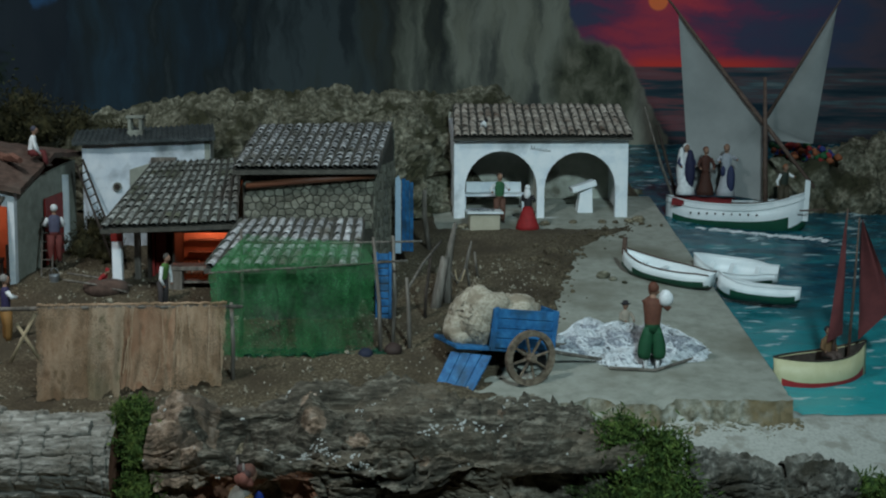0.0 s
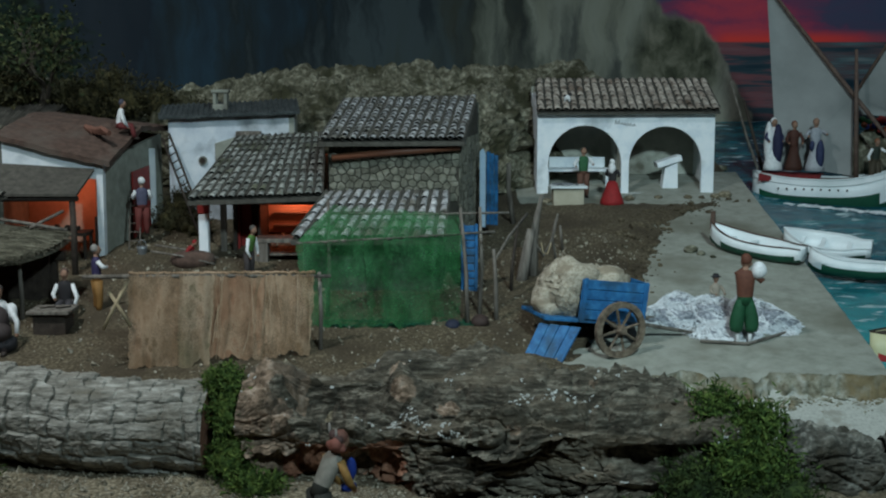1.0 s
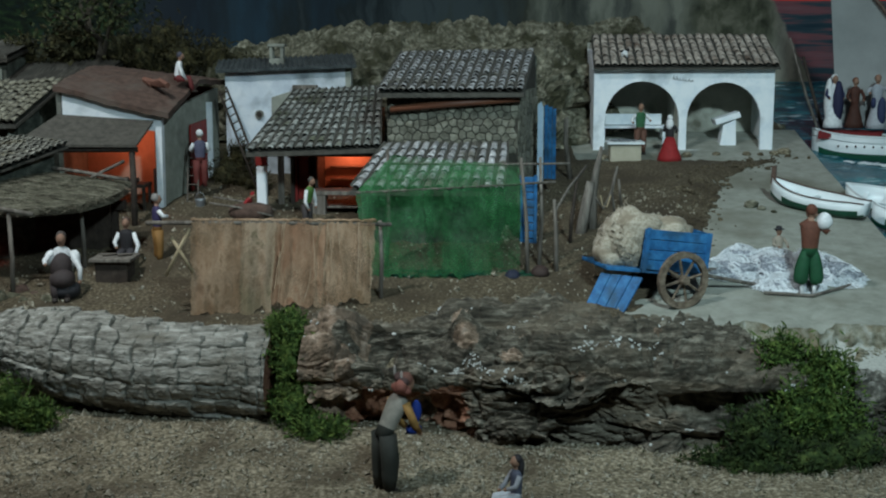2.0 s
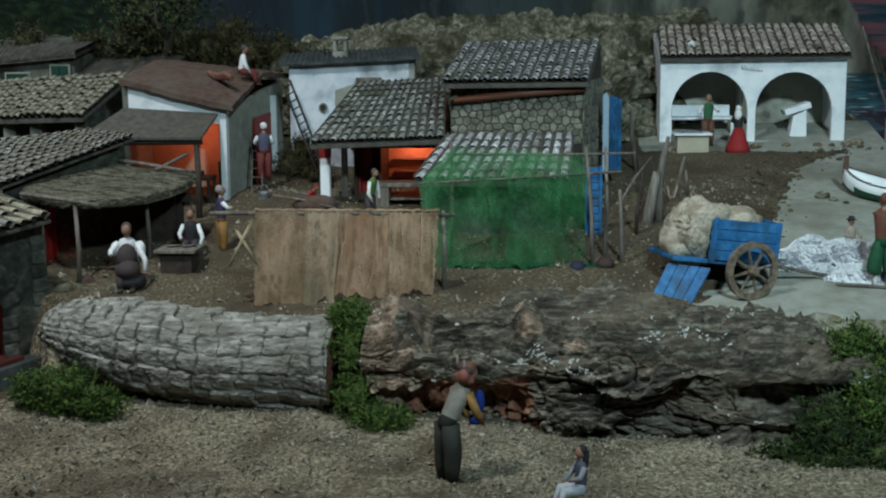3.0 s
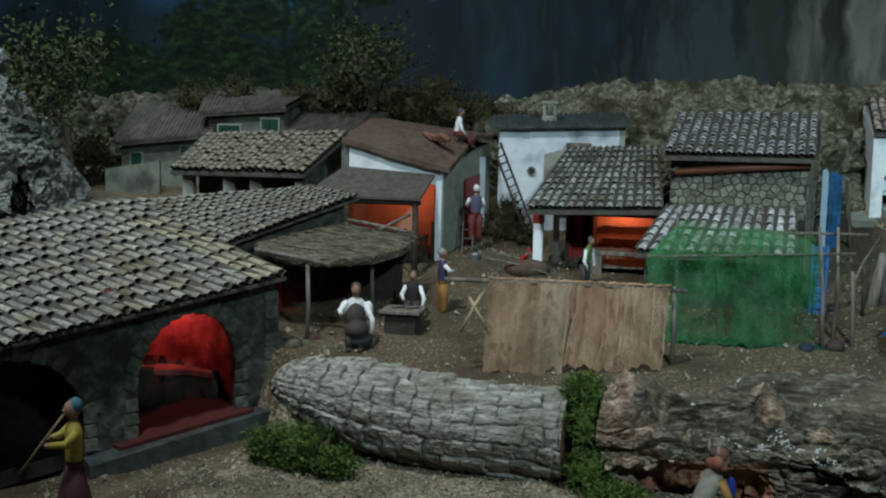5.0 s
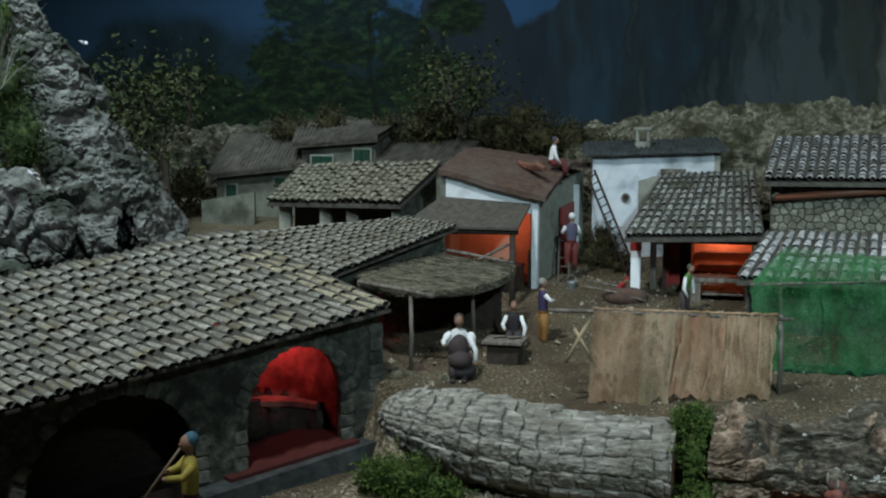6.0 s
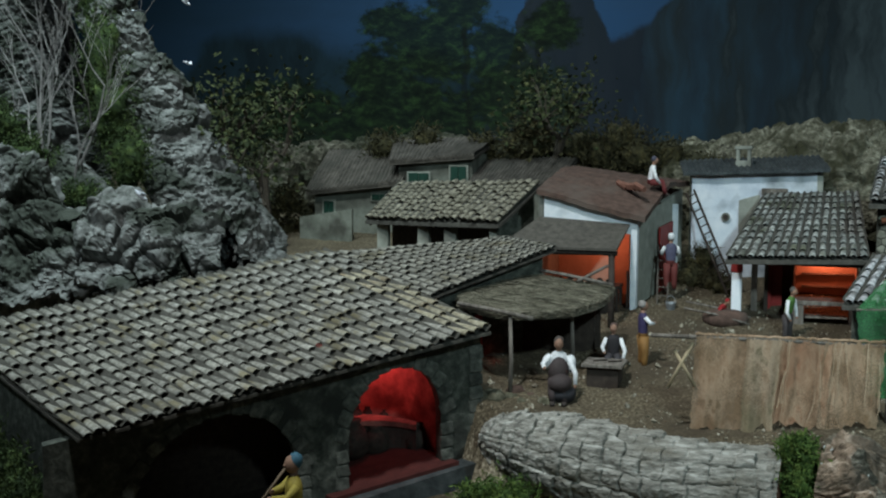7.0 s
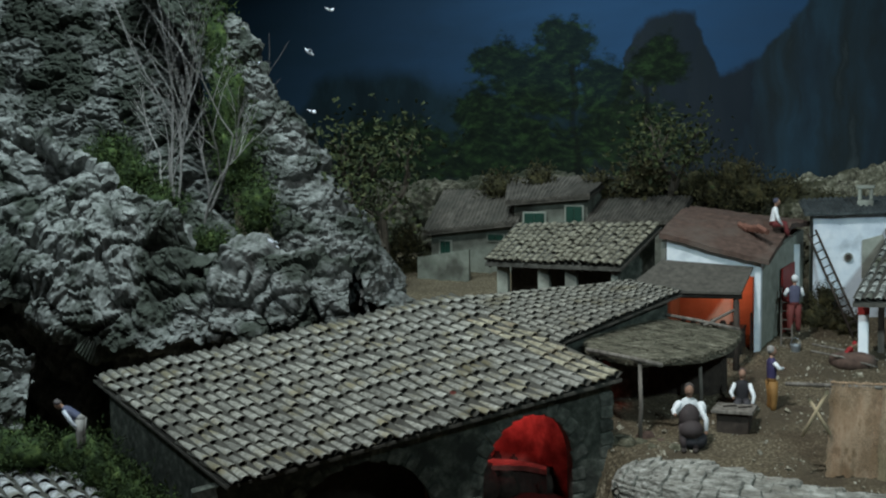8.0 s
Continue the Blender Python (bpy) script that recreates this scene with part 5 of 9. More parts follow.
def arcade():
    """The white fish house with two arches on the quay."""
    h = thing("arcade_house", (0.40, 2.5, 0.15), "whitewashed harbour house with two open arches and tiled roof", "house")
    bm = bm_new()
    arch_wall(bm, (0.223, 2.48, 0.148), (1, 0, 0), (0, 0, 1), (0, 0.012, 0), 0.355, 0.168, [(0.022, 0.169, 0.070, 0.146), (0.184, 0.330, 0.070, 0.144)])
    front = part("wall", bm, M_WHITE, h, "whitewashed front with two arches")
    wall(h, "wall", (0.223, 2.64), (0.223, 2.492), 0.148, 0.36, 0.010, M_WHITE, z1b=0.316)
    wall(h, "wall", (0.578, 2.492), (0.578, 2.64), 0.148, 0.316, 0.010, M_WHITE, z1b=0.36)
    wall(h, "wall", (0.578, 2.64), (0.223, 2.64), 0.148, 0.37, 0.010, M_INSIDE, "stained plaster back wall in a dimmed indoor tone")
    board(h, "floor", (0.233, 2.482, 0.140), (0.568, 2.64, 0.153), M_DOCK)
    board(h, "step", (0.222, 2.462, 0.135), (0.585, 2.4795, 0.152), M_DOCK, "low worn plaster step")
    board(h, "threshold", (0.408, 2.481, 0.1531), (0.552, 2.492, 0.1585), M_WHITE, "whitewashed threshold under the arch")
    board(h, "eave_board", (0.219, 2.468, 0.3165), (0.582, 2.4795, 0.3195), M_WHITE)
    bm = bm_new()
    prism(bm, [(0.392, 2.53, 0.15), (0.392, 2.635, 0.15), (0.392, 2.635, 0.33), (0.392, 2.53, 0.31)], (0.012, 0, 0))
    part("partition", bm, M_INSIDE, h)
    tile_roof(h, [(0.220, 2.460, 0.325), (0.584, 2.460, 0.326), (0.594, 2.645, 0.384), (0.232, 2.645, 0.384)], 22, 7, M_TILE_BROWN, seed=3, tilt=-0.05, thick=0.003, cover=0.8)
    # faded handwriting over the middle pillar: unreadable, so strokes alone
    bm = bm_new()
    rnd = random.Random(4)
    for k, tall in enumerate((0.009, 0.0085, 0.0045, 0.005, 0.0045, 0.0055, 0.004)):
        x, z = 0.378 + 0.0060 * k, 0.2965 - 0.0007 * k
        tube(bm, [(x, 2.4792, z), (x + 0.0015, 2.4792, z + tall), (x + 0.0032, 2.4792, z + 0.5 * tall * rnd.uniform(0.2, 1.0)), (x + 0.0048, 2.4792, z + 0.0004)], 0.0007, 4)
    part("lettering", bm, M_DARKWOOD, h, "faded dark handwritten strokes")
    return h


def stone_house():
    h = thing("stone_house", (-0.05, 2.1, 0.09), "fieldstone house with grey tiled roof and tiled lean-to", "house")
    front = wall(h, "wall", (-0.156, 1.995), (0.054, 1.995), 0.06, 0.292, 0.012, M_MORTAR, "fieldstone front")
    side = wall(h, "wall", (0.054, 1.995), (0.095, 2.235), 0.06, 0.292, 0.012, M_MORTAR, z1b=0.345)
    wall(h, "wall", (-0.145, 2.235), (-0.156, 2.007), 0.06, 0.345, 0.012, M_STONEWALL, z1b=0.292)
    wall(h, "wall", (0.095, 2.235), (-0.145, 2.235), 0.06, 0.345, 0.012, M_STONEWALL)
    stones(front, (-0.156, 1.995, 0.190), (1, 0, 0), (0, 0, 1), 0.21, 0.100, 15, 9, 21)
    stones(side, (0.054, 1.995, 0.10), Vector((0.041, 0.24, 0)), (0, 0, 1), 0.243, 0.19, 12, 13, 22)
    bar(h, "gutter_beam", [(-0.150, 1.984, 0.262), (-0.05, 1.984, 0.271), (0.055, 1.984, 0.279)], 0.0055, M_BEAM, 8, "varnished red-brown beam along the wall")
    board(h, "eave_board", (-0.164, 1.978, 0.283), (0.058, 1.994, 0.289), M_UNDER)
    tile_roof(h, [(-0.170, 1.968, 0.293), (0.062, 1.968, 0.294), (0.093, 2.245, 0.356), (-0.146, 2.245, 0.352)], 15, 13, M_TILE_GREY, seed=4)
    tile_roof(h, [(-0.205, 1.865, 0.150), (0.030, 1.865, 0.149), (0.040, 1.988, 0.209), (-0.160, 1.988, 0.208)], 13, 6, M_TILE_GREY, seed=5)
    wall(h, "wall", (-0.19, 1.90), (0.022, 1.90), 0.02, 0.158, 0.008, M_STONEWALL)
    wall(h, "wall", (0.022, 1.90), (0.034, 1.99), 0.02, 0.155, 0.008, M_STONEWALL, z1b=0.196)
    wall(h, "wall", (-0.156, 1.99), (-0.19, 1.90), 0.02, 0.196, 0.008, M_STONEWALL, z1b=0.158)
    # blue doors on and beside the side wall
    d = thing("blue_door", (0.115, 2.16, 0.11), "blue plank door half open in a pale frame", "door")
    bm = bm_new()
    prism(bm, [(0.094, 2.15, 0.13), (0.104, 2.15, 0.13), (0.104, 2.15, 0.258), (0.100, 2.15, 0.267), (0.094, 2.15, 0.262)], (0, 0.006, 0))
    part("door_frame", bm, M_BLUE2, d)
    for k in range(3):
        x = 0.1055 + 0.0066 * k
        bm = bm_new()
        prism(bm, [(x, 2.146 - 0.004 * k, 0.135), (x + 0.006, 2.143 - 0.004 * k, 0.135), (x + 0.006, 2.143 - 0.004 * k, 0.262 - 0.003 * k), (x, 2.146 - 0.004 * k, 0.262 - 0.003 * k)], (0, 0.003, 0))
        part("plank", bm, M_BLUE, d)
    e = thing("blue_gate", (0.067, 1.903, 0.05), "blue slatted wooden gate leaning by the house", "gate")
    for x in (0.0545, 0.0755):
        board(e, "stile", (x, 1.899, 0.050), (x + 0.005, 1.905, 0.165), M_BLUE)
    for k in range(9):
        z = 0.056 + 0.012 * k
        board(e, "slat", (0.0597, 1.900, z), (0.0753, 1.904, z + 0.0105), M_BLUE)


def porch_house():
    h = thing("porch_house", (-0.27, 2.1, 0.08), "open workshop porch with grey tiled roof and red lamp inside", "house")
    tile_roof(h, [(-0.384, 1.992, 0.197), (-0.165, 1.992, 0.204), (-0.180, 2.245, 0.292), (-0.338, 2.245, 0.285)], 14, 11, M_TILE_MOSS, seed=6)
    board(h, "eave_board", (-0.378, 2.002, 0.185), (-0.17, 2.010, 0.192), M_DARKWOOD)
    board(h, "post", (-0.378, 2.052, 0.079), (-0.362, 2.066, 0.165), M_WHITE, "whitewashed post")
    board(h, "post_cap", (-0.379, 2.051, 0.1655), (-0.361, 2.067, 0.190), M_REDPAINT, "red painted post top")
    board(h, "post", (-0.349, 2.095, 0.080), (-0.339, 2.105, 0.200), M_WOOD)
    wall(h, "wall", (-0.325, 2.20), (-0.174, 2.20), 0.07, 0.255, 0.008, M_ORANGE, "plaster back wall tinted orange for the lamp glow")
    wall(h, "partition", (-0.280, 2.085), (-0.280, 2.20), 0.07, 0.205, 0.004, M_DARKWOOD, "dark boarded partition", z1b=0.25)
    wall(h, "wall", (-0.178, 2.05), (-0.178, 2.20), 0.07, 0.190, 0.004, M_ORANGE, z1b=0.245)
    wall(h, "wall", (-0.328, 2.20), (-0.328, 2.10), 0.07, 0.26, 0.006, M_DARKWOOD, z1b=0.215)
    bm = bm_new()
    box(bm, (-0.328, 2.112, 0.08), (-0.318, 2.118, 0.198)), box(bm, (-0.318, 2.125, 0.08), (-0.300, 2.131, 0.192))
    part("door", bm, M_REDPAINT, h, "dark red open door")
    board(h, "shelf", (-0.270, 2.185, 0.150), (-0.170, 2.199, 0.1525), M_WOOD)
    board(h, "shelf", (-0.270, 2.185, 0.128), (-0.170, 2.199, 0.1305), M_WOOD)
    t = thing("work_bench", (-0.235, 2.06, 0.083), "heavy wooden work bench with tools under the porch", "bench")
    board(t, "top", (-0.285, 2.035, 0.118), (-0.185, 2.085, 0.125), M_WOOD)
    board(t, "chest", (-0.285, 2.036, 0.085), (-0.262, 2.082, 0.1175), M_WOOD, "boarded chest end")
    for x, y in ((-0.192, 2.040), (-0.192, 2.076)):
        board(t, "leg", (x, y, 0.082), (x + 0.006, y + 0.006, 0.1175), M_DARKWOOD)
    board(t, "shelf", (-0.260, 2.04, 0.096), (-0.194, 2.08, 0.099), M_WOOD)
    # a dark ladder leaning between the houses
    g = thing("ladder", (-0.384, 2.13, 0.085), "dark weathered ladder leaning between the houses", "ladder")
    foot, head = Vector((-0.382, 2.128, 0.120)), Vector((-0.470, 2.258, 0.285))
    for off in (Vector((-0.008, 0.003, -0.004)), Vector((0.006, -0.002, 0.004))):
        bar(g, "stile", [foot + off, lerp(foot, head, 0.5) + off, head + off], 0.0022, M_DARKWOOD, 5)
    for k in range(13):
        p = lerp(foot, head, (k + 0.5) / 13)
        bar(g, "rung", [p + Vector((-0.008, 0.003, -0.004)), p + Vector((0.006, -0.002, 0.004))], 0.0013, M_DARKWOOD, 5)


def back_house():
    h = thing("white_house", (-0.35, 2.3, 0.13), "whitewashed house with low grey-brown roof and chimney", "house")
    wall(h, "wall", (-0.470, 2.28), (-0.240, 2.28), 0.10, 0.318, 0.010, M_WHITE_OLD, "whitewashed stained front", z1b=0.326)
    # side walls greyer than the white front: shade put into their colour
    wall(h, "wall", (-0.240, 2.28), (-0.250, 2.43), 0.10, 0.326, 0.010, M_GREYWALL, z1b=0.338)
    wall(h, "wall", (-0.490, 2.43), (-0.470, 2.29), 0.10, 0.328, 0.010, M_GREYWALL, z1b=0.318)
    bm = bm_new()

    def at(u, v):
        p = lerp(lerp((-0.484, 2.262, 0.320), (-0.228, 2.262, 0.330), u), lerp((-0.512, 2.44, 0.337), (-0.252, 2.44, 0.348), u), v)
        return p + Vector((0, 0, 0.0018 * math.cos(u * 2 * math.pi * 26) + 0.003 * noise.noise(p * 30)))

    grid_sheet(bm, at, 130, 14)
    grid_sheet(bm, lambda u, v: at(u, 0) - Vector((0, 0, 0.005 * v)), 130, 1)
    slab(bm, [(-0.484, 2.264, 0.3165), (-0.228, 2.264, 0.3265), (-0.252, 2.44, 0.343), (-0.512, 2.44, 0.332)], 0.003)
    part("roof", bm, M_SLATE, h, "corrugated grey-brown roof")
    bm = bm_new()
    for x in (-0.396, -0.376):
        for y in (2.330, 2.348):
            box(bm, (x, y, 0.3405), (x + 0.006, y + 0.006, 0.3605), bevel=0.0006)
    box(bm, (-0.397, 2.329, 0.312), (-0.369, 2.355, 0.340), bevel=0.001)
    box(bm, (-0.399, 2.327, 0.361), (-0.367, 2.357, 0.367), bevel=0.001)
    part("chimney", bm, M_GREYWALL, h, "small open grey chimney")
    bm = bm_new()
    tube(bm, [(-0.408, 2.281, 0.239), (-0.408, 2.274, 0.239)], [0.0078, 0.0078], 16)
    f = part("window", bm, M_GREYWALL, h, "small round window")
    bm = bm_new()
    tube(bm, [(-0.408, 2.2738, 0.239), (-0.408, 2.272, 0.239)], [0.0052, 0.0048], 14)
    part("pane", bm, M_DARKWOOD, f)
    board(h, "lintel", (-0.345, 2.262, 0.281), (-0.300, 2.2795, 0.2925), M_WOOD)
    bm = bm_new()
    prism(bm, [(-0.385, 2.2785, 0.20), (-0.345, 2.2785, 0.22), (-0.340, 2.2785, 0.262), (-0.350, 2.2785, 0.281), (-0.385, 2.2785, 0.270)], (0, -0.003, 0))
    part("bare_plaster", bm, M_GREYWALL, h, "patch where the whitewash is gone")
    # flat dark panel on the wall, painted in for the doorway's unlit depth
    bm = bm_new()
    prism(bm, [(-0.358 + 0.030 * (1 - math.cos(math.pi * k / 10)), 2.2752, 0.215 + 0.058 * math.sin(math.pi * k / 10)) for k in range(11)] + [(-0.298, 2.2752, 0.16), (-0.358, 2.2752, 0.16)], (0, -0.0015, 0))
    part("doorway", bm, M_DARKWOOD, h, "dark arched panel standing for the unlit doorway")


def shed_house():
    """The white house with the earthen roof, the awning and the lit workshop."""
    h = thing("workshop_house", (-0.6, 2.15, 0.09), "white house with red-brown earthen roof over a lit workshop", "house")
    bm = bm_new()
    prism(bm, [(-0.690, 2.028, 0.246), (-0.548, 2.062, 0.222), (-0.548, 2.062, 0.250), (-0.690, 2.028, 0.296)], (0.002, 0.012, 0))
    part("lintel_wall", bm, M_WHITE, h, "whitewashed band above the awning")
    bm = bm_new()
    prism(bm, [(-0.5475, 2.064, 0.08), (-0.5385, 2.066, 0.08), (-0.5365, 2.064, 0.248), (-0.5475, 2.062, 0.252)], (0.001, 0.014, 0))
    part("pillar", bm, M_WHITE, h, "whitewashed corner pillar")
    # walls turned from the lamps take grey plaster, so the shade is coloured in
    wall(h, "wall", (-0.5385, 2.080), (-0.490, 2.31), 0.07, 0.249, 0.008, M_GREYWALL, "plaster side, its shade put in as grey", z1b=0.286)
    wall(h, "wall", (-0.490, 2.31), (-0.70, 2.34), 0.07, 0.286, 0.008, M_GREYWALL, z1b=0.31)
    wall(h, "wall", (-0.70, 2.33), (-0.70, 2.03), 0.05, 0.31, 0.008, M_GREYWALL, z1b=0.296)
    wall(h, "wall", (-0.695, 2.16), (-0.545, 2.16), 0.06, 0.27, 0.006, M_ORANGE, "plaster back wall tinted orange for the lamp glow")
    wall(h, "wall", (-0.548, 2.075), (-0.545, 2.16), 0.07, 0.22, 0.004, M_ORANGE)
    wall(h, "wainscot", (-0.552, 2.072), (-0.5495, 2.155), 0.07, 0.158, 0.003, M_DARKWOOD, "dark boarded lower wall")
    wall(h, "door", (-0.5115, 2.170), (-0.4985, 2.244), 0.10, 0.226, 0.003, M_REDPAINT, "dark red door", z1b=0.232)
    board(h, "pillar", (-0.503, 2.255, 0.10), (-0.492, 2.265, 0.262), M_WHITE, "whitewashed door jamb")
    bm = bm_new()

    def roof(u, v):
        a = lerp((-0.700, 2.015, 0.299), (-0.522, 2.052, 0.252), u)
        c = lerp((-0.705, 2.36, 0.326), (-0.480, 2.33, 0.300), u)
        m = lerp((-0.70, 2.22, 0.328), (-0.50, 2.20, 0.305), u)
        p = lerp(a, m, v * 2) if v < 0.5 else lerp(m, c, v * 2 - 1)
        return p + Vector((0, 0, 0.0025 * noise.fractal(p * 40, 0.8, 2, 3)))

    grid_sheet(bm, roof, 50, 50)
    for edge in ((0, None), (1, None), (None, 0), (None, 1)):
        grid_sheet(bm, lambda u, v, e=edge: roof(u if e[0] is None else e[0], u if e[1] is None else e[1]) - Vector((0, 0, 0.009 * v)), 50, 1)
    bmesh.ops.remove_doubles(bm, verts=bm.verts, dist=1e-5)
    part("roof", bm, M_BROWNROOF, h, "red-brown earthen roof")
    bm = bm_new()
    for k, (x, y) in enumerate(((-0.565, 2.13), (-0.556, 2.118), (-0.575, 2.142), (-0.547, 2.105), (-0.585, 2.152))):
        tube(bm, [(x, y, 0.302 + 0.001 * k), (x + 0.018, y - 0.02, 0.297)], [0.005, 0.005], 6)
    part("loose_tiles", bm, mat("new_clay", [(0.15, 0.065, 0.046), (0.22, 0.10, 0.07)], 90, 0.85, 0.3), h, "new red clay tiles being laid")
    bm = bm_new()
    slab(bm, [(-0.745, 1.945, 0.209), (-0.556, 1.972, 0.206), (-0.5485, 2.058, 0.240), (-0.697, 2.026, 0.252)], 0.004)
    part("awning", bm, M_FELT, h, "dark sagging felt awning")
    for x, y in ((-0.566, 1.982), (-0.740, 1.955)):
        bar(h, "post", [(x, y, 0.05), (x + 0.001, y, 0.13), (x, y, 0.2035)], [0.006, 0.0058, 0.0055], M_DARKWOOD, 6)
    bar(h, "crossbeam", [(-0.745, 1.957, 0.199), (-0.556, 1.982, 0.198)], 0.0045, M_DARKWOOD, 6)
    w = thing("work_table", (-0.61, 2.06, 0.09), "rough wooden work table with tools", "table")
    board(w, "top", (-0.68, 2.05, 0.128), (-0.565, 2.10, 0.134), M_DARKWOOD)
    for x, y in ((-0.677, 2.053), (-0.571, 2.053), (-0.677, 2.092), (-0.571, 2.092)):
        board(w, "leg", (x, y, 0.078), (x + 0.005, y + 0.005, 0.1278), M_DARKWOOD)
    rnd = random.Random(3)
    for k in range(6):
        x = -0.67 + 0.017 * k
        bm = bm_new()
        ball(bm, (x, 2.075, 0.1342 + 0.005), 0.005, squash=(1.1, 1, rnd.uniform(0.8, 1.6)), seg=8, rough=0.3, seed=k)
        solo("pot", bm, M_DARKWOOD, (x, 2.075, 0.134), "small dark pot on the work table", "pot", "pots on the work table")


def low_barn():
    """The low building with the small ochre tiled roof on stubby pillars."""
    h = thing("low_barn", (-0.9, 2.2, 0.18), "low barn with weathered ochre tiles on stubby white pillars", "house")
    q = [(-1.085, 2.210, 0.226), (-0.772, 2.040, 0.240), (-0.722, 2.150, 0.305), (-1.050, 2.310, 0.290)]
    tile_roof(h, q, 20, 10, M_TILE_YELLOW, seed=7, cover=0.82, wobble=1.3)
    fl, fr, br, bl = [Vector(p) for p in q]
    for f in (0.10, 0.42, 0.62, 0.94):
        p = lerp(fl, fr, f) + Vector((0.006, 0.020, 0))
        board(h, "pillar", (p.x - 0.011, p.y - 0.008, 0.15), (p.x + 0.011, p.y + 0.008, p.z - 0.010), M_GREYWALL, "whitish plastered stub pillar")
    for k in range(16):
        p = lerp(fl, fr, (k + 0.5) / 16)
        bar(h, "rafter", [p + Vector((0.001, 0.003, -0.013)), p + Vector((0.02, 0.05, 0.010))], 0.003, M_DARKWOOD, 5)
    a, b, c = lerp(fl, bl, 0.5), lerp(fr, br, 0.15), lerp(fr, br, 0.95)
    wall(h, "wall", (a.x + 0.02, a.y), (b.x - 0.008, b.y + 0.03), 0.12, 0.238, 0.006, M_DARKWOOD, z1b=0.25)
    wall(h, "wall", (b.x - 0.010, b.y), (c.x - 0.010, c.y), 0.10, 0.236, 0.008, M_STONEWALL, z1b=0.288)
    wall(h, "wall", (c.x - 0.02, c.y), (bl.x + 0.02, bl.y - 0.01), 0.10, 0.285, 0.008, M_STONEWALL, z1b=0.28)


def far_houses():
    def shutter(parent, x, z, w, hh, y=2.4945):
        f = board(parent, "window", (x - w / 2 - 0.004, y, z - hh / 2 - 0.004), (x + w / 2 + 0.003, y + 0.004, z + hh / 2 + 0.003), M_GREYWALL)
        for s in (-1, 1):
            board(f, "shutter", (x + (s - 1) * w / 4 + 0.0004, y - 0.003, z - hh / 2), (x + (s + 1) * w / 4 - 0.0004, y - 0.0002, z + hh / 2), M_SHUTTER, "dark green shutter")

    def lumpy(parent, quad, thick=0.006, ribs=24):
        bm = bm_new()
        fl, fr, br, bl = quad

        def at(u, v):
            p = lerp(lerp(fl, fr, u), lerp(bl, br, u), v)
            return p + Vector((0, 0, 0.0022 * math.cos(u * 2 * math.pi * ribs) + 0.003 * noise.noise(p * 25)))

        grid_sheet(bm, at, ribs * 5, 10)
        grid_sheet(bm, lambda u, v: at(u, 0) - Vector((0, 0, 0.007 * v)), ribs * 5, 1)
        slab(bm, [Vector(p) - Vector((0, 0, 0.006)) for p in quad], thick)
        part("roof", bm, M_SLATE_DARK, parent, "weathered grey-brown tiled roof")

    h = thing("far_house", (-1.2, 2.55, 0.15), "pale grey house with green shutters and worn roof", "house", "far village houses")
    wall(h, "wall", (-1.315, 2.50), (-1.105, 2.50), 0.10, 0.262, 0.010, M_SHADEDWALL, z1b=0.283)
    wall(h, "wall", (-1.105, 2.50), (-1.105, 2.64), 0.10, 0.283, 0.010, M_SHADEDWALL)
    wall(h, "wall", (-1.315, 2.64), (-1.315, 2.51), 0.10, 0.262, 0.010, M_SHADEDWALL)
    lumpy(h, [(-1.325, 2.475, 0.262), (-1.100, 2.475, 0.287), (-1.140, 2.66, 0.342), (-1.345, 2.66, 0.345)])
    shutter(h, -1.279, 0.222, 0.024, 0.030)
    shutter(h, -1.160, 0.247, 0.036, 0.012)
    wall(h, "yard_wall", (-1.325, 2.44), (-1.20, 2.43), 0.08, 0.205, 0.008, M_SHADEDWALL, "low pale yard wall", z1b=0.225)
    g = thing("far_house", (-1.05, 2.6, 0.2), "pale house with two green shuttered windows", "house", "far village houses")
    wall(g, "wall", (-1.120, 2.505), (-0.955, 2.505), 0.12, 0.328, 0.010, M_SHADEDWALL, z1b=0.342)
    wall(g, "wall", (-0.955, 2.505), (-0.950, 2.66), 0.12, 0.342, 0.010, M_SHADEDWALL)
    wall(g, "wall", (-1.120, 2.66), (-1.120, 2.515), 0.12, 0.328, 0.010, M_SHADEDWALL)
    lumpy(g, [(-1.135, 2.485, 0.329), (-0.945, 2.485, 0.344), (-0.940, 2.68, 0.376), (-1.190, 2.68, 0.372)])
    shutter(g, -1.071, 0.280, 0.046, 0.042)
    shutter(g, -0.982, 0.298, 0.036, 0.036)
    k = thing("far_house", (-0.86, 2.6, 0.2), "low dark-roofed house among bushes", "house", "far village houses")
    wall(k, "wall", (-0.955, 2.49), (-0.765, 2.48), 0.12, 0.287, 0.010, M_SHADEDWALL, z1b=0.295)
    lumpy(k, [(-0.948, 2.46, 0.288), (-0.755, 2.455, 0.295), (-0.750, 2.62, 0.335), (-0.955, 2.62, 0.330)])


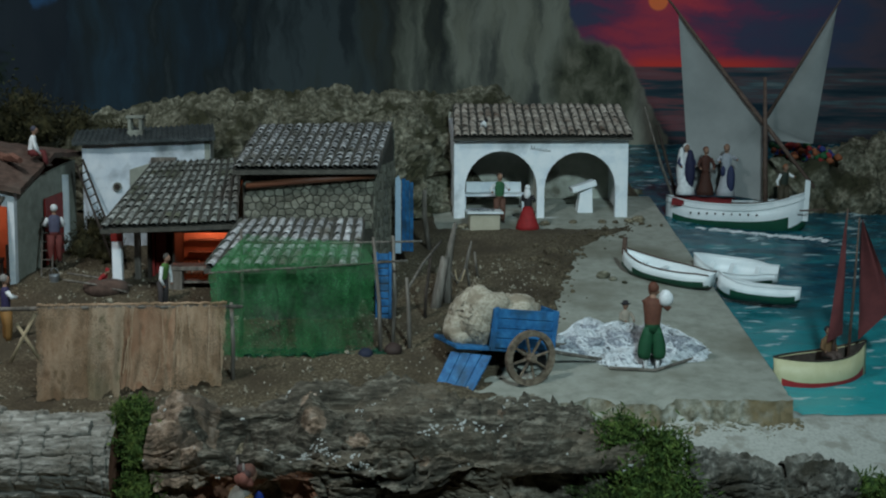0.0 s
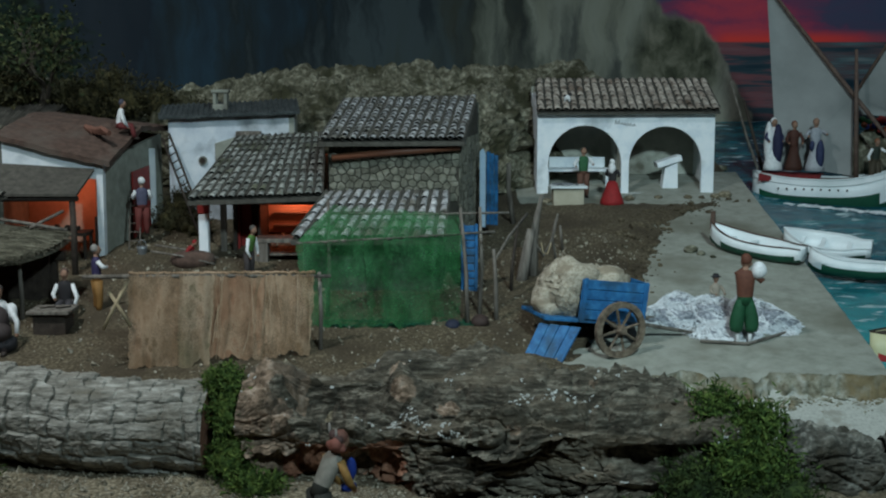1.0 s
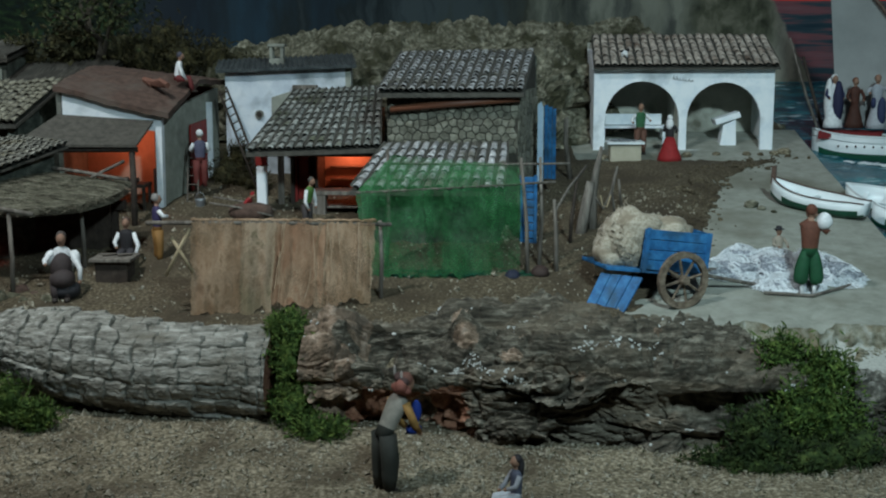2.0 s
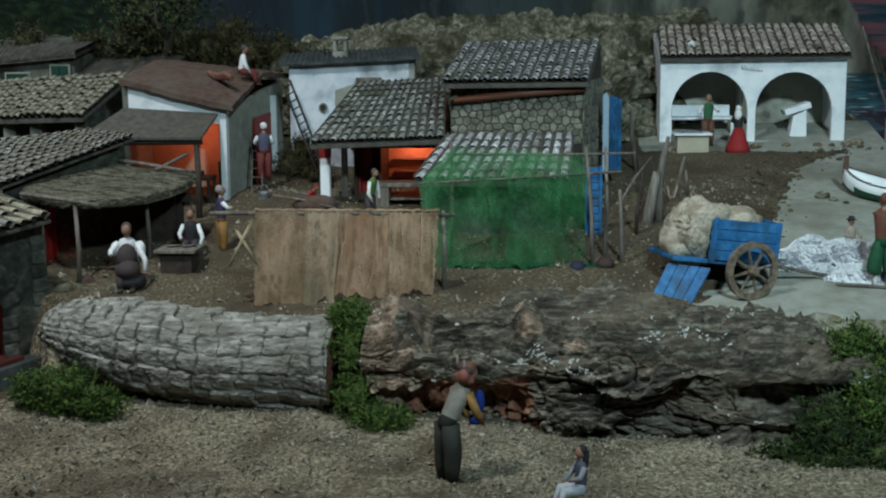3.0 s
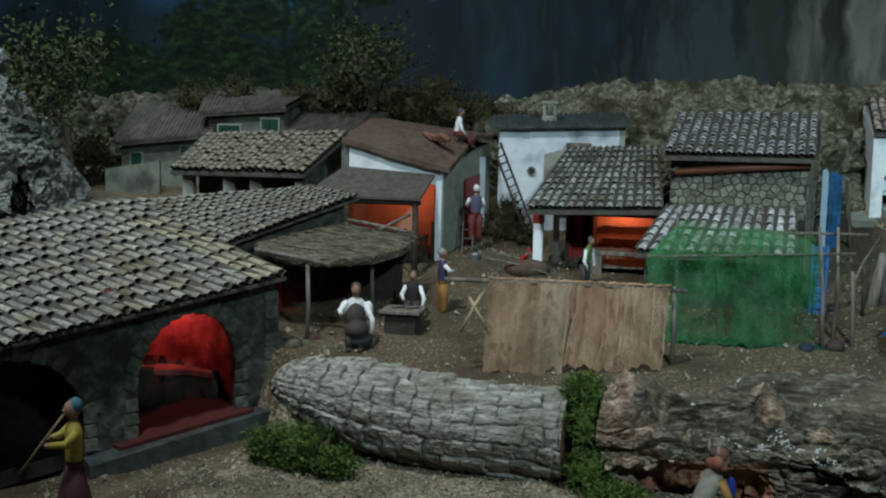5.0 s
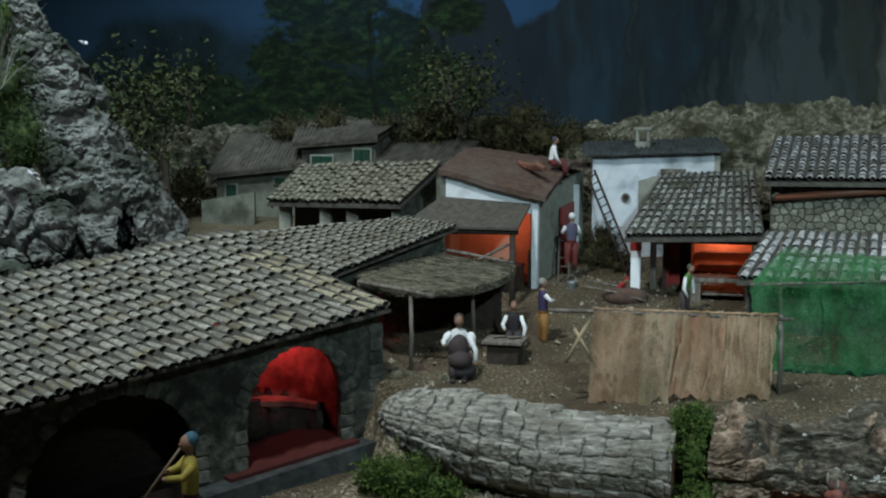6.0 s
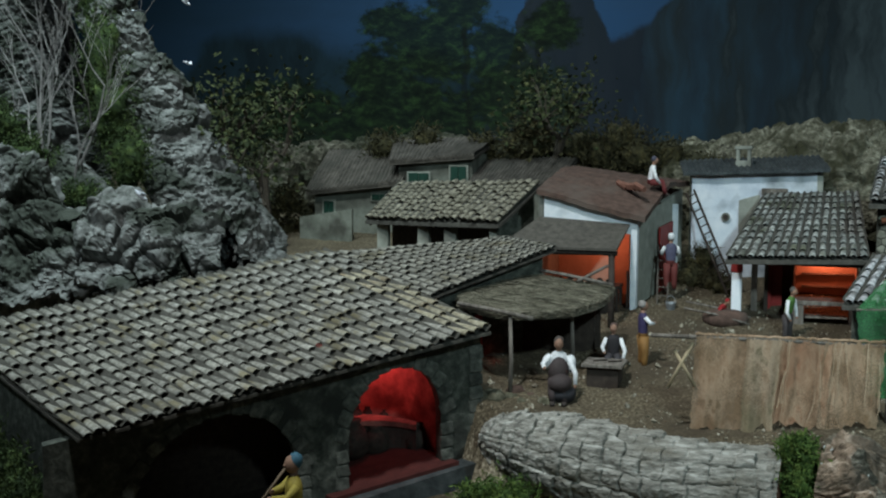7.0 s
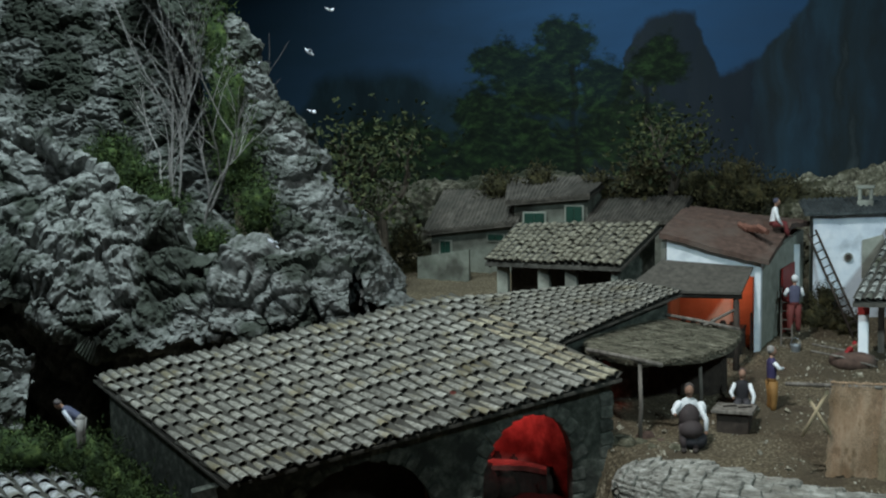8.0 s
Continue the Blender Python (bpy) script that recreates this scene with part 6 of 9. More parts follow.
def oven_house():
    """The nearest house: fieldstone with two arches, a wide barrel-tile roof and a red-lit room. It leans with the slope."""
    h = thing("oven_house", (-0.9, 1.55, -0.12), "stone house with two arches, broad tiled roof and red light inside", "house")
    a = HOUSE_A
    quad = [(-1.120, 1.290, 0.020), (-0.675, 1.633, 0.125), (-1.026, 1.868, 0.201), (-1.500, 1.520, 0.098)]
    tile_roof(h, quad, 37, 11, M_TILE, M_TILE_OCHRE, thick=0.004, seed=8, cover=0.84, wobble=1.0)
    d = (HOUSE_B - HOUSE_A)
    plan = Vector((d.x, d.y, 0)).normalized()
    inw = Vector((-0.6105, 0.7920, 0))
    fall = d.z / Vector((d.x, d.y)).length
    o = a + inw * 0.030 + plan * 0.004
    along = (plan + Vector((0, 0, fall)))
    k = along.length
    base = Vector((o.x, o.y, -0.062))
    bm = bm_new()
    arch_wall(bm, base, along, (0, 0, 1), inw * 0.022, 0.600 * k, 0.176, [(0.060 * k, 0.196 * k, 0.070, 0.158), (0.268 * k, 0.490 * k, 0.045, 0.156)])
    front = part("wall", bm, M_STONEWALL, h, "dark fieldstone front with two arches")
    # dressed stones round the arches and up the corner
    rnd = random.Random(6)

    def dressed(s, z, ang, w, hh):
        p = base + along * s + Vector((0, 0, z))
        rot = Matrix((along.normalized(), inw, Vector((0, 0, 1)))).transposed() @ Matrix.Rotation(ang, 3, "Y")
        m = (rot @ Matrix.Diagonal((w * rnd.uniform(0.9, 1.1), 0.006, hh * rnd.uniform(0.9, 1.1)))).to_4x4()
        m.translation = p
        piece("stone", rnd.choice(STONES), front, m)

    for s0, s1, spring, top in ((0.060, 0.196, 0.070, 0.158), (0.268, 0.490, 0.045, 0.156)):
        c, r = (s0 + s1) / 2, (s1 - s0) / 2
        for i in range(13):
            t = math.pi * (i + 0.5) / 13
            dressed(c - (r + 0.010) * math.cos(t), spring + (top - spring + 0.008) * math.sin(t), -(math.pi / 2 - t) * 0.8, 0.020, 0.022)
        for s in (s0 - 0.009, s1 + 0.009):
            for i in range(3):
                dressed(s, 0.012 + i * 0.019, 0, 0.019, 0.020)
    for i in range(8):
        dressed(0.007, 0.012 + i * 0.0195, 0, 0.022, 0.020)
    c = a + inw * 0.036 + plan * 0.004
    wall(h, "wall", (c.x, c.y), (-1.000, 1.868), -0.075, 0.095, 0.015, M_STONEWALL, z1b=0.178)
    e = HOUSE_B + inw * 0.04
    wall(h, "wall", (-1.47, 1.52), (e.x - 0.02, e.y + 0.02), -0.22, 0.078, 0.015, M_STONEWALL, z1b=0.008)
    # red room behind the right arch
    ra, rb = base + along * 0.040 + inw * 0.03, base + along * 0.225 + inw * 0.03
    bk = Vector((-0.838, 0.546, 0)) * 0.168
    bm = bm_new()
    for grow in (0.0, 0.006):

        def niche(u, v, grow=grow):
            a = math.pi * u
            side, deep = -math.cos(a), math.sin(a) ** 0.45
            p = lerp(ra, rb, 0.5 + 0.5 * side * (1 + grow * 5)) + bk * deep * (0.94 + grow * 5) * (1 - 0.35 * max(0.0, v - 0.55) ** 2 * 4)
            return Vector((p.x, p.y, -0.13 + 0.235 * v))

        grid_sheet(bm, niche, 40, 24)
    part("room_wall", bm, M_REDWALL, h, "rounded plaster niche glowing under the red lamp", True)
    bm = bm_new()
    slab(bm, [ra + Vector((0, 0, 0.004)) - inw * 0.05, rb + Vector((0, 0, 0.004)) - inw * 0.05, rb + bk, ra + bk], 0.02)
    part("floor", bm, M_REDFLOOR, h, "dark red earthen floor")
    # stable behind the wide arch: near-black partition and floor stand for its shade
    sa, sb = base + along * 0.24 + inw * 0.115, base + along * 0.585 + inw * 0.115
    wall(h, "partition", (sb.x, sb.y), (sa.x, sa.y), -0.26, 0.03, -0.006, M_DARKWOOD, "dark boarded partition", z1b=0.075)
    bm = bm_new()
    fa, fb = base + along * 0.235, base + along * 0.595
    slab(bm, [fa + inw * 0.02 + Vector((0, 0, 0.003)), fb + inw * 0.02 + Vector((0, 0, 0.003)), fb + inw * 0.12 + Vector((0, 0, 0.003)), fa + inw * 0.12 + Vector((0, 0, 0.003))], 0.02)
    part("floor", bm, M_DARKWOOD, h, "stable floor in a near-black shade tone")
    # the stone doorstep in front, its shade painted in as a dark tone
    bm = bm_new()
    p0, p1 = base + along * -0.01, base + along * 0.27
    slab(bm, [p0 - inw * 0.030 + Vector((0, 0, -0.002)), p1 - inw * 0.045 + Vector((0, 0, -0.002)), p1 + Vector((0, 0, -0.001)), p0 + Vector((0, 0, -0.001))], 0.03)
    part("doorstep", bm, M_SLATE, h, "long worn stone doorstep, shade in its dark slate tone")
    # raised hearth with vault and pots
    mid = lerp(ra, rb, 0.5) + bk * 0.66
    hearth = thing("hearth", (mid.x, mid.y, mid.z), "plastered hearth bench with a hood, lit red", "hearth")
    rot = Matrix.Translation((mid.x, mid.y, mid.z)) @ Matrix(((plan.x, inw.x, 0, 0), (plan.y, inw.y, 0, 0), (0, 0, 1, 0), (0, 0, 0, 1)))

    def shelf(z0, z1, inset):
        """A masonry bench that follows the curved back of the niche."""
        bm = bm_new()
        rings = []
        for q in range(21):
            a = math.pi * (0.04 + 0.92 * q / 20)
            rim = [(0.93, 0.91), (0.93 - inset * 0.5, 0.91 - inset)]
            spots = [lerp(ra, rb, 0.5 - 0.5 * math.cos(a) * w) + bk * math.sin(a) ** 0.45 * dpt for w, dpt in rim]
            rings.append([Vector((spots[g].x, spots[g].y, -0.085 + zz)) for g, zz in ((0, z0), (0, z1), (1, z1), (1, z0))])
        loft(bm, rings)
        return bm

    part("bench", shelf(0.0, 0.046, 0.30), M_PITCH, hearth, "dark front of the bench")
    part("ledge", shelf(0.0464, 0.054, 0.34), M_REDWALL, hearth)
    for i, (x, y, z, r, s) in enumerate(((-0.074, 0.016, 0.0382, 0.012, 1.2), (-0.100, 0.018, 0.0382, 0.009, 1.2), (-0.030, 0.030, 0.0382, 0.013, 1.3), (-0.050, 0.030, 0.0382, 0.010, 1.6), (-0.010, -0.022, 0.002, 0.026, 1.3), (-0.048, -0.016, 0.002, 0.022, 1.2), (-0.104, -0.045, 0.006, 0.020, 1.4), (0.030, -0.045, -0.004, 0.020, 1.2))):
        bm = bm_new()
        prof = [(0.55, 0), (0.95, 0.35), (1.0, 0.8), (0.75, 1.3), (0.45, 1.55), (0.55, 1.75)]
        loft(bm, [oval((0, 0, q * r * s), p * r, p * r, 12, rot @ Matrix.Translation((x, y, z))) for p, q in prof])
        w = rot @ Vector((x, y, z))
        solo("jar", bm, M_DARKWOOD, w, "dark clay jar by the hearth", "jar", "jars by the hearth", smooth=True)
    # the neighbouring roof behind it
    g = thing("stable", (-0.8, 1.85, 0.03), "low stable with weathered tile roof beside a thatched stall", "house")
    tile_roof(g, [(-0.800, 1.724, 0.152), (-0.636, 1.885, 0.217), (-0.745, 1.990, 0.217), (-1.022, 1.872, 0.194)], 19, 11, M_TILE_DULL, thick=0.003, seed=9, cover=0.82, wobble=0.8)
    wall(g, "wall", (-0.79, 1.755), (-0.66, 1.885), -0.05, 0.155, 0.008, M_STONEWALL, z1b=0.198)


def shed_roof():
    g = thing("small_shed", (-1.5, 1.42, -0.10), "small shed with grey tiles in the scrub", "shed")
    tile_roof(g, [(-1.490, 1.292, -0.072), (-1.340, 1.436, -0.062), (-1.515, 1.545, -0.040), (-1.660, 1.410, -0.044)], 8, 5, M_TILE_GREY, seed=10, cover=0.86)
    wall(g, "wall", (-1.49, 1.33), (-1.385, 1.44), -0.16, -0.088, 0.008, M_STONEWALL)
    wall(g, "wall", (-1.63, 1.42), (-1.49, 1.33), -0.16, -0.075, -0.008, M_STONEWALL, z1b=-0.088)


def stall():
    """The thatched stall before the stable."""
    h = thing("thatched_stall", (-0.66, 1.78, 0.03), "open stall with ragged thatched roof on poles", "stall")
    rows = [[(-0.745, 1.722, 0.142), (-0.665, 1.708, 0.134), (-0.585, 1.760, 0.134)],
            [(-0.765, 1.795, 0.153), (-0.680, 1.790, 0.150), (-0.550, 1.820, 0.143)],
            [(-0.750, 1.860, 0.168), (-0.690, 1.880, 0.172), (-0.545, 1.900, 0.152)]]
    at, bm, rnd = smooth_net(rows), bm_new(), random.Random(2)
    grid_sheet(bm, lambda u, v: at(u, v) + Vector((0, 0, 0.004 * noise.fractal(at(u, v) * 45, 0.8, 2, 3))), 50, 50)
    grid_sheet(bm, lambda u, v: at(u, v) - Vector((0, 0, 0.010)), 20, 20)
    for _ in range(2600):
        u, v = rnd.random(), rnd.random() ** 1.6
        p = at(u, v) + Vector((0, 0, 0.003))
        q = at(min(1, max(0, u + rnd.choice((-0.16, 0.16)))), max(0, v - rnd.uniform(-0.02, 0.08))) + Vector((rnd.uniform(-0.004, 0.004), rnd.uniform(-0.016, 0.002), rnd.uniform(-0.009, 0.004)))
        tube(bm, [p, q], [0.0006, 0.0004], 3)
    part("thatch", bm, M_THATCH, h, "ragged straw thatch")
    for x, y, top in ((-0.662, 1.690, 0.134), (-0.592, 1.790, 0.130), (-0.735, 1.745, 0.140)):
        bar(h, "post", [(x, y, 0.01), (x + 0.002, y, 0.07), (x, y, top)], [0.0038, 0.0034, 0.003], M_WOOD, 6)
    bar(h, "pole", [(-0.745, 1.705, 0.146), (-0.68, 1.686, 0.141), (-0.628, 1.690, 0.131)], 0.0035, M_WOOD, 6, "forked pole under the thatch edge")
    bar(h, "pole", [(-0.700, 1.888, 0.182), (-0.62, 1.880, 0.172), (-0.545, 1.875, 0.160)], 0.003, M_WOOD, 6)
    bar(h, "pole", [(-0.60, 1.872, 0.164), (-0.558, 1.905, 0.186)], 0.0025, M_WOOD, 6)
    wall(h, "wall", (-0.740, 1.86), (-0.57, 1.86), 0.02, 0.150, 0.006, M_DARKWOOD, "dark boarded back")
    wall(h, "wall", (-0.742, 1.73), (-0.742, 1.86), 0.0, 0.135, 0.006, M_DARKWOOD)
    board(h, "door", (-0.738, 1.745, 0.02), (-0.734, 1.80, 0.12), M_REDPAINT, "dark red stall door")


arcade()
stone_house()
porch_house()
back_house()
shed_house()
low_barn()
far_houses()
oven_house()
shed_roof()
stall()

# ---- boats ----
def hull_rings(length, beam, low, sheer_bow, sheer_mid, sheer_stern, full, stations=18, girth=8, inset=0.0, transom=0.0):
    """Cross sections of a boat along x, bow at +x: each from the port rail round the keel to the starboard rail."""
    out = []
    for i in range(stations + 1):
        s = i / stations
        x = -length / 2 + length * s
        end = 1 - abs(2 * s - 1) ** full
        b = beam / 2 * max(end, transom if s < 0.5 else 0.0, 0.03) - inset
        b = max(b, 0.0006)
        t = 2 * s - 1
        top = sheer_mid + (sheer_bow - sheer_mid) * max(0, t) ** 2.2 + (sheer_stern - sheer_mid) * max(0, -t) ** 2.2
        keel = low + (top - low) * 0.30 * abs(t) ** 5 + inset
        ring = []
        for k in range(girth + 1):
            a = math.pi * k / girth
            c, w = math.cos(a), math.sin(a)
            ring.append(Vector((x, b * (abs(c) ** 0.75) * (1 if c > 0 else -1), top - (top - keel) * w ** 0.8)))
        out.append(ring)
    return out


def hull(bm, rings, inner, bands, m):
    """Skin a boat outside and in, with its rail; bands: (height share, material) from the keel up."""
    outs = [[bm.verts.new(m @ p) for p in r] for r in rings]
    ins = [[bm.verts.new(m @ p) for p in r] for r in inner]
    g = len(rings[0]) - 1
    low = min(p.z for r in rings for p in r)
    for i in range(len(rings) - 1):
        for k in range(g):
            z = (rings[i][k].z + rings[i][k + 1].z + rings[i + 1][k].z + rings[i + 1][k + 1].z) / 4
            mi = 0
            for lim, which in bands:
                if z > lim:
                    mi = which
            face(bm, (outs[i][k], outs[i + 1][k], outs[i + 1][k + 1], outs[i][k + 1]), mi)
            face(bm, (ins[i][k], ins[i][k + 1], ins[i + 1][k + 1], ins[i + 1][k]), len(bands))
        for k in (0, g):
            face(bm, (outs[i][k], ins[i][k], ins[i + 1][k], outs[i + 1][k]), len(bands) - 1)
    for i in (0, -1):
        face(bm, outs[i], len(bands) - 1)


def rail(rings, side, m, lift=0.001):
    return [m @ (r[side] + Vector((0, 0, lift))) for r in rings]


def at_heading(x, y, z, yaw, pitch=0.0, roll=0.0):
    return Matrix.Translation((x, y, z)) @ Matrix.Rotation(radians(yaw), 4, "Z") @ Matrix.Rotation(radians(pitch), 4, "Y") @ Matrix.Rotation(radians(roll), 4, "X")


def sail(bm, a, b, c, belly, n=14, mi=0, thick=0.0012):
    """A three-cornered sail, bellied out, with two sides."""
    a, b, c = Vector(a), Vector(b), Vector(c)
    nrm = (b - a).cross(c - a).normalized()

    def at(u, v):
        p = a + (b - a) * u * (1 - v) + (c - a) * v
        w = 16 * v * (1 - v) * u * (1 - u)
        return p + nrm * belly * w

    grid_sheet(bm, at, n, n, mi)
    bmesh.ops.remove_doubles(bm, verts=bm.verts, dist=1e-5)


def sailing_boat():
    m = at_heading(0.825, 2.555, 0.128, -24, 0.0)
    b = thing("sailing_boat", (0.825, 2.555, 0.128), "white wooden fishing boat with green bottom and two lateen sails", "boat")
    r, q = hull_rings(0.290, 0.095, -0.022, 0.078, 0.052, 0.064, 3.0), hull_rings(0.284, 0.090, -0.015, 0.077, 0.051, 0.063, 3.0, inset=0.002)
    bm = bm_new()
    hull(bm, r, q, [(-1, 0), (0.017, 1), (0.040, 2)], m)
    part("hull", bm, [M_HULLGREEN, M_HULLWHITE, M_HULLWHITE, M_WOOD], b, "white painted hull with green bottom", True)
    for side, lift in ((0, 0.001), (8, 0.001), (0, -0.011), (8, -0.011)):
        bar(b, "rubbing_strake", rail(r, side, m, lift), 0.0018, M_HULLWHITE, 5)
    bm = bm_new()
    for i in range(9):
        s = -0.085 + 0.017 * i
        p = m @ Vector((s, -0.0462 + 0.0000, 0.033))
        ball(bm, p, 0.0024, squash=(1, 0.8, 1), seg=6)
    part("scuppers", bm, M_DARKWOOD, b, "row of dark scupper holes")
    bm = bm_new()

    def deck(u, v):
        x = -0.125 + 0.25 * u
        w = 0.040 * max(0.05, 1 - abs(2 * (x + 0.145) / 0.29 - 1) ** 3)
        return m @ Vector((x, (2 * v - 1) * w, 0.046 + 0.004 * (1 - (2 * v - 1) ** 2) + 0.03 * (abs(x) / 0.145) ** 4 * 0.4))

    grid_sheet(bm, deck, 20, 6)
    part("deck", bm, M_WOOD, b)
    bm = bm_new()
    grid_sheet(bm, lambda u, v: m @ Vector((-0.128 + 0.125 * u, (2 * v - 1) * 0.030, 0.058 + 0.006 * (1 - (2 * v - 1) ** 2))), 10, 6)
    grid_sheet(bm, lambda u, v: m @ Vector((-0.128 + 0.125 * u, -0.0305, 0.046 + 0.0125 * v)), 10, 1)
    part("hatch_cover", bm, M_REDCLOTH, b, "dark red cloth over the after deck")
    bm = bm_new()
    prism(bm, [m @ Vector(p) for p in ((0.138, -0.004, 0.02), (0.150, -0.004, 0.02), (0.153, -0.004, 0.104), (0.143, -0.004, 0.106))], m.to_3x3() @ Vector((0, 0.008, 0)))
    part("stem_post", bm, M_HULLWHITE, b, "tall white stem post")
    def ys(x, off=0.036):
        return 2.555 - (x - 0.825) * 0.445 + off

    bar(b, "mast", [(0.884, ys(0.884, 0.0), 0.150), (0.880, ys(0.88, 0.004), 0.30), (0.876, ys(0.876, 0.008), 0.445)], [0.0055, 0.005, 0.0035], M_MAST, 8)
    bar(b, "yard", [(0.972, ys(0.972, 0.0), 0.218), (0.905, ys(0.905, 0.016), 0.315), (0.84, ys(0.84, 0.024), 0.405), (0.760, ys(0.76, 0.026), 0.515), (0.675, ys(0.675, 0.02), 0.632)], [0.0035, 0.0048, 0.005, 0.004, 0.002], M_MAST, 7)
    bar(b, "yard", [(0.885, ys(0.885, 0.05), 0.345), (0.954, ys(0.954, 0.06), 0.47), (1.028, ys(1.028, 0.07), 0.604)], [0.0035, 0.0035, 0.0018], M_MAST, 7)
    bm = bm_new()
    sail(bm, (0.748, ys(0.748, 0.045), 0.205), (0.882, ys(0.882, 0.034), 0.350), (0.714, ys(0.714, 0.032), 0.580), -0.012)
    sail(bm, (0.748, ys(0.748, 0.045), 0.205), (0.888, ys(0.888, 0.040), 0.185), (0.882, ys(0.882, 0.034), 0.350), -0.004)
    part("sail", bm, M_SAIL, b, "large grey lateen sail", True)
    bm = bm_new()
    sail(bm, (0.892, ys(0.892, 0.054), 0.350), (0.988, ys(0.988, 0.070), 0.306), (1.024, ys(1.024, 0.074), 0.594), 0.010)
    sail(bm, (0.892, ys(0.892, 0.054), 0.350), (0.905, ys(0.905, 0.058), 0.312), (0.988, ys(0.988, 0.070), 0.306), -0.003)
    part("sail", bm, M_SAIL, b, "smaller grey lateen sail", True)
    bar(b, "boom", [(0.935, ys(0.935, -0.036), 0.172), (0.985, ys(0.985, -0.03), 0.176)], 0.002, M_MAST, 6)


def red_boat():
    m = at_heading(0.712, 1.745, -0.014, 14, -2)
    b = thing("small_boat", (0.712, 1.745, -0.014), "cream and red rowing boat with dark red sails", "boat")
    r, q = hull_rings(0.158, 0.066, -0.030, 0.056, 0.040, 0.046, 2.2), hull_rings(0.153, 0.062, -0.010, 0.055, 0.039, 0.045, 2.2, inset=0.0015)
    bm = bm_new()
    hull(bm, r, q, [(-1, 0), (0.008, 1)], m)
    part("hull", bm, [M_HULLRED, M_HULLCREAM, M_DARKWOOD], b, "cream hull with red bottom band", True)
    for s in (0, 8):
        bar(b, "gunwale", rail(r, s, m), 0.0015, M_DARKWOOD, 5)
    for x in (-0.03, 0.025):
        bm = bm_new()
        box(bm, (x - 0.005, -0.026, 0.018), (x + 0.005, 0.026, 0.021), m, bevel=0.0006)
        part("thwart", bm, M_MAST, b)
    bar(b, "mast", [(0.728, 1.745, -0.005), (0.737, 1.748, 0.12), (0.745, 1.75, 0.245)], [0.0028, 0.0024, 0.0014], M_MAST, 6)
    bar(b, "mast", [(0.755, 1.752, 0.0), (0.760, 1.752, 0.12), (0.764, 1.752, 0.232)], [0.0024, 0.002, 0.0012], M_MAST, 6)
    bm = bm_new()
    sail(bm, (0.716, 1.735, 0.048), (0.742, 1.742, 0.060), (0.742, 1.748, 0.236), 0.008)
    part("sail", bm, M_SAILRED, b, "furled dark red sail", True)
    bm = bm_new()
    sail(bm, (0.770, 1.752, 0.048), (0.818, 1.76, 0.088), (0.768, 1.752, 0.230), -0.016)
    sail(bm, (0.818, 1.76, 0.088), (0.810, 1.757, 0.140), (0.768, 1.752, 0.230), -0.008)
    part("sail", bm, M_SAILRED, b, "dark red gaff sail", True)


def dory(x, y, z, yaw, pitch, length, label, roll=0.0, dark=True, stem=True):
    m = at_heading(x, y, z, yaw, pitch, roll)
    b = thing("rowing_boat", (x, y, z), label, "boat", "rowing boats at the quay")
    r, q = hull_rings(length, 0.058, 0.0, 0.046, 0.030, 0.032, 2.6, transom=0.55), hull_rings(length * 0.975, 0.055, 0.007, 0.045, 0.029, 0.031, 2.6, inset=0.0015, transom=0.55)
    bm = bm_new()
    hull(bm, r, q, [(-1, 0), (0.016, 1)], m)
    part("hull", bm, [M_HULLGREEN, M_HULLWHITE, M_HULLWHITE], b, "white hull with green bottom", True)
    for s in (0, 8):
        bar(b, "gunwale", rail(r, s, m), 0.0013, M_MAST if dark else M_HULLWHITE, 5)
    for k in (-0.25, 0.05, 0.28):
        bm = bm_new()
        box(bm, (k * length - 0.004, -0.023, 0.021), (k * length + 0.004, 0.023, 0.0235), m, bevel=0.0005)
        part("thwart", bm, M_HULLWHITE, b)
    if stem:
        bm = bm_new()
        prism(bm, [m @ Vector(p) for p in ((length / 2 - 0.008, -0.002, 0.030), (length / 2 + 0.001, -0.002, 0.034), (length / 2 + 0.001, -0.002, 0.064), (length / 2 - 0.006, -0.002, 0.066))], m.to_3x3() @ Vector((0, 0.004, 0)))
        part("stem_post", bm, M_MAST, b, "dark wooden stem post")


sailing_boat()
red_boat()
dory(0.560, 2.083, 0.086, 140, -6.5, 0.172, "white rowing boat with dark rail drawn up on the quay", roll=-6)
dory(0.703, 2.145, 0.078, 155, -4.0, 0.150, "white rowing boat afloat beside the quay", roll=-22, dark=False, stem=False)
dory(0.715, 2.055, 0.053, 158, -3.5, 0.140, "low white rowing boat moored against the quay", roll=4, dark=False, stem=False)


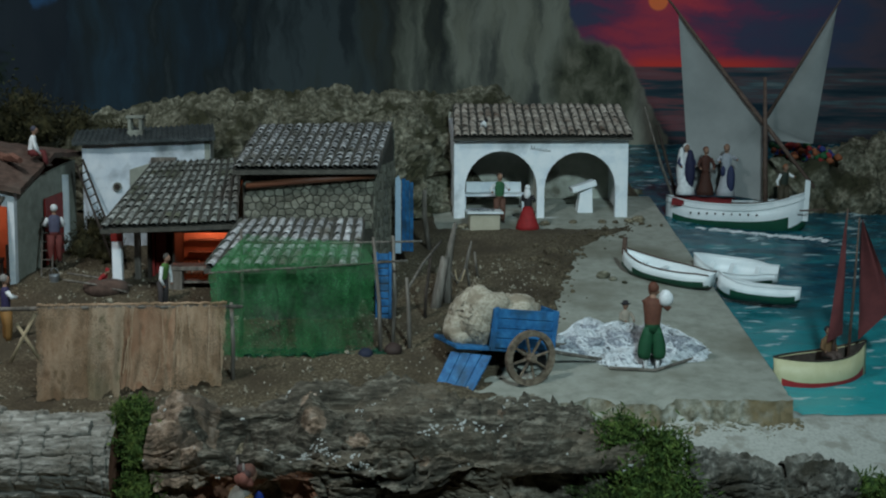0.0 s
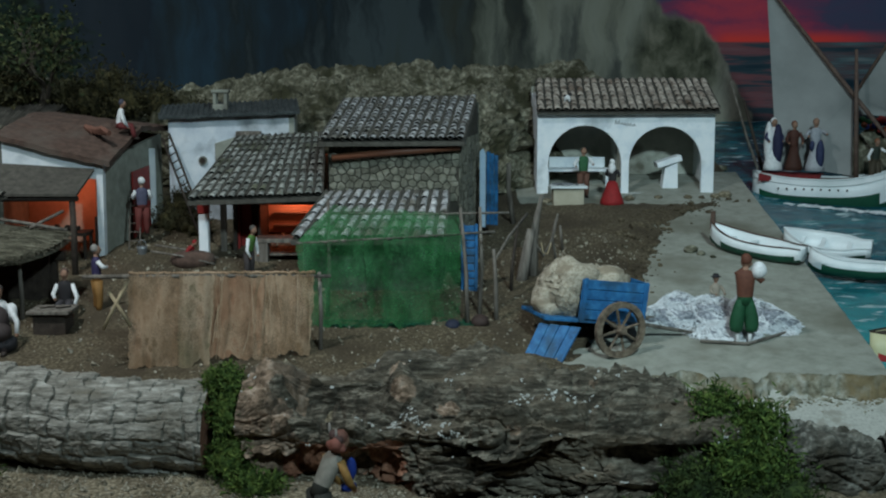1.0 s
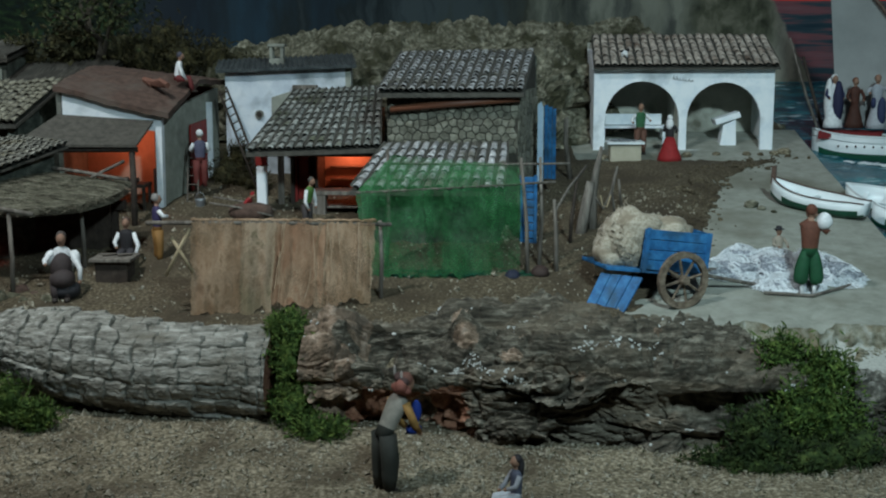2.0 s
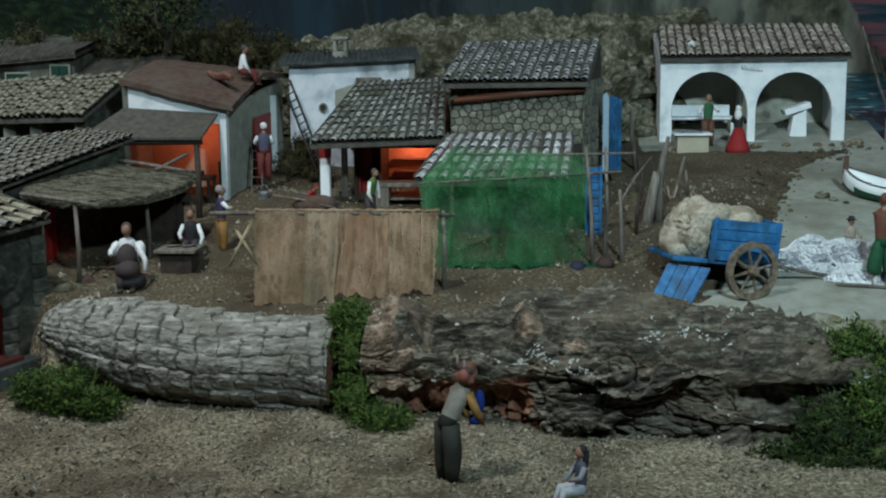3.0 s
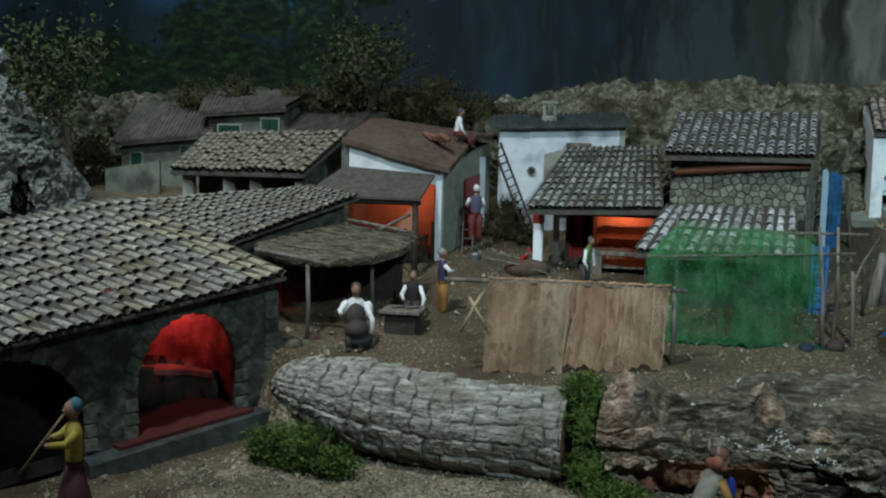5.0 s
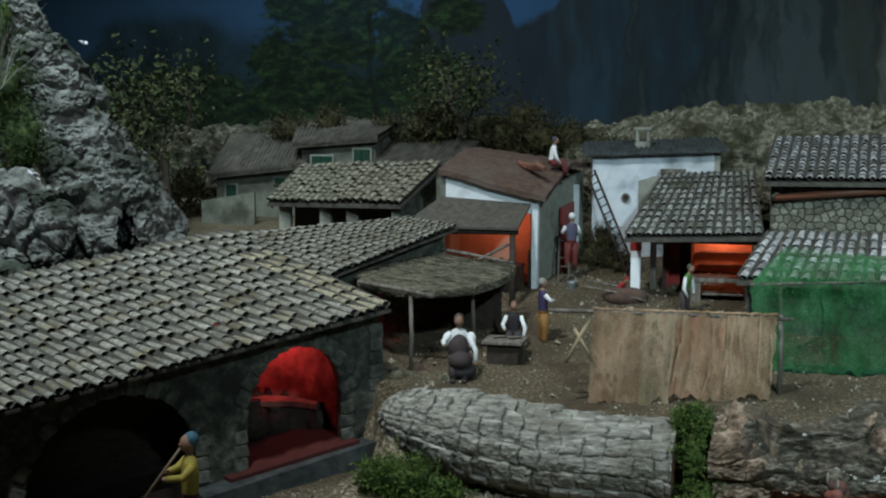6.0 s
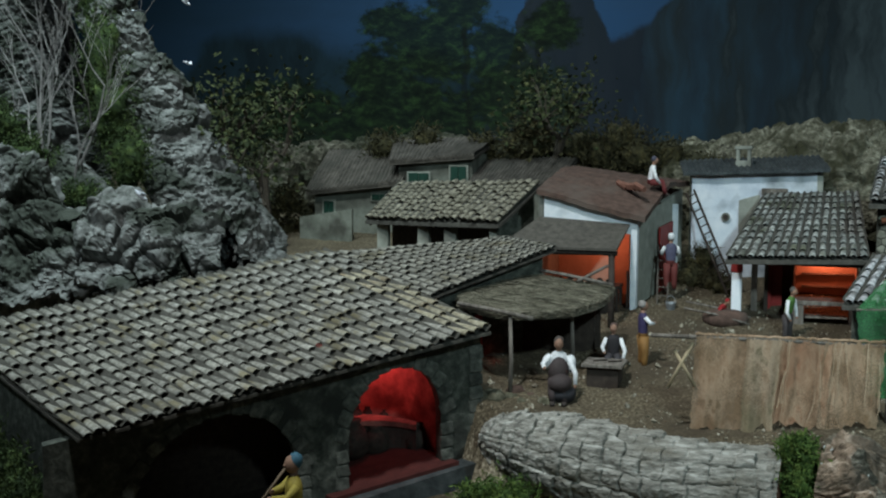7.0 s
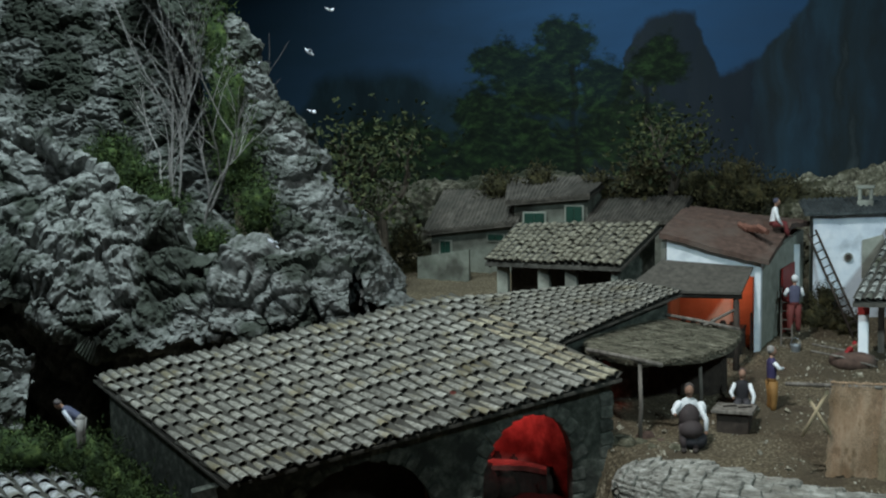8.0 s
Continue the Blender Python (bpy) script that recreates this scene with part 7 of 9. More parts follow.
# ---- cart, nets, poles ----
def wheel(parent, c, r, yaw, material):
    m = Matrix.Translation(c) @ Matrix.Rotation(radians(yaw), 4, "Z")
    bm = bm_new()
    n = 28
    rings = []
    for k in range(n + 1):
        a = 2 * math.pi * k / n
        d = Vector((math.cos(a), 0, math.sin(a)))
        rings.append([m @ (d * rr + Vector((0, yy, 0))) for rr, yy in ((r, -0.0035), (r, 0.0035), (r - 0.0085, 0.0035), (r - 0.0085, -0.0035))])
    loft(bm, rings, 0, False)
    w = part("wheel", bm, material, parent, "worn wooden cart wheel")
    for k in range(8):
        a = 2 * math.pi * k / 8 + 0.2
        d = Vector((math.cos(a), 0, math.sin(a)))
        bm = bm_new()
        tube(bm, [m @ (d * 0.004), m @ (d * (r - 0.007))], [0.0022, 0.0018], 5)
        part("spoke", bm, material, w)
    bm = bm_new()
    tube(bm, [m @ Vector((0, -0.009, 0)), m @ Vector((0, -0.004, 0)), m @ Vector((0, 0.006, 0))], [0.0055, 0.0075, 0.0075], 10)
    part("hub", bm, material, w)


def cart():
    c = thing("hand_cart", (0.23, 1.71, 0.01), "blue two-wheeled wooden cart with lowered tailboard", "cart")
    m = at_heading(0.216, 1.718, 0.058, 17, 7)

    def plank(name, lo, hi, material=M_BLUE, label=""):
        bm = bm_new()
        box(bm, lo, hi, m, bevel=0.0007)
        part(name, bm, material, c, label)

    for k in range(6):
        plank("floor_board", (-0.070, -0.045 + 0.0152 * k, -0.005), (0.078, -0.0305 + 0.0152 * k, 0.0))
    for s in (-1, 1):
        for k in range(4):
            plank("side_board", (-0.022, s * 0.0465 - 0.002, 0.0005 + 0.0140 * k), (0.078, s * 0.0465 + 0.002, 0.0138 + 0.0140 * k), label="blue painted side board")
        for x in (-0.018, 0.074):
            plank("stake", (x - 0.003, s * 0.050 - 0.0015, -0.004), (x + 0.003, s * 0.050 + 0.0015, 0.058))
    for k in range(4):
        plank("front_board", (0.0782, -0.044, 0.0005 + 0.0140 * k), (0.0818, 0.044, 0.0138 + 0.0140 * k))
    for k in range(4):
        bm = bm_new()
        a = (lerp((0.155, 1.668, 0.056), (0.212, 1.662, 0.050), k / 4 + 0.012), lerp((0.155, 1.668, 0.056), (0.212, 1.662, 0.050), (k + 1) / 4 - 0.012))
        d = (lerp((0.130, 1.648, 0.009), (0.184, 1.638, 0.007), (k + 1) / 4 - 0.012), lerp((0.130, 1.648, 0.009), (0.184, 1.638, 0.007), k / 4 + 0.012))
        slab(bm, [a[0], a[1], d[0], d[1]], 0.003)
        part("tailboard_plank", bm, M_BLUE, c, "blue plank of the lowered tailboard")
    wheel(c, (0.265, 1.655, 0.048), 0.039, 24, M_WHEEL)
    wheel(c, (0.222, 1.772, 0.069), 0.039, 20, M_WHEEL)
    bar(c, "axle", [(0.264, 1.660, 0.048), (0.223, 1.768, 0.068)], 0.004, M_DARKWOOD, 6)
    for y0 in (1.690, 1.745):
        bar(c, "shaft", [(0.23, y0, 0.054), (0.31, y0 + 0.020, 0.044), (0.385, y0 + 0.040, yard(y0 + 0.04) + 0.004)], [0.0035, 0.003, 0.0026], M_WOOD, 6)
    bm = bm_new()
    ball(bm, (0.192, 1.712, 0.090), 1.0, squash=(0.037, 0.040, 0.046), seg=36, rough=0.16, seed=3)
    ball(bm, (0.243, 1.720, 0.096), 1.0, squash=(0.048, 0.036, 0.030), seg=28, rough=0.25, seed=5)
    ball(bm, (0.205, 1.700, 0.108), 1.0, squash=(0.034, 0.030, 0.030), seg=24, rough=0.25, seed=8)
    ball(bm, (0.172, 1.705, 0.078), 1.0, squash=(0.026, 0.030, 0.030), seg=24, rough=0.25, seed=6)
    rnd = random.Random(9)
    for _ in range(120):
        a, h = rnd.uniform(0, 2 * math.pi), rnd.uniform(-0.7, 0.95)
        w = math.sqrt(1 - h * h)
        pts = []
        for k in range(5):
            aa, hh = a + k * rnd.uniform(-0.22, 0.22), h + k * rnd.uniform(-0.12, 0.12)
            ww = math.sqrt(max(0.02, 1 - min(1, abs(hh)) ** 2))
            pts.append((0.192 + 0.0385 * ww * math.cos(aa), 1.712 + 0.0415 * ww * math.sin(aa), 0.090 + 0.047 * hh))
        tube(bm, pts, 0.0006, 3)
    solo("fishing_net", bm, M_BUNDLE, (0.20, 1.71, 0.056), "bulky beige fishing net bundled on the cart", "net", smooth=True)


def white_net():
    """A heap of white netting, thread by thread."""
    rnd, bm = random.Random(12), bm_new()
    lobes = [(0.355, 1.790, 0.045, 0.040, 0.022), (0.420, 1.800, 0.055, 0.050, 0.026), (0.475, 1.785, 0.060, 0.050, 0.028), (0.425, 1.735, 0.055, 0.030, 0.016), (0.510, 1.770, 0.036, 0.045, 0.018), (0.380, 1.830, 0.04, 0.03, 0.024)]
    for x, y, rx, ry, h in lobes:
        for _ in range(150):
            a, k = rnd.uniform(0, 2 * math.pi), math.sqrt(rnd.uniform(0.02, 1.0))
            d, turn, thick = a + 1.57 + rnd.gauss(0, 0.5), rnd.gauss(0.12, 0.16), rnd.choice((0.0004, 0.0005, 0.0009))
            px, py, lift = x + rx * k * math.cos(a), y + ry * k * math.sin(a), rnd.uniform(0.82, 1.14)
            pts = []
            for _ in range(13):
                kk = ((px - x) / rx) ** 2 + ((py - y) / ry) ** 2
                if kk > 1.0:
                    d, kk = math.atan2(y - py, x - px) + 0.9, 1.0
                rise = 1 + 0.35 * noise.noise(Vector((px * 60, py * 60, h)))
                pts.append((px, py, yard(py) + 0.002 + h * (1 - kk) * lift * rise))
                d += turn + rnd.uniform(-0.3, 0.3)
                px, py = px + 0.0055 * math.cos(d), py + 0.0055 * math.sin(d)
            tube(bm, pts, thick, 3)
    for x, y, rx, ry, h in lobes:
        ball(bm, (x, y, yard(y) - 0.002), 1.0, squash=(rx * 0.85, ry * 0.85, h * 0.95), seg=26, rough=0.45, seed=x, mi=1)
    solo("fishing_net", bm, [M_ROPE, mat("net_core", [(0.12, 0.13, 0.15), (0.30, 0.32, 0.36), (0.66, 0.68, 0.73)], 250, 0.95, 1.0, depth=0.004)], (0.43, 1.78, 0.03), "heap of white fishing net on the quay", "net")
    rnd, bm = random.Random(13), bm_new()
    tube(bm, [(0.386, 1.702, 0.0225), (0.45, 1.690, 0.0205), (0.52, 1.735, 0.0285)], 0.0022, 6)
    solo("wooden_pole", bm, M_WOOD, (0.45, 1.69, 0.02), "thin wooden pole under the net", "pole")


def hanging(name, top, bottom, folds, depth, nu, nv, material, seed, parent, ragged_low=0.01, label="", sag=0.0):
    """Cloth hung over a rail: soft uneven folds, a slack upper edge and a ragged hem."""
    bm = bm_new()

    def at(u, v):
        a, b = lerp(top[0], top[1], u), lerp(bottom[0], bottom[1], u)
        p = lerp(a, b, v)
        w = (noise.noise(Vector((u * folds, v * 0.9, seed))) + 0.35 * noise.noise(Vector((u * folds * 2.3, v * 1.6, seed + 5)))) * (0.5 + 0.8 * v)
        pleat = 0.16 * math.exp(-(noise.noise(Vector((u * folds * 0.7, v * 0.7, seed + 9))) / 0.07) ** 2) * max(0.0, noise.noise(Vector((u * 5, v * 3, seed))))
        hem = ragged_low * (noise.noise(Vector((u * folds * 1.2, 0, seed))) + 0.35 * noise.noise(Vector((u * folds * 4, 3, seed)))) * v ** 4
        slack = sag * (noise.noise(Vector((u * 17, 1, seed))) - 0.3) * (1 - v) ** 6
        edge = 0.0035 * (noise.noise(Vector((0, v * 9, seed))) + 0.6 * noise.noise(Vector((3, v * 31, seed)))) * (abs(2 * u - 1) ** 12) * (1 if u > 0.5 else -1)
        return p + Vector((0.4 * depth * noise.noise(Vector((u * folds, v * 2, seed + 3))) + edge, -depth * (w + pleat), hem + slack))

    grid_sheet(bm, at, nu, nv)
    return part(name, bm, material, parent, label, True)


def net_racks():
    r = thing("net_rack", (-0.27, 1.63, 0.01), "tan gauze fishing net hung over a pole rack to dry", "net rack")
    bar(r, "rail", [(-0.445, 1.588, 0.134), (-0.30, 1.622, 0.130), (-0.13, 1.667, 0.1215)], [0.003, 0.0033, 0.0028], M_WOOD, 6)
    for x, y, top in ((-0.388, 1.612, 0.138), (-0.146, 1.674, 0.126)):
        bar(r, "post", [(x, y, yard(y) - 0.005), (x + 0.002, y, 0.07), (x, y, top)], [0.0035, 0.003, 0.0026], M_WOOD, 6)
    for a, b in (((-0.424, 1.600, 0.062), (-0.392, 1.606, 0.124)), ((-0.388, 1.603, 0.066), (-0.416, 1.604, 0.113)), ((-0.388, 1.640, 0.006), (-0.386, 1.608, 0.126))):
        bar(r, "brace", [a, b], 0.0026, M_STRAW, 6, "split wooden trestle leg")
    tl, tr, bl, br = Vector((-0.388, 1.597, 0.1355)), Vector((-0.150, 1.657, 0.1270)), Vector((-0.394, 1.601, 0.010)), Vector((-0.158, 1.648, 0.016))
    for u0, u1, dy, dz, material, words in ((0.0, 0.30, 0.0, 0.0, M_NETTAN, "tan gauze with soft folds and ragged hem"), (0.27, 0.45, -0.002, -0.004, M_NETPALE, "paler gauze strip with frayed threads"), (0.42, 0.72, 0.001, 0.004, M_NETRUST, "rust-tinted gauze panel"), (0.68, 1.0, -0.001, 0.003, M_NETTAN, "tan gauze panel gathered at the post")):
        off = Vector((0, dy, dz))
        hanging("net", (lerp(tl, tr, u0) + Vector((0, dy, 0)), lerp(tl, tr, u1) + Vector((0, dy, 0))), (lerp(bl, br, u0) + off, lerp(bl, br, u1) + off), 6 * (u1 - u0) + 1, 0.0070, int(190 * (u1 - u0)) + 20, 50, material, 2.0 + 7 * u0, r, 0.013, words, 0.004)
    hanging("net", ((-0.386, 1.606, 0.1335), (-0.152, 1.666, 0.1255)), ((-0.386, 1.618, 0.024), (-0.165, 1.668, 0.026)), 9, 0.004, 120, 40, M_NETTAN, 5.0, r, 0.016, "second layer of tan gauze behind", 0.003)
    # loose pale threads and doubled seams down the cloth
    rnd, bm = random.Random(77), bm_new()
    for _ in range(15):
        u, v0, v1 = rnd.uniform(0.01, 0.99), rnd.choice((0.0, 0.0, rnd.uniform(0, 0.6))), rnd.uniform(0.6, 1.06)
        sway, pts = rnd.uniform(-0.08, 0.08), []
        for k in range(15):
            f = v0 + (v1 - v0) * k / 14
            w = u + sway * f + 0.012 * noise.noise(Vector((u * 40, f * 5, 2)))
            pts.append(lerp(lerp(tl, tr, w), lerp(bl, br, w), f) + Vector((0, -0.0075 + 0.003 * noise.noise(Vector((u * 30, f * 7, 8))), 0)))
        tube(bm, pts, rnd.choice((0.0003, 0.0004, 0.0006)), 4)
    part("threads", bm, M_THREAD, r, "pale loose threads and seams")
    # the cloth rolled over the rail
    bm, n = bm_new(), 60
    tube(bm, [lerp(tl, tr, k / n) + Vector((0, 0.003, 0.001 + 0.0022 * noise.noise(Vector((k * 0.5, 0, 3))))) for k in range(n + 1)], [0.0021 + 0.0009 * noise.noise(Vector((k * 0.7, 1, 0))) for k in range(n + 1)], 7)
    part("rolled_edge", bm, M_NETTAN, r, "upper edge rolled over the rail", True)
    g = thing("green_net_rack", (-0.06, 1.78, 0.03), "green gauze fishing net hung on two rails to dry", "net rack")
    bar(g, "rail", [(-0.186, 1.765, 0.1535), (-0.05, 1.772, 0.160), (0.100, 1.776, 0.1685)], [0.0022, 0.002, 0.0018], M_WOOD, 6)
    bar(g, "rail", [(-0.150, 1.828, 0.190), (0.0, 1.83, 0.188), (0.124, 1.832, 0.190)], [0.002, 0.002, 0.0017], M_WOOD, 6)
    for x0, y0, x1, z1 in ((-0.146, 1.80, -0.144, 0.212), (0.060, 1.760, 0.050, 0.203), (0.078, 1.80, 0.080, 0.200)):
        bar(g, "post", [(x0, y0, yard(y0) - 0.004), (lerp((x0, 0, 0), (x1, 0, 0), 0.5).x + 0.003, y0, 0.11), (x1, y0 + 0.02, z1)], [0.0034, 0.003, 0.0022], M_WOOD, 6)
    hanging("net", ((-0.186, 1.760, 0.1545), (-0.075, 1.764, 0.1600)), ((-0.170, 1.748, 0.034), (-0.075, 1.752, 0.030)), 5, 0.007, 110, 50, M_NETGREEN, 7.0, g, 0.014, "green gauze with loose folds", 0.004)
    hanging("net", ((-0.090, 1.758, 0.1590), (0.052, 1.766, 0.1665)), ((-0.082, 1.744, 0.026), (0.048, 1.768, 0.040)), 5, 0.009, 130, 50, M_NETGREEN, 9.0, g, 0.016, "darker doubled green gauze", 0.004)
    hanging("net", ((-0.060, 1.770, 0.1600), (0.030, 1.776, 0.1650)), ((-0.064, 1.770, 0.034), (0.026, 1.786, 0.044)), 4, 0.008, 90, 40, M_NETGREEN, 11.0, g, 0.014, "inner fold of green gauze")
    hanging("net", ((-0.138, 1.824, 0.204), (0.048, 1.826, 0.1900)), ((-0.186, 1.764, 0.1545), (0.050, 1.770, 0.1665)), 5, 0.004, 90, 20, M_NETGREEN, 13.0, g, 0.002, "upper fold of green gauze over the second rail", 0.006)
    bm = bm_new()
    rnd = random.Random(15)
    for _ in range(60):
        x, y = rnd.uniform(-0.16, 0.045), rnd.uniform(1.750, 1.775)
        d, pts = rnd.uniform(-0.5, 0.5), []
        for k in range(6):
            pts.append((x, y, yard(y) + 0.004 + abs(0.006 * math.sin(k + x * 90))))
            x, y = x + 0.008 * math.cos(d), y + 0.003 * math.sin(d)
        tube(bm, pts, 0.0010, 3)
    part("gathered_hem", bm, M_HULLGREEN, g, "gathered green hem on the ground")
    # pots by the rack
    for x, y, rr, col in ((0.038, 1.752, 0.010, (0.02, 0.025, 0.05)), (0.078, 1.762, 0.012, (0.05, 0.03, 0.025))):
        bm = bm_new()
        ball(bm, (x, y, yard(y) + rr * 0.8), rr, squash=(1.15, 1.1, 0.9), seg=14, rough=0.12)
        solo("basket", bm, paint(*col), (x, y, yard(y)), "round dark basket on the ground", "basket", "baskets by the net", smooth=True)


def fence():
    f = thing("stick_fence", (0.16, 1.97, 0.06), "fence of grey driftwood posts and crooked sticks", "fence")
    bar(f, "post", [(0.150, 1.945, 0.058), (0.160, 1.95, 0.11), (0.168, 1.955, 0.150)], [0.010, 0.009, 0.0075], M_WOOD, 7, "thick pale driftwood post")
    bar(f, "post", [(0.172, 1.965, 0.062), (0.172, 1.965, 0.13), (0.176, 1.96, 0.165), (0.184, 1.955, 0.205)], [0.008, 0.0075, 0.0055, 0.003], M_WOOD, 7, "forked pale driftwood post")
    bar(f, "post", [(0.160, 2.25, 0.12), (0.150, 2.24, 0.19), (0.150, 2.24, 0.235)], [0.005, 0.0045, 0.004], M_WOOD, 6)
    bar(f, "stick", [(0.103, 1.782, 0.030), (0.102, 1.783, 0.09), (0.099, 1.785, 0.142)], [0.0036, 0.0032, 0.0026], M_WOOD, 6)
    bar(f, "stick", [(0.101, 1.79, 0.125), (0.125, 1.86, 0.150), (0.160, 1.945, 0.176)], [0.002, 0.0023, 0.0023], M_WOOD, 5)
    bar(f, "stick", [(0.132, 1.90, 0.054), (0.134, 1.90, 0.10), (0.142, 1.91, 0.155)], [0.003, 0.0032, 0.002], M_DARKWOOD, 5)
    bar(f, "stick", [(0.176, 1.96, 0.125), (0.188, 1.965, 0.105), (0.200, 1.97, 0.125), (0.210, 1.975, 0.165)], [0.0018, 0.002, 0.002, 0.0026], M_WOOD, 5)
    bar(f, "stick", [(0.215, 2.0, 0.072), (0.205, 1.985, 0.13), (0.212, 1.98, 0.172)], [0.0022, 0.002, 0.0016], M_WOOD, 5)
    bar(f, "stick", [(0.235, 2.1, 0.09), (0.228, 2.09, 0.14)], [0.0026, 0.002], M_WOOD, 5)
    bm = bm_new()
    tube(bm, [(0.184, 1.958, 0.128), (0.187, 1.954, 0.112), (0.194, 1.955, 0.110), (0.200, 1.958, 0.128)], 0.0011, 5)
    part("rope_loop", bm, M_STRAW, f, "tan rope loop")


def shop():
    c = thing("fish_counter", (0.278, 2.40, 0.142), "beige market counter with fish laid out on top", "counter")
    board(c, "body", (0.247, 2.385, 0.140), (0.306, 2.425, 0.176), mat("beige_board", [(0.40, 0.36, 0.27), (0.48, 0.44, 0.34)], 60, 0.85, 0.2), "beige boarded body")
    board(c, "tray", (0.241, 2.378, 0.1762), (0.312, 2.432, 0.181), M_HULLWHITE, "pale tray with a raised rim")
    rnd = random.Random(7)
    for k in range(11):
        x, y, a = rnd.uniform(0.249, 0.303), rnd.uniform(2.388, 2.423), rnd.uniform(0, 3)
        m = Matrix.Translation((x, y, 0.1835)) @ Matrix.Rotation(a, 4, "Z")
        bm = bm_new()
        tube(bm, [m @ Vector((-0.009, 0, 0)), m @ Vector((-0.003, 0, 0)), m @ Vector((0.004, 0, 0)), m @ Vector((0.007, 0, 0)), m @ Vector((0.010, 0, 0))], [0.0008, 0.0025, 0.0022, 0.0006, 0.0022], 6, flat=0.7)
        solo("fish_model", bm, M_TIN, (x, y, 0.181), "small silver model fish on the counter", "fish", "fish on the counter", smooth=True)
    t = thing("display_table", (0.31, 2.55, 0.153), "white display table inside the arch", "table")
    board(t, "top", (0.240, 2.525, 0.198), (0.380, 2.575, 0.203), M_WHITE)
    for x in (0.246, 0.368):
        for y in (2.53, 2.565):
            board(t, "leg", (x, y, 0.152), (x + 0.006, y + 0.006, 0.1978), M_WHITE)
    board(t, "panel", (0.256, 2.575, 0.203), (0.372, 2.58, 0.225), M_WHITE, "pale back panel")
    d = thing("writing_desk", (0.495, 2.53, 0.153), "white tall desk with a slanted top", "desk")
    bm = bm_new()
    loft(bm, [[Vector((0.480 + i, 2.515, 0.153)), Vector((0.514 - i, 2.515, 0.153)), Vector((0.514 - i, 2.545, 0.153)), Vector((0.480 + i, 2.545, 0.153))] for i in (0.0,)] + [[Vector((0.487, 2.515, 0.205)), Vector((0.512, 2.515, 0.217)), Vector((0.512, 2.545, 0.217)), Vector((0.487, 2.545, 0.205))]])
    part("body", bm, M_WHITE, d)
    bm = bm_new()
    box(bm, (-0.026, -0.020, 0.0), (0.026, 0.022, 0.012), at_heading(0.497, 2.53, 0.2135, 0, -18, 0), bevel=0.001)
    part("desktop", bm, M_WHITE, d, "slanted white desktop")
    for x, w in ((0.440, 0.009), (0.458, 0.006), (0.500, 0.016)):
        bm = bm_new()
        loft(bm, [oval((x, 2.505, 0.153), w * 0.8, 0.006, 12), oval((x, 2.505, 0.160), w, 0.0075, 12)])
        solo("basket", bm, M_DARKWOOD, (x, 2.505, 0.153), "low dark basket on the arcade floor", "basket", "baskets in the arcade")
    bm = bm_new()
    tube(bm, [(0.732, 2.64, 0.155), (0.712, 2.66, 0.235), (0.690, 2.70, 0.34)], [0.004, 0.0035, 0.003], 6)
    solo("wooden_pole", bm, M_DARKWOOD, (0.732, 2.64, 0.155), "dark pole leaning beside the quay", "pole", "poles beside the quay")
    bm = bm_new()
    tube(bm, [(0.728, 2.65, 0.155), (0.698, 2.69, 0.255), (0.668, 2.73, 0.38)], [0.003, 0.003, 0.0022], 6)
    solo("wooden_pole", bm, M_WOOD, (0.728, 2.65, 0.155), "thin grey pole leaning beside the quay", "pole", "poles beside the quay")
    for k, (x, y, r) in enumerate(((0.455, 2.105, 0.010), (0.470, 2.09, 0.006), (0.487, 2.075, 0.004))):
        bm = bm_new()
        ball(bm, (x, y, yard(y) + r * 0.5), r, squash=(1.3, 1, 0.7), seg=10, rough=0.3, seed=k)
        solo("stone", bm, M_RIDGE, (x, y, yard(y)), "small brown stone on the quay", "stone", "stones on the quay")
    for k, (x, y, r) in enumerate(((0.595, 2.452, 0.010), (0.575, 2.445, 0.007), (0.52, 2.44, 0.006), (0.46, 2.44, 0.006), (0.40, 2.43, 0.008), (0.235, 2.41, 0.008))):
        bm = bm_new()
        ball(bm, (x, y, yard(y) + r * 0.4), r, squash=(1.4, 1, 0.8), seg=10, rough=0.35, seed=k + 9)
        solo("stone", bm, M_EARTH, (x, y, yard(y)), "brown earth clod before the arcade", "stone", "clods before the arcade")


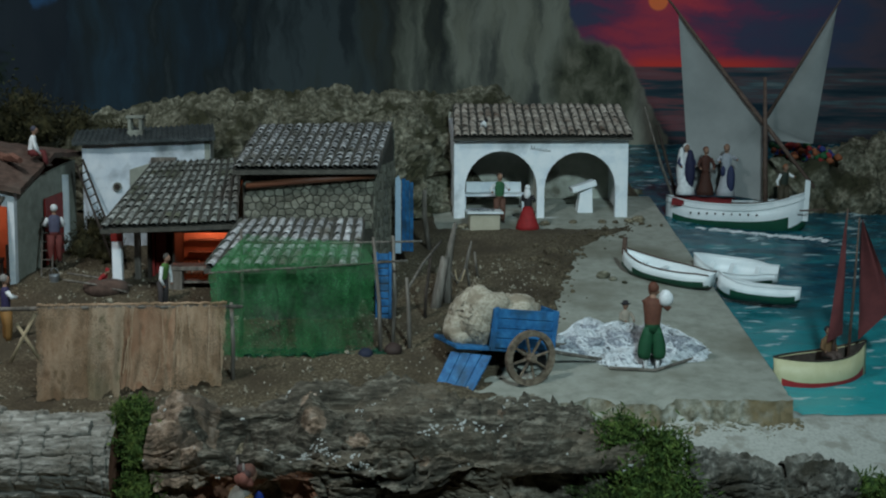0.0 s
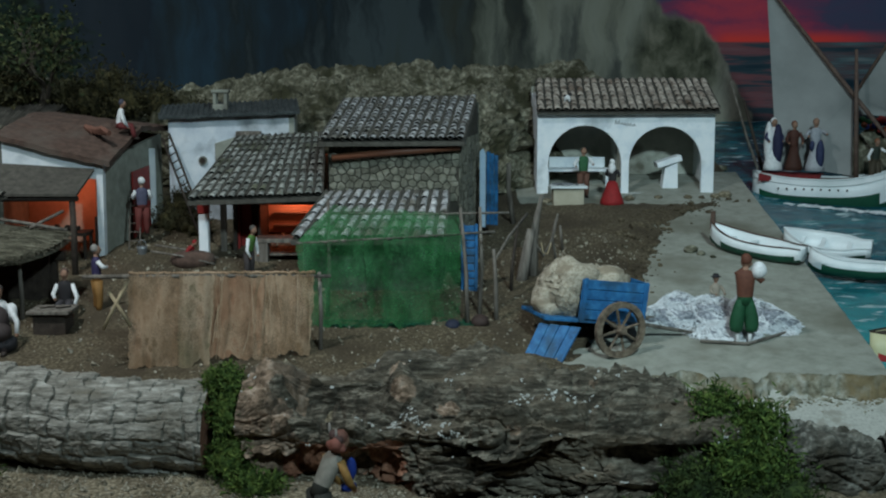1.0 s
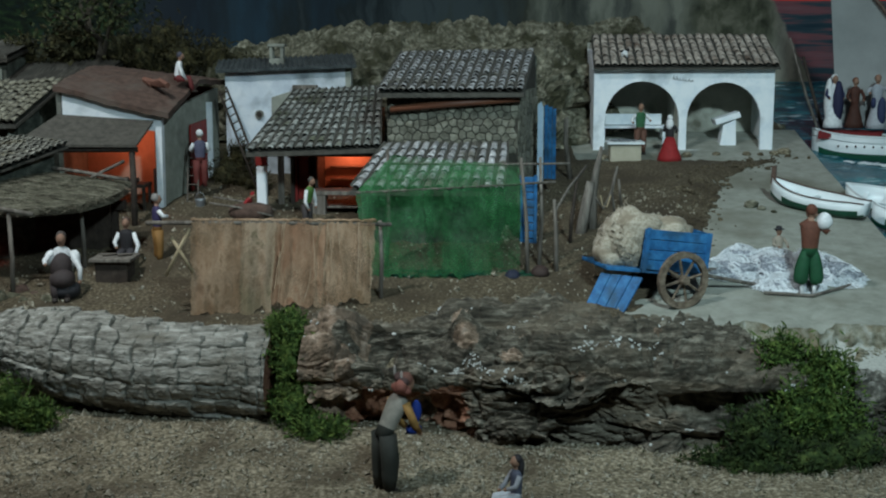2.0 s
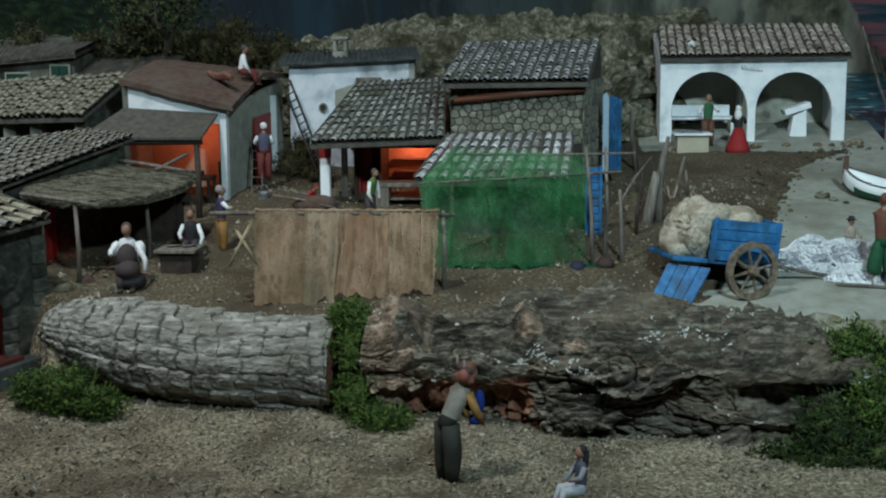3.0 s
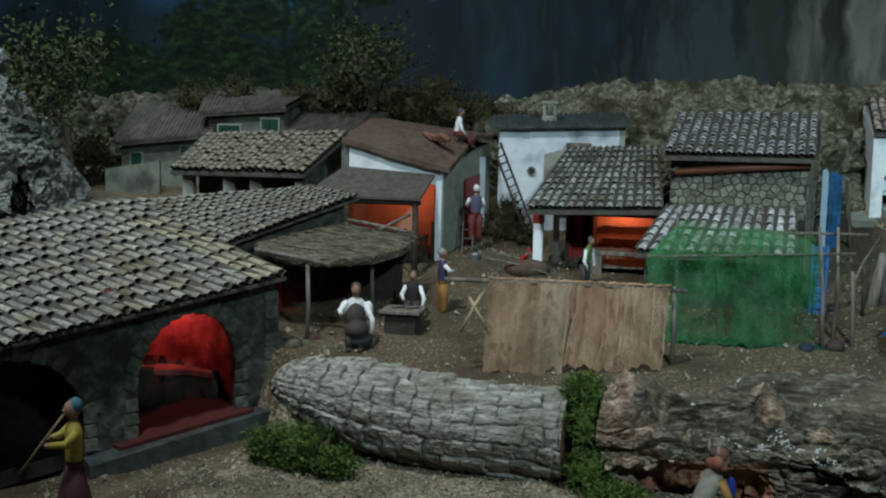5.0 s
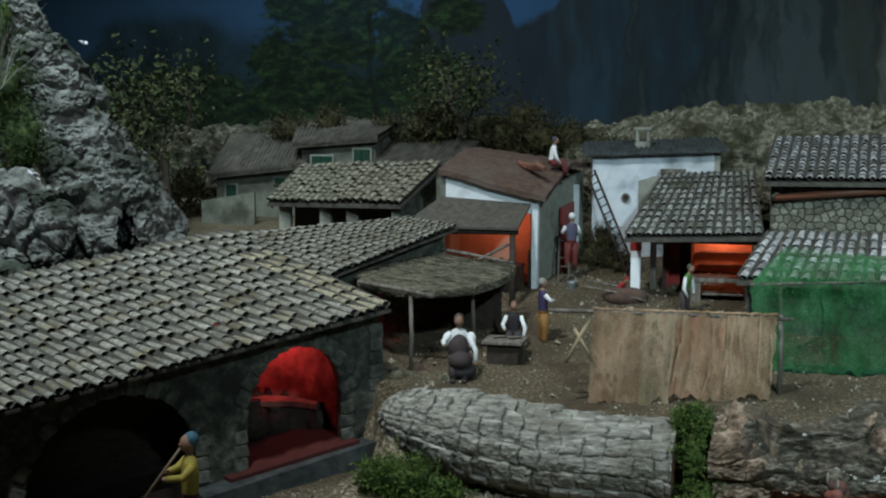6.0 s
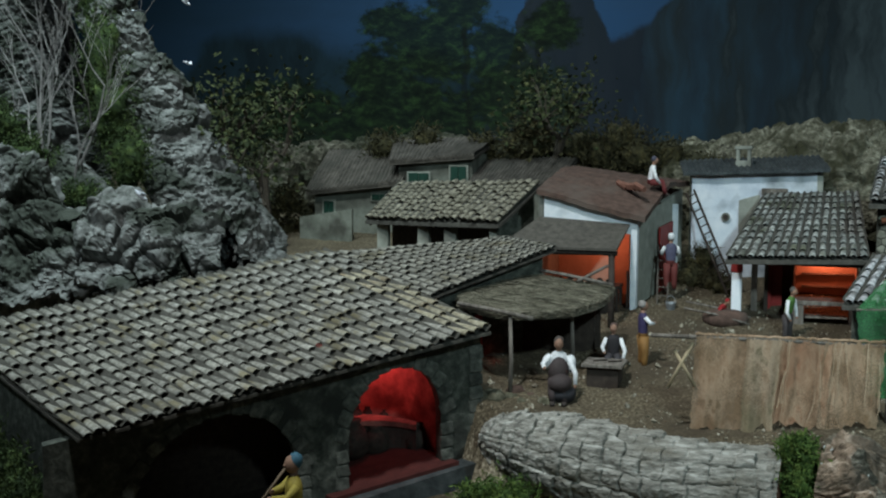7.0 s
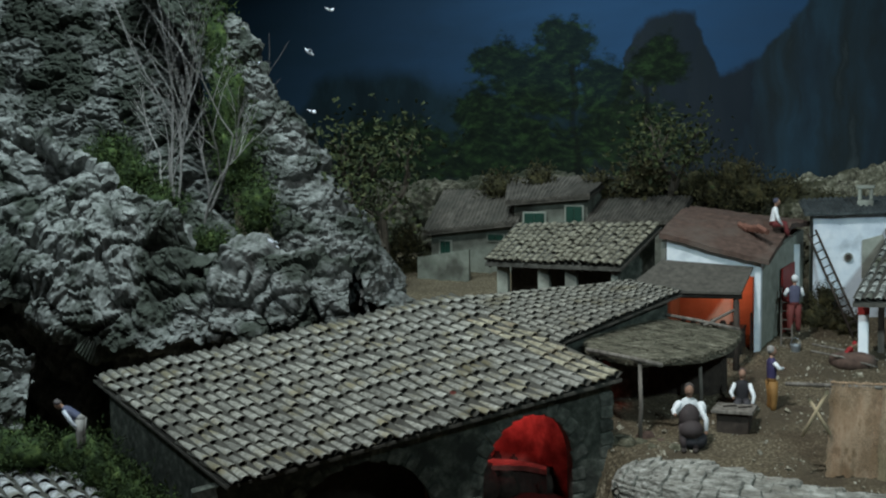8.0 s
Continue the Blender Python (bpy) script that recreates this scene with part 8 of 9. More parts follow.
def yard_things():
    b = thing("bucket", (-0.481, 2.087, yard(2.087)), "grey zinc bucket with wire handle", "bucket")
    z = yard(2.087)
    bm = bm_new()
    loft(bm, [oval((-0.481, 2.087, z + h), r, r, 14) for h, r in ((0.0, 0.0065), (0.014, 0.0085), (0.018, 0.0095), (0.0185, 0.0088), (0.012, 0.0075))], 0, False)
    part("body", bm, M_TIN, b, smooth=True)
    bar(b, "handle", [(-0.490, 2.087, z + 0.018), (-0.486, 2.087, z + 0.027), (-0.481, 2.087, z + 0.030), (-0.476, 2.087, z + 0.027), (-0.472, 2.087, z + 0.018)], 0.0006, M_TIN, 5)
    # ladder under the painter
    l = thing("ladder", (-0.515, 2.17, 0.10), "plain wooden ladder leaning on the grey wall", "ladder")
    for s in (-0.009, 0.009):
        bar(l, "stile", [(-0.497 + s, 2.098, 0.088), (-0.503 + s, 2.150, 0.195)], 0.0016, M_WOOD, 5)
    for k in range(7):
        p = lerp((-0.497, 2.098, 0.088), (-0.503, 2.150, 0.195), (k + 0.7) / 7.4)
        bar(l, "rung", [p + Vector((-0.009, 0, 0)), p + Vector((0.009, 0, 0))], 0.0011, M_WOOD, 5)
    # table of the seated man and his block
    t = thing("low_table", (-0.53, 1.76, 0.03), "low boarded wooden table in the yard", "table")
    board(t, "top", (-0.564, 1.722, 0.058), (-0.504, 1.778, 0.063), M_WOOD, "grey weathered top board")
    board(t, "body", (-0.557, 1.729, 0.018), (-0.511, 1.772, 0.0578), M_DARKWOOD, "dark boarded body")
    for x in (-0.550, -0.528):
        bar(t, "tool", [(x, 1.745, 0.0645), (x + 0.018, 1.757, 0.0645)], 0.0012, M_DARKWOOD, 5)
    n = thing("wooden_stand", (-0.572, 1.893, yard(1.893)), "dark wooden stand with a thick head block", "stand")
    board(n, "post", (-0.577, 1.888, yard(1.89) - 0.003), (-0.567, 1.898, 0.1118), M_DARKWOOD)
    board(n, "head", (-0.603, 1.884, 0.112), (-0.556, 1.902, 0.127), M_DARKWOOD)
    # barrow with long handles
    w = thing("wheelbarrow", (-0.39, 2.03, yard(2.03)), "brown wooden barrow with long handles", "barrow")
    bm = bm_new()
    loft(bm, [oval((-0.385, 2.03, yard(2.03) + h), rx, ry, 14) for h, rx, ry in ((0.0, 0.030, 0.018), (0.012, 0.038, 0.022), (0.024, 0.034, 0.02), (0.028, 0.02, 0.012))])
    part("tub", bm, M_BROWNROOF, w, smooth=True)
    for y in (2.012, 2.045):
        bar(w, "handle", [(-0.345, y, yard(y) + 0.012), (-0.40, y, yard(y) + 0.026), (-0.450, y, yard(y) + 0.034)], 0.0018, M_WOOD, 5)
    rnd = random.Random(31)
    for k in range(12):
        x, y, r = rnd.uniform(-0.72, -0.60), rnd.uniform(1.66, 1.70), rnd.uniform(0.006, 0.012)
        bm = bm_new()
        ball(bm, (x, y, yard(y) + r * 0.4), r, squash=(1.3, 1, 0.8), seg=10, rough=0.35, seed=k)
        solo("stone", bm, M_RIDGE if k % 3 else M_BROWNROOF, (x, y, yard(y)), "rough stone before the stall", "stone", "stones before the stall")


cart()
white_net()
net_racks()
fence()
shop()
yard_things()

# ---- plants ----
bush("moss_bush", [((-0.245, 1.500, -0.020), (0.030, 0.030, 0.045)), ((-0.240, 1.475, -0.075), (0.034, 0.032, 0.035)), ((-0.205, 1.44, -0.098), (0.035, 0.025, 0.016)), ((-0.255, 1.52, 0.010), (0.024, 0.02, 0.022))], 0.0085, 5600, M_LEAF, 41, "bright green moss bush between the logs", "moss bushes")
bush("moss_bush", [((-0.610, 1.475, -0.075), (0.046, 0.030, 0.034)), ((-0.655, 1.50, -0.085), (0.035, 0.03, 0.026)), ((-0.560, 1.46, -0.088), (0.03, 0.022, 0.018))], 0.0085, 5200, M_LEAF, 42, "low green moss bush beside the pale log", "moss bushes")
bush("moss_bush", [((0.372, 1.430, -0.040), (0.056, 0.040, 0.058)), ((0.405, 1.41, -0.075), (0.045, 0.034, 0.045)), ((0.345, 1.440, -0.005), (0.036, 0.026, 0.026)), ((0.395, 1.425, -0.022), (0.034, 0.026, 0.026)), ((0.355, 1.390, -0.060), (0.04, 0.025, 0.04))], 0.0095, 7000, M_LEAF, 43, "bushy green moss tuft at the log's end", "moss bushes")
bush("moss_bush", [((0.325, 1.385, -0.095), (0.05, 0.028, 0.026)), ((0.265, 1.362, -0.105), (0.045, 0.018, 0.014)), ((0.300, 1.372, -0.070), (0.035, 0.014, 0.030)), ((0.37, 1.350, -0.100), (0.05, 0.03, 0.022)), ((0.31, 1.345, -0.108), (0.05, 0.02, 0.014)), ((0.42, 1.365, -0.095), (0.045, 0.03, 0.03)), ((0.30, 1.350, -0.080), (0.036, 0.018, 0.030))], 0.0085, 4600, M_SCRUB, 49, "sparse dark moss at the foot of the dark log", "moss bushes")
bush("moss_bush", [((0.66, 1.42, -0.070), (0.03, 0.03, 0.02))], 0.009, 500, M_LEAF, 44, "small green moss tuft by the beach rocks", "moss bushes")
bush("hill_bush", [((-1.80, 2.00, 0.435), (0.065, 0.04, 0.05)), ((-1.74, 1.98, 0.395), (0.065, 0.04, 0.05)), ((-1.675, 1.97, 0.345), (0.06, 0.04, 0.045))], 0.009, 8000, M_SCRUB, 45, "green scrub on the mountain ledge", "mountain scrub")
bush("hill_bush", [((-1.600, 2.12, 0.53), (0.055, 0.05, 0.13)), ((-1.560, 2.08, 0.43), (0.060, 0.05, 0.09)), ((-1.480, 2.01, 0.335), (0.055, 0.04, 0.075)), ((-1.64, 2.16, 0.66), (0.05, 0.04, 0.11)), ((-1.69, 2.20, 0.78), (0.05, 0.04, 0.10)), ((-1.74, 2.24, 0.88), (0.05, 0.05, 0.10))], 0.009, 12500, M_SCRUB, 46, "green scrub in the gully beside the spur", "mountain scrub")
bush("hill_bush", [((-1.56, 1.97, 0.270), (0.055, 0.03, 0.030)), ((-1.49, 1.97, 0.245), (0.05, 0.03, 0.030)), ((-1.40, 2.00, 0.22), (0.05, 0.03, 0.03))], 0.009, 4200, M_SCRUB, 47, "low green scrub behind the ledge", "mountain scrub")
bush("hill_bush", [((-1.50, 1.50, -0.03), (0.09, 0.06, 0.05)), ((-1.60, 1.46, -0.02), (0.09, 0.06, 0.05)), ((-1.72, 1.42, 0.0), (0.09, 0.08, 0.05)), ((-1.85, 1.40, 0.0), (0.09, 0.08, 0.05)), ((-1.43, 1.45, -0.035), (0.05, 0.04, 0.045)), ((-1.36, 1.41, -0.05), (0.05, 0.035, 0.045)), ((-1.29, 1.36, -0.065), (0.045, 0.035, 0.045)), ((-1.23, 1.32, -0.08), (0.04, 0.03, 0.04))], 0.009, 13000, M_SCRUB, 48, "dark green scrub behind the stone house", "mountain scrub")
rock_sheet("gully_rock", [
    [(-1.67, 1.985, 0.24), (-1.63, 1.975, 0.24), (-1.57, 1.975, 0.22), (-1.52, 1.985, 0.22)],
    [(-1.675, 1.990, 0.31), (-1.63, 1.980, 0.325), (-1.57, 1.980, 0.310), (-1.515, 1.990, 0.265)],
    [(-1.67, 2.010, 0.335), (-1.63, 2.015, 0.350), (-1.58, 2.015, 0.335), (-1.52, 2.01, 0.280)],
    [(-1.67, 2.06, 0.28), (-1.63, 2.06, 0.28), (-1.57, 2.06, 0.26), (-1.52, 2.06, 0.22)],
], 60, 50, 0.012, 0.006, M_ROCK, 23.0, "small grey rock among the scrub", form=karst)
tree("tree", (-1.37, 2.36, 0.14), 0.40, 0.034, 1150, M_LEAF_DRY, 51, "small leafy tree with yellowish green leaves", 0.013)
tree("tree", (-1.46, 2.40, 0.16), 0.40, 0.034, 850, M_LEAF_DRY, 52, "small leafy tree beside the rock spur", 0.013)
tree("tree", (-0.79, 2.62, 0.24), 0.33, 0.026, 750, M_LEAF_DRY, 53, "small yellowish tree behind the village", 0.013)
tree("tree", (-0.84, 2.66, 0.25), 0.17, 0.020, 900, M_LEAF_BROWN, 54, "low brownish tree behind the village", 0.013)
for k, (x, z, s, w) in enumerate(((-0.70, 0.34, 0.045, 700), (-0.62, 0.34, 0.055, 900), (-0.55, 0.33, 0.05, 800), (-0.47, 0.315, 0.035, 450), (-0.66, 0.37, 0.05, 700), (-0.96, 0.35, 0.04, 600), (-0.88, 0.36, 0.045, 700), (-1.10, 0.37, 0.04, 600), (-1.20, 0.35, 0.045, 700), (-0.75, 0.35, 0.05, 800))):
    bush("dry_bush", [((x, 2.60 + 0.004 * k, z), (s, s * 0.7, s * 1.0))], 0.012, w, M_LEAF_BROWN, 60 + k, "dry brown-green bush behind the roofs", "dry bushes")


for k, (x, y, z, s) in enumerate(((-1.42, 2.47, 0.19, 0.055), (-1.36, 2.50, 0.17, 0.05), (-1.48, 2.45, 0.20, 0.05), (-1.36, 2.46, 0.24, 0.035))):
    bush("dry_bush", [((x, y, z), (s, s * 0.7, s * 1.0))], 0.012, 800, M_LEAF_BROWN, 90 + k, "dark brown-green bush beside the far house", "dry bushes")


for k, (x, y, z, r) in enumerate(((-0.462, 2.225, 0.135, 0.030), (-0.425, 2.205, 0.125, 0.028), (-0.398, 2.180, 0.118, 0.026), (-0.445, 2.255, 0.165, 0.026))):
    bush("dry_bush", [((x, y, z), (r, r * 0.6, r * 1.1))], 0.007, 900, M_LEAF_BROWN, 95 + k, "dark low scrub against the white house", "dry bushes")


def bare_tree(name, base, stems, seed, label):
    rnd = random.Random(seed)
    e = thing(name, base, label, "tree")

    def limb(bm, p, d, ln, r, depth):
        pts, q = [p], p
        for _ in range(4):
            d = (d + Vector((rnd.gauss(0, 0.10), rnd.gauss(0, 0.10), 0.05))).normalized()
            q = q + d * ln / 4
            pts.append(q)
        tube(bm, pts, [r, r * 0.9, r * 0.8, r * 0.7, r * 0.55], 5)
        if depth:
            for k in range(3):
                nd = (d + Vector((rnd.gauss(0, 0.42), rnd.gauss(0, 0.30), 0.15))).normalized()
                limb(bm, pts[rnd.choice((2, 3, 4))], nd, ln * rnd.uniform(0.55, 0.85), r * 0.5, depth - 1)

    for d, ln in stems:
        bm = bm_new()
        limb(bm, Vector(base), Vector(d).normalized(), ln, 0.0030, 3)
        part("stem", bm, M_TWIG, e)


bare_tree("bare_tree", (-1.640, 1.975, 0.30), [((-0.35, 0.05, 1), 0.16), ((-0.02, 0.05, 1), 0.22), ((0.10, 0.0, 1), 0.20), ((-0.55, 0.1, 1), 0.15)], 71, "leafless grey branching shrub on the rocks")
bare_tree("bare_tree", (-1.585, 1.985, 0.29), [((0.28, 0.05, 1), 0.20), ((0.42, -0.05, 1), 0.13)], 72, "leafless grey sapling leaning over the rocks")

# rocks at the beach
rock_sheet("beach_rock", [
    [(0.425, 1.405, -0.125), (0.47, 1.39, -0.125), (0.53, 1.385, -0.125), (0.565, 1.40, -0.125)],
    [(0.428, 1.415, -0.055), (0.47, 1.405, -0.050), (0.53, 1.405, -0.050), (0.562, 1.415, -0.070)],
    [(0.438, 1.460, -0.034), (0.48, 1.465, -0.030), (0.525, 1.460, -0.034), (0.558, 1.45, -0.048)],
    [(0.440, 1.50, -0.09), (0.48, 1.515, -0.09), (0.525, 1.51, -0.09), (0.556, 1.49, -0.09)],
], 130, 100, 0.014, 0.009, M_BEACHROCK, 41.0, "grey-brown bark rock on the beach", form=flakes)
rock_sheet("beach_rock", [
    [(0.545, 1.400, -0.125), (0.59, 1.385, -0.125), (0.64, 1.395, -0.125), (0.67, 1.41, -0.125)],
    [(0.548, 1.410, -0.065), (0.59, 1.400, -0.055), (0.635, 1.41, -0.070), (0.662, 1.42, -0.085)],
    [(0.555, 1.450, -0.046), (0.59, 1.455, -0.038), (0.625, 1.45, -0.050), (0.655, 1.45, -0.066)],
    [(0.560, 1.49, -0.09), (0.59, 1.50, -0.09), (0.62, 1.495, -0.09), (0.65, 1.48, -0.09)],
], 120, 90, 0.014, 0.009, M_BEACHROCK, 47.0, "dark knobbly bark rock on the beach", form=flakes)

# painted flowers beyond the boat
def flowers():
    e = thing("flower_bank", (1.08, 2.78, 0.27), "bank of bright red, green and blue model flowers", "flowers")
    rnd = random.Random(81)
    bm = bm_new()
    ball(bm, (1.01, 2.685, 0.20), 1.0, None, 0, 30, (0.105, 0.05, 0.082), 0.35, 4.0)
    part("mound", bm, M_RIDGE, e, "brown earth mound", True)
    for c in ((0.35, 0.03, 0.03), (0.03, 0.16, 0.06), (0.04, 0.05, 0.22), (0.40, 0.12, 0.05)):
        bm = bm_new()
        for _ in range(16):
            x = rnd.uniform(0.938, 1.085)
            ball(bm, (x, 2.665 + rnd.uniform(-0.02, 0.02), 0.282 + 0.10 * (1.02 - x) + rnd.uniform(-0.016, 0.014)), rnd.uniform(0.005, 0.010), None, 0, 8, (1, 1, 0.9), 0.2, x)
        part("blossom", bm, paint(*c), e)


flowers()

# ---- figurines: each one plain clay shape ----
SKIN, HAIR = (0.30, 0.17, 0.115), (0.03, 0.02, 0.015)


def figure(base, h, yaw, shirt, trousers, label, hair=HAIR, sleeves=None, vest=None, hat=None, seated=False, skirt=None, arms=((0.14, 0.10, 0.55), (-0.14, 0.10, 0.55)), lean=0.0,
           sash=None, extra=None, wide=1.0, gown=None, rods=(), category="figurine"):
    """A clay figurine facing -y before its turn; arms: where each hand is, in shares of its height."""
    cols = [SKIN, shirt, trousers, hair, sleeves or shirt, vest or shirt, hat or hair, skirt or trousers, (0.04, 0.03, 0.025), sash or trousers]
    cols += [c for c, _ in extra or ()]
    bm = bm_new()
    hip = 0.26 if seated else 0.48
    tilt = Matrix.Translation((0, 0, hip)) @ Matrix.Rotation(radians(lean), 4, "X") @ Matrix.Translation((0, 0, -hip))
    if skirt:
        loft(bm, [oval((0, 0, z), rx * wide, ry * wide, 14) for z, rx, ry in ((0.0, 0.19, 0.18), (0.1, 0.175, 0.16), (0.3, 0.12, 0.11), (0.5, 0.075, 0.06))], 7)
    elif gown:
        for s in (-1, 1):
            tube(bm, [(s * 0.065, 0.01, 0.0), (s * 0.067, 0, 0.08), (s * 0.07, 0, 0.15)], [0.022, 0.024, 0.030], 7, 10)
            loft(bm, [oval((s * 0.070, -0.035, z), 0.03, 0.062, 8) for z in (0.0, 0.020)] + [oval((s * 0.068, -0.015, 0.04), 0.026, 0.034, 8)], 8)
            loft(bm, [[Vector((x, y * (1 + 0.08 * math.sin(5 * x / 0.04 + s)), zz)) for x, y, zz in oval((s * ox, 0, z), r, r * 0.95, 14)] for z, ox, r in ((0.13, 0.07, 0.032), (0.145, 0.08, 0.066), (0.20, 0.083, 0.080), (0.30, 0.076, 0.078), (0.42, 0.055, 0.066), (0.50, 0.040, 0.050))], 2)
    else:
        for s in (-1, 1):
            foot, knee, top = ((s * 0.07, -0.30, 0.0), (s * 0.075, -0.24, hip), (s * 0.06, 0, hip)) if seated else ((s * 0.07, 0, 0.0), (s * 0.068, -0.012, 0.26), (s * 0.055, 0, hip))
            f, k, t = Vector(foot), Vector(knee), Vector(top)
            tube(bm, [f + Vector((0, 0, 0.03)), lerp(f, k, 0.5), k, t], [0.036 * wide, 0.05 * wide, 0.056 * wide, 0.075], 8, 2)
            loft(bm, [oval((f.x, f.y - 0.03, z), 0.034, 0.065, 8) for z in (0.0, 0.022)] + [oval((f.x, f.y - 0.01, 0.042), 0.028, 0.035, 8)], 8)
    body = [(hip - 0.04, 0.085, 0.062, 9), (hip + 0.05, 0.088, 0.064, 1), (hip + 0.17, 0.098, 0.068, 1), (hip + 0.27, 0.112, 0.066, 1), (hip + 0.32, 0.085, 0.05, 1), (hip + 0.345, 0.035, 0.033, 0), (hip + 0.385, 0.032, 0.032, 0)]
    loft_bands(bm, [oval((0, 0, z), a, b, 12, tilt) for z, a, b, _ in body], [5 if k == 1 else k for *_, k in body[:-1]])
    head = (0, -0.012, hip + 0.435)
    ball(bm, head, 0.062, tilt, 0, 12, (0.9, 1.0, 1.18))
    ball(bm, (0, 0.016, hip + 0.462), 0.064, tilt, 3, 12, (0.98, 0.92, 1.0), 0.15)
    ball(bm, (0, -0.073, hip + 0.43), 0.012, tilt, 0, 6)
    if hat:
        loft(bm, [oval((0, 0, hip + z), r, r, 14, tilt) for z, r in ((0.475, 0.11), (0.485, 0.11), (0.49, 0.065), (0.54, 0.058), (0.55, 0.03))], 6)
    for s, (hx, hy, hz) in zip((1, -1), arms):
        sh = tilt @ Vector((s * 0.105, 0, hip + 0.285))
        hand = tilt @ Vector((hx, -hy, hip + hz - 0.48))
        el = (sh + hand) / 2 + Vector((s * 0.05, 0.02, -0.035))
        tube(bm, [sh, el, lerp(el, hand, 0.85)], [0.036, 0.034, 0.026], 7, 4)
        ball(bm, hand, 0.024, None, 0, 7)
    for i, (c, shape) in enumerate(extra or ()):
        for centre, squash in shape:
            ball(bm, centre, 1.0, None, 10 + i, 12, squash, 0.12)
    for c, pts, r in rods:
        cols.append(c)
        tube(bm, pts, r, 7, len(cols) - 1)
    bmesh.ops.transform(bm, matrix=at_heading(*base, yaw) @ Matrix.Scale(h, 4), verts=bm.verts)
    return solo("figurine", bm, [paint(*c) for c in cols], base, label, category, "", "", True)


W, DK, GRN, BRN, RED = (0.84, 0.85, 0.86), (0.025, 0.022, 0.025), (0.012, 0.085, 0.035), (0.14, 0.05, 0.03), (0.33, 0.018, 0.02)
figure((0.446, 1.700, yard(1.700)), 0.128, 178, BRN, GRN, "clay figurine in green breeches carrying a white sack", hair=BRN, gown="full",
       arms=((-0.06, 0.05, 0.88), (-0.16, -0.02, 0.70)), extra=[(W, [((-0.14, 0.02, 0.82), (0.085, 0.08, 0.095))])])
figure((0.434, 1.825, yard(1.825)), 0.072, 15, (0.35, 0.30, 0.24), (0.10, 0.08, 0.06), "clay figurine with a black hat mending the net", hat=DK, seated=True, arms=((0.10, 0.22, 0.62), (-0.10, 0.22, 0.62)))
figure((0.312, 2.448, yard(2.448)), 0.100, 10, W, (0.13, 0.06, 0.04), "clay figurine in a green vest behind the fish counter", vest=(0.03, 0.12, 0.05), arms=((0.16, 0.12, 0.66), (-0.18, 0.10, 0.62)))
figure((0.362, 2.398, yard(2.398)), 0.088, 150, DK, RED, "clay figurine in a red skirt and white shawl", hair=W, skirt=RED, wide=1.45, extra=[(W, [((0, 0.02, 0.80), (0.085, 0.075, 0.13))])], arms=((0.10, 0.10, 0.62), (-0.10, 0.10, 0.62)))
figure((-0.285, 1.978, yard(1.978)), 0.088, 62, W, (0.06, 0.05, 0.05), "clay figurine in a green vest with white sleeves", hair=(0.10, 0.09, 0.08), vest=(0.10, 0.22, 0.05), lean=14, arms=((0.10, 0.14, 0.46), (-0.14, 0.16, 0.44)))
figure((-0.490, 1.826, yard(1.826)), 0.104, 118, W, (0.26, 0.13, 0.035), "clay figurine in a purple vest and ochre trousers", hair=(0.30, 0.28, 0.26), vest=(0.045, 0.035, 0.10), arms=((0.10, 0.15, 0.66), (-0.12, 0.14, 0.68)))
figure((-0.530, 1.800, yard(1.800)), 0.098, 8, W, (0.05, 0.045, 0.05), "clay figurine in a black vest seated at the low table", hair=(0.10, 0.06, 0.05), vest=DK, seated=True, arms=((0.15, 0.16, 0.46), (-0.13, 0.13, 0.56)))
figure((-0.590, 1.690, yard(1.690)), 0.118, 12, W, (0.08, 0.06, 0.06), "clay figurine in a white shirt and dark leather apron", hair=(0.07, 0.055, 0.05), seated=True, lean=6, vest=W,
       arms=((0.20, 0.14, 0.42), (-0.17, 0.20, 0.66)), extra=[((0.05, 0.036, 0.035), [((0.0, -0.13, 0.36), (0.13, 0.11, 0.18)), ((0.02, -0.24, 0.24), (0.15, 0.12, 0.12))]), ((0.03, 0.03, 0.035), [((0.05, -0.20, 0.11), (0.17, 0.13, 0.12))]), (W, [((0.15, -0.01, 0.44), (0.06, 0.06, 0.11)), ((-0.14, -0.02, 0.46), (0.06, 0.06, 0.09))])])
figure((-0.487, 2.125, yard(2.125) + 0.026), 0.100, 205, W, (0.16, 0.035, 0.03), "clay figurine with a white shirt standing on the ladder", hair=W, vest=(0.10, 0.10, 0.16), arms=((0.10, 0.14, 0.62), (-0.12, 0.12, 0.60)))
figure((-0.528, 2.150, 0.284), 0.088, 100, W, (0.16, 0.03, 0.03), "clay figurine seated on the roof laying tiles", hair=(0.07, 0.07, 0.10), seated=True, lean=10, arms=((0.10, 0.20, 0.48), (-0.10, 0.20, 0.48)))
figure((-0.400, 2.040, yard(2.040)), 0.066, 70, RED, (0.10, 0.09, 0.10), "clay figurine in a red shirt bending over the barrow", seated=True, lean=40, hair=RED)
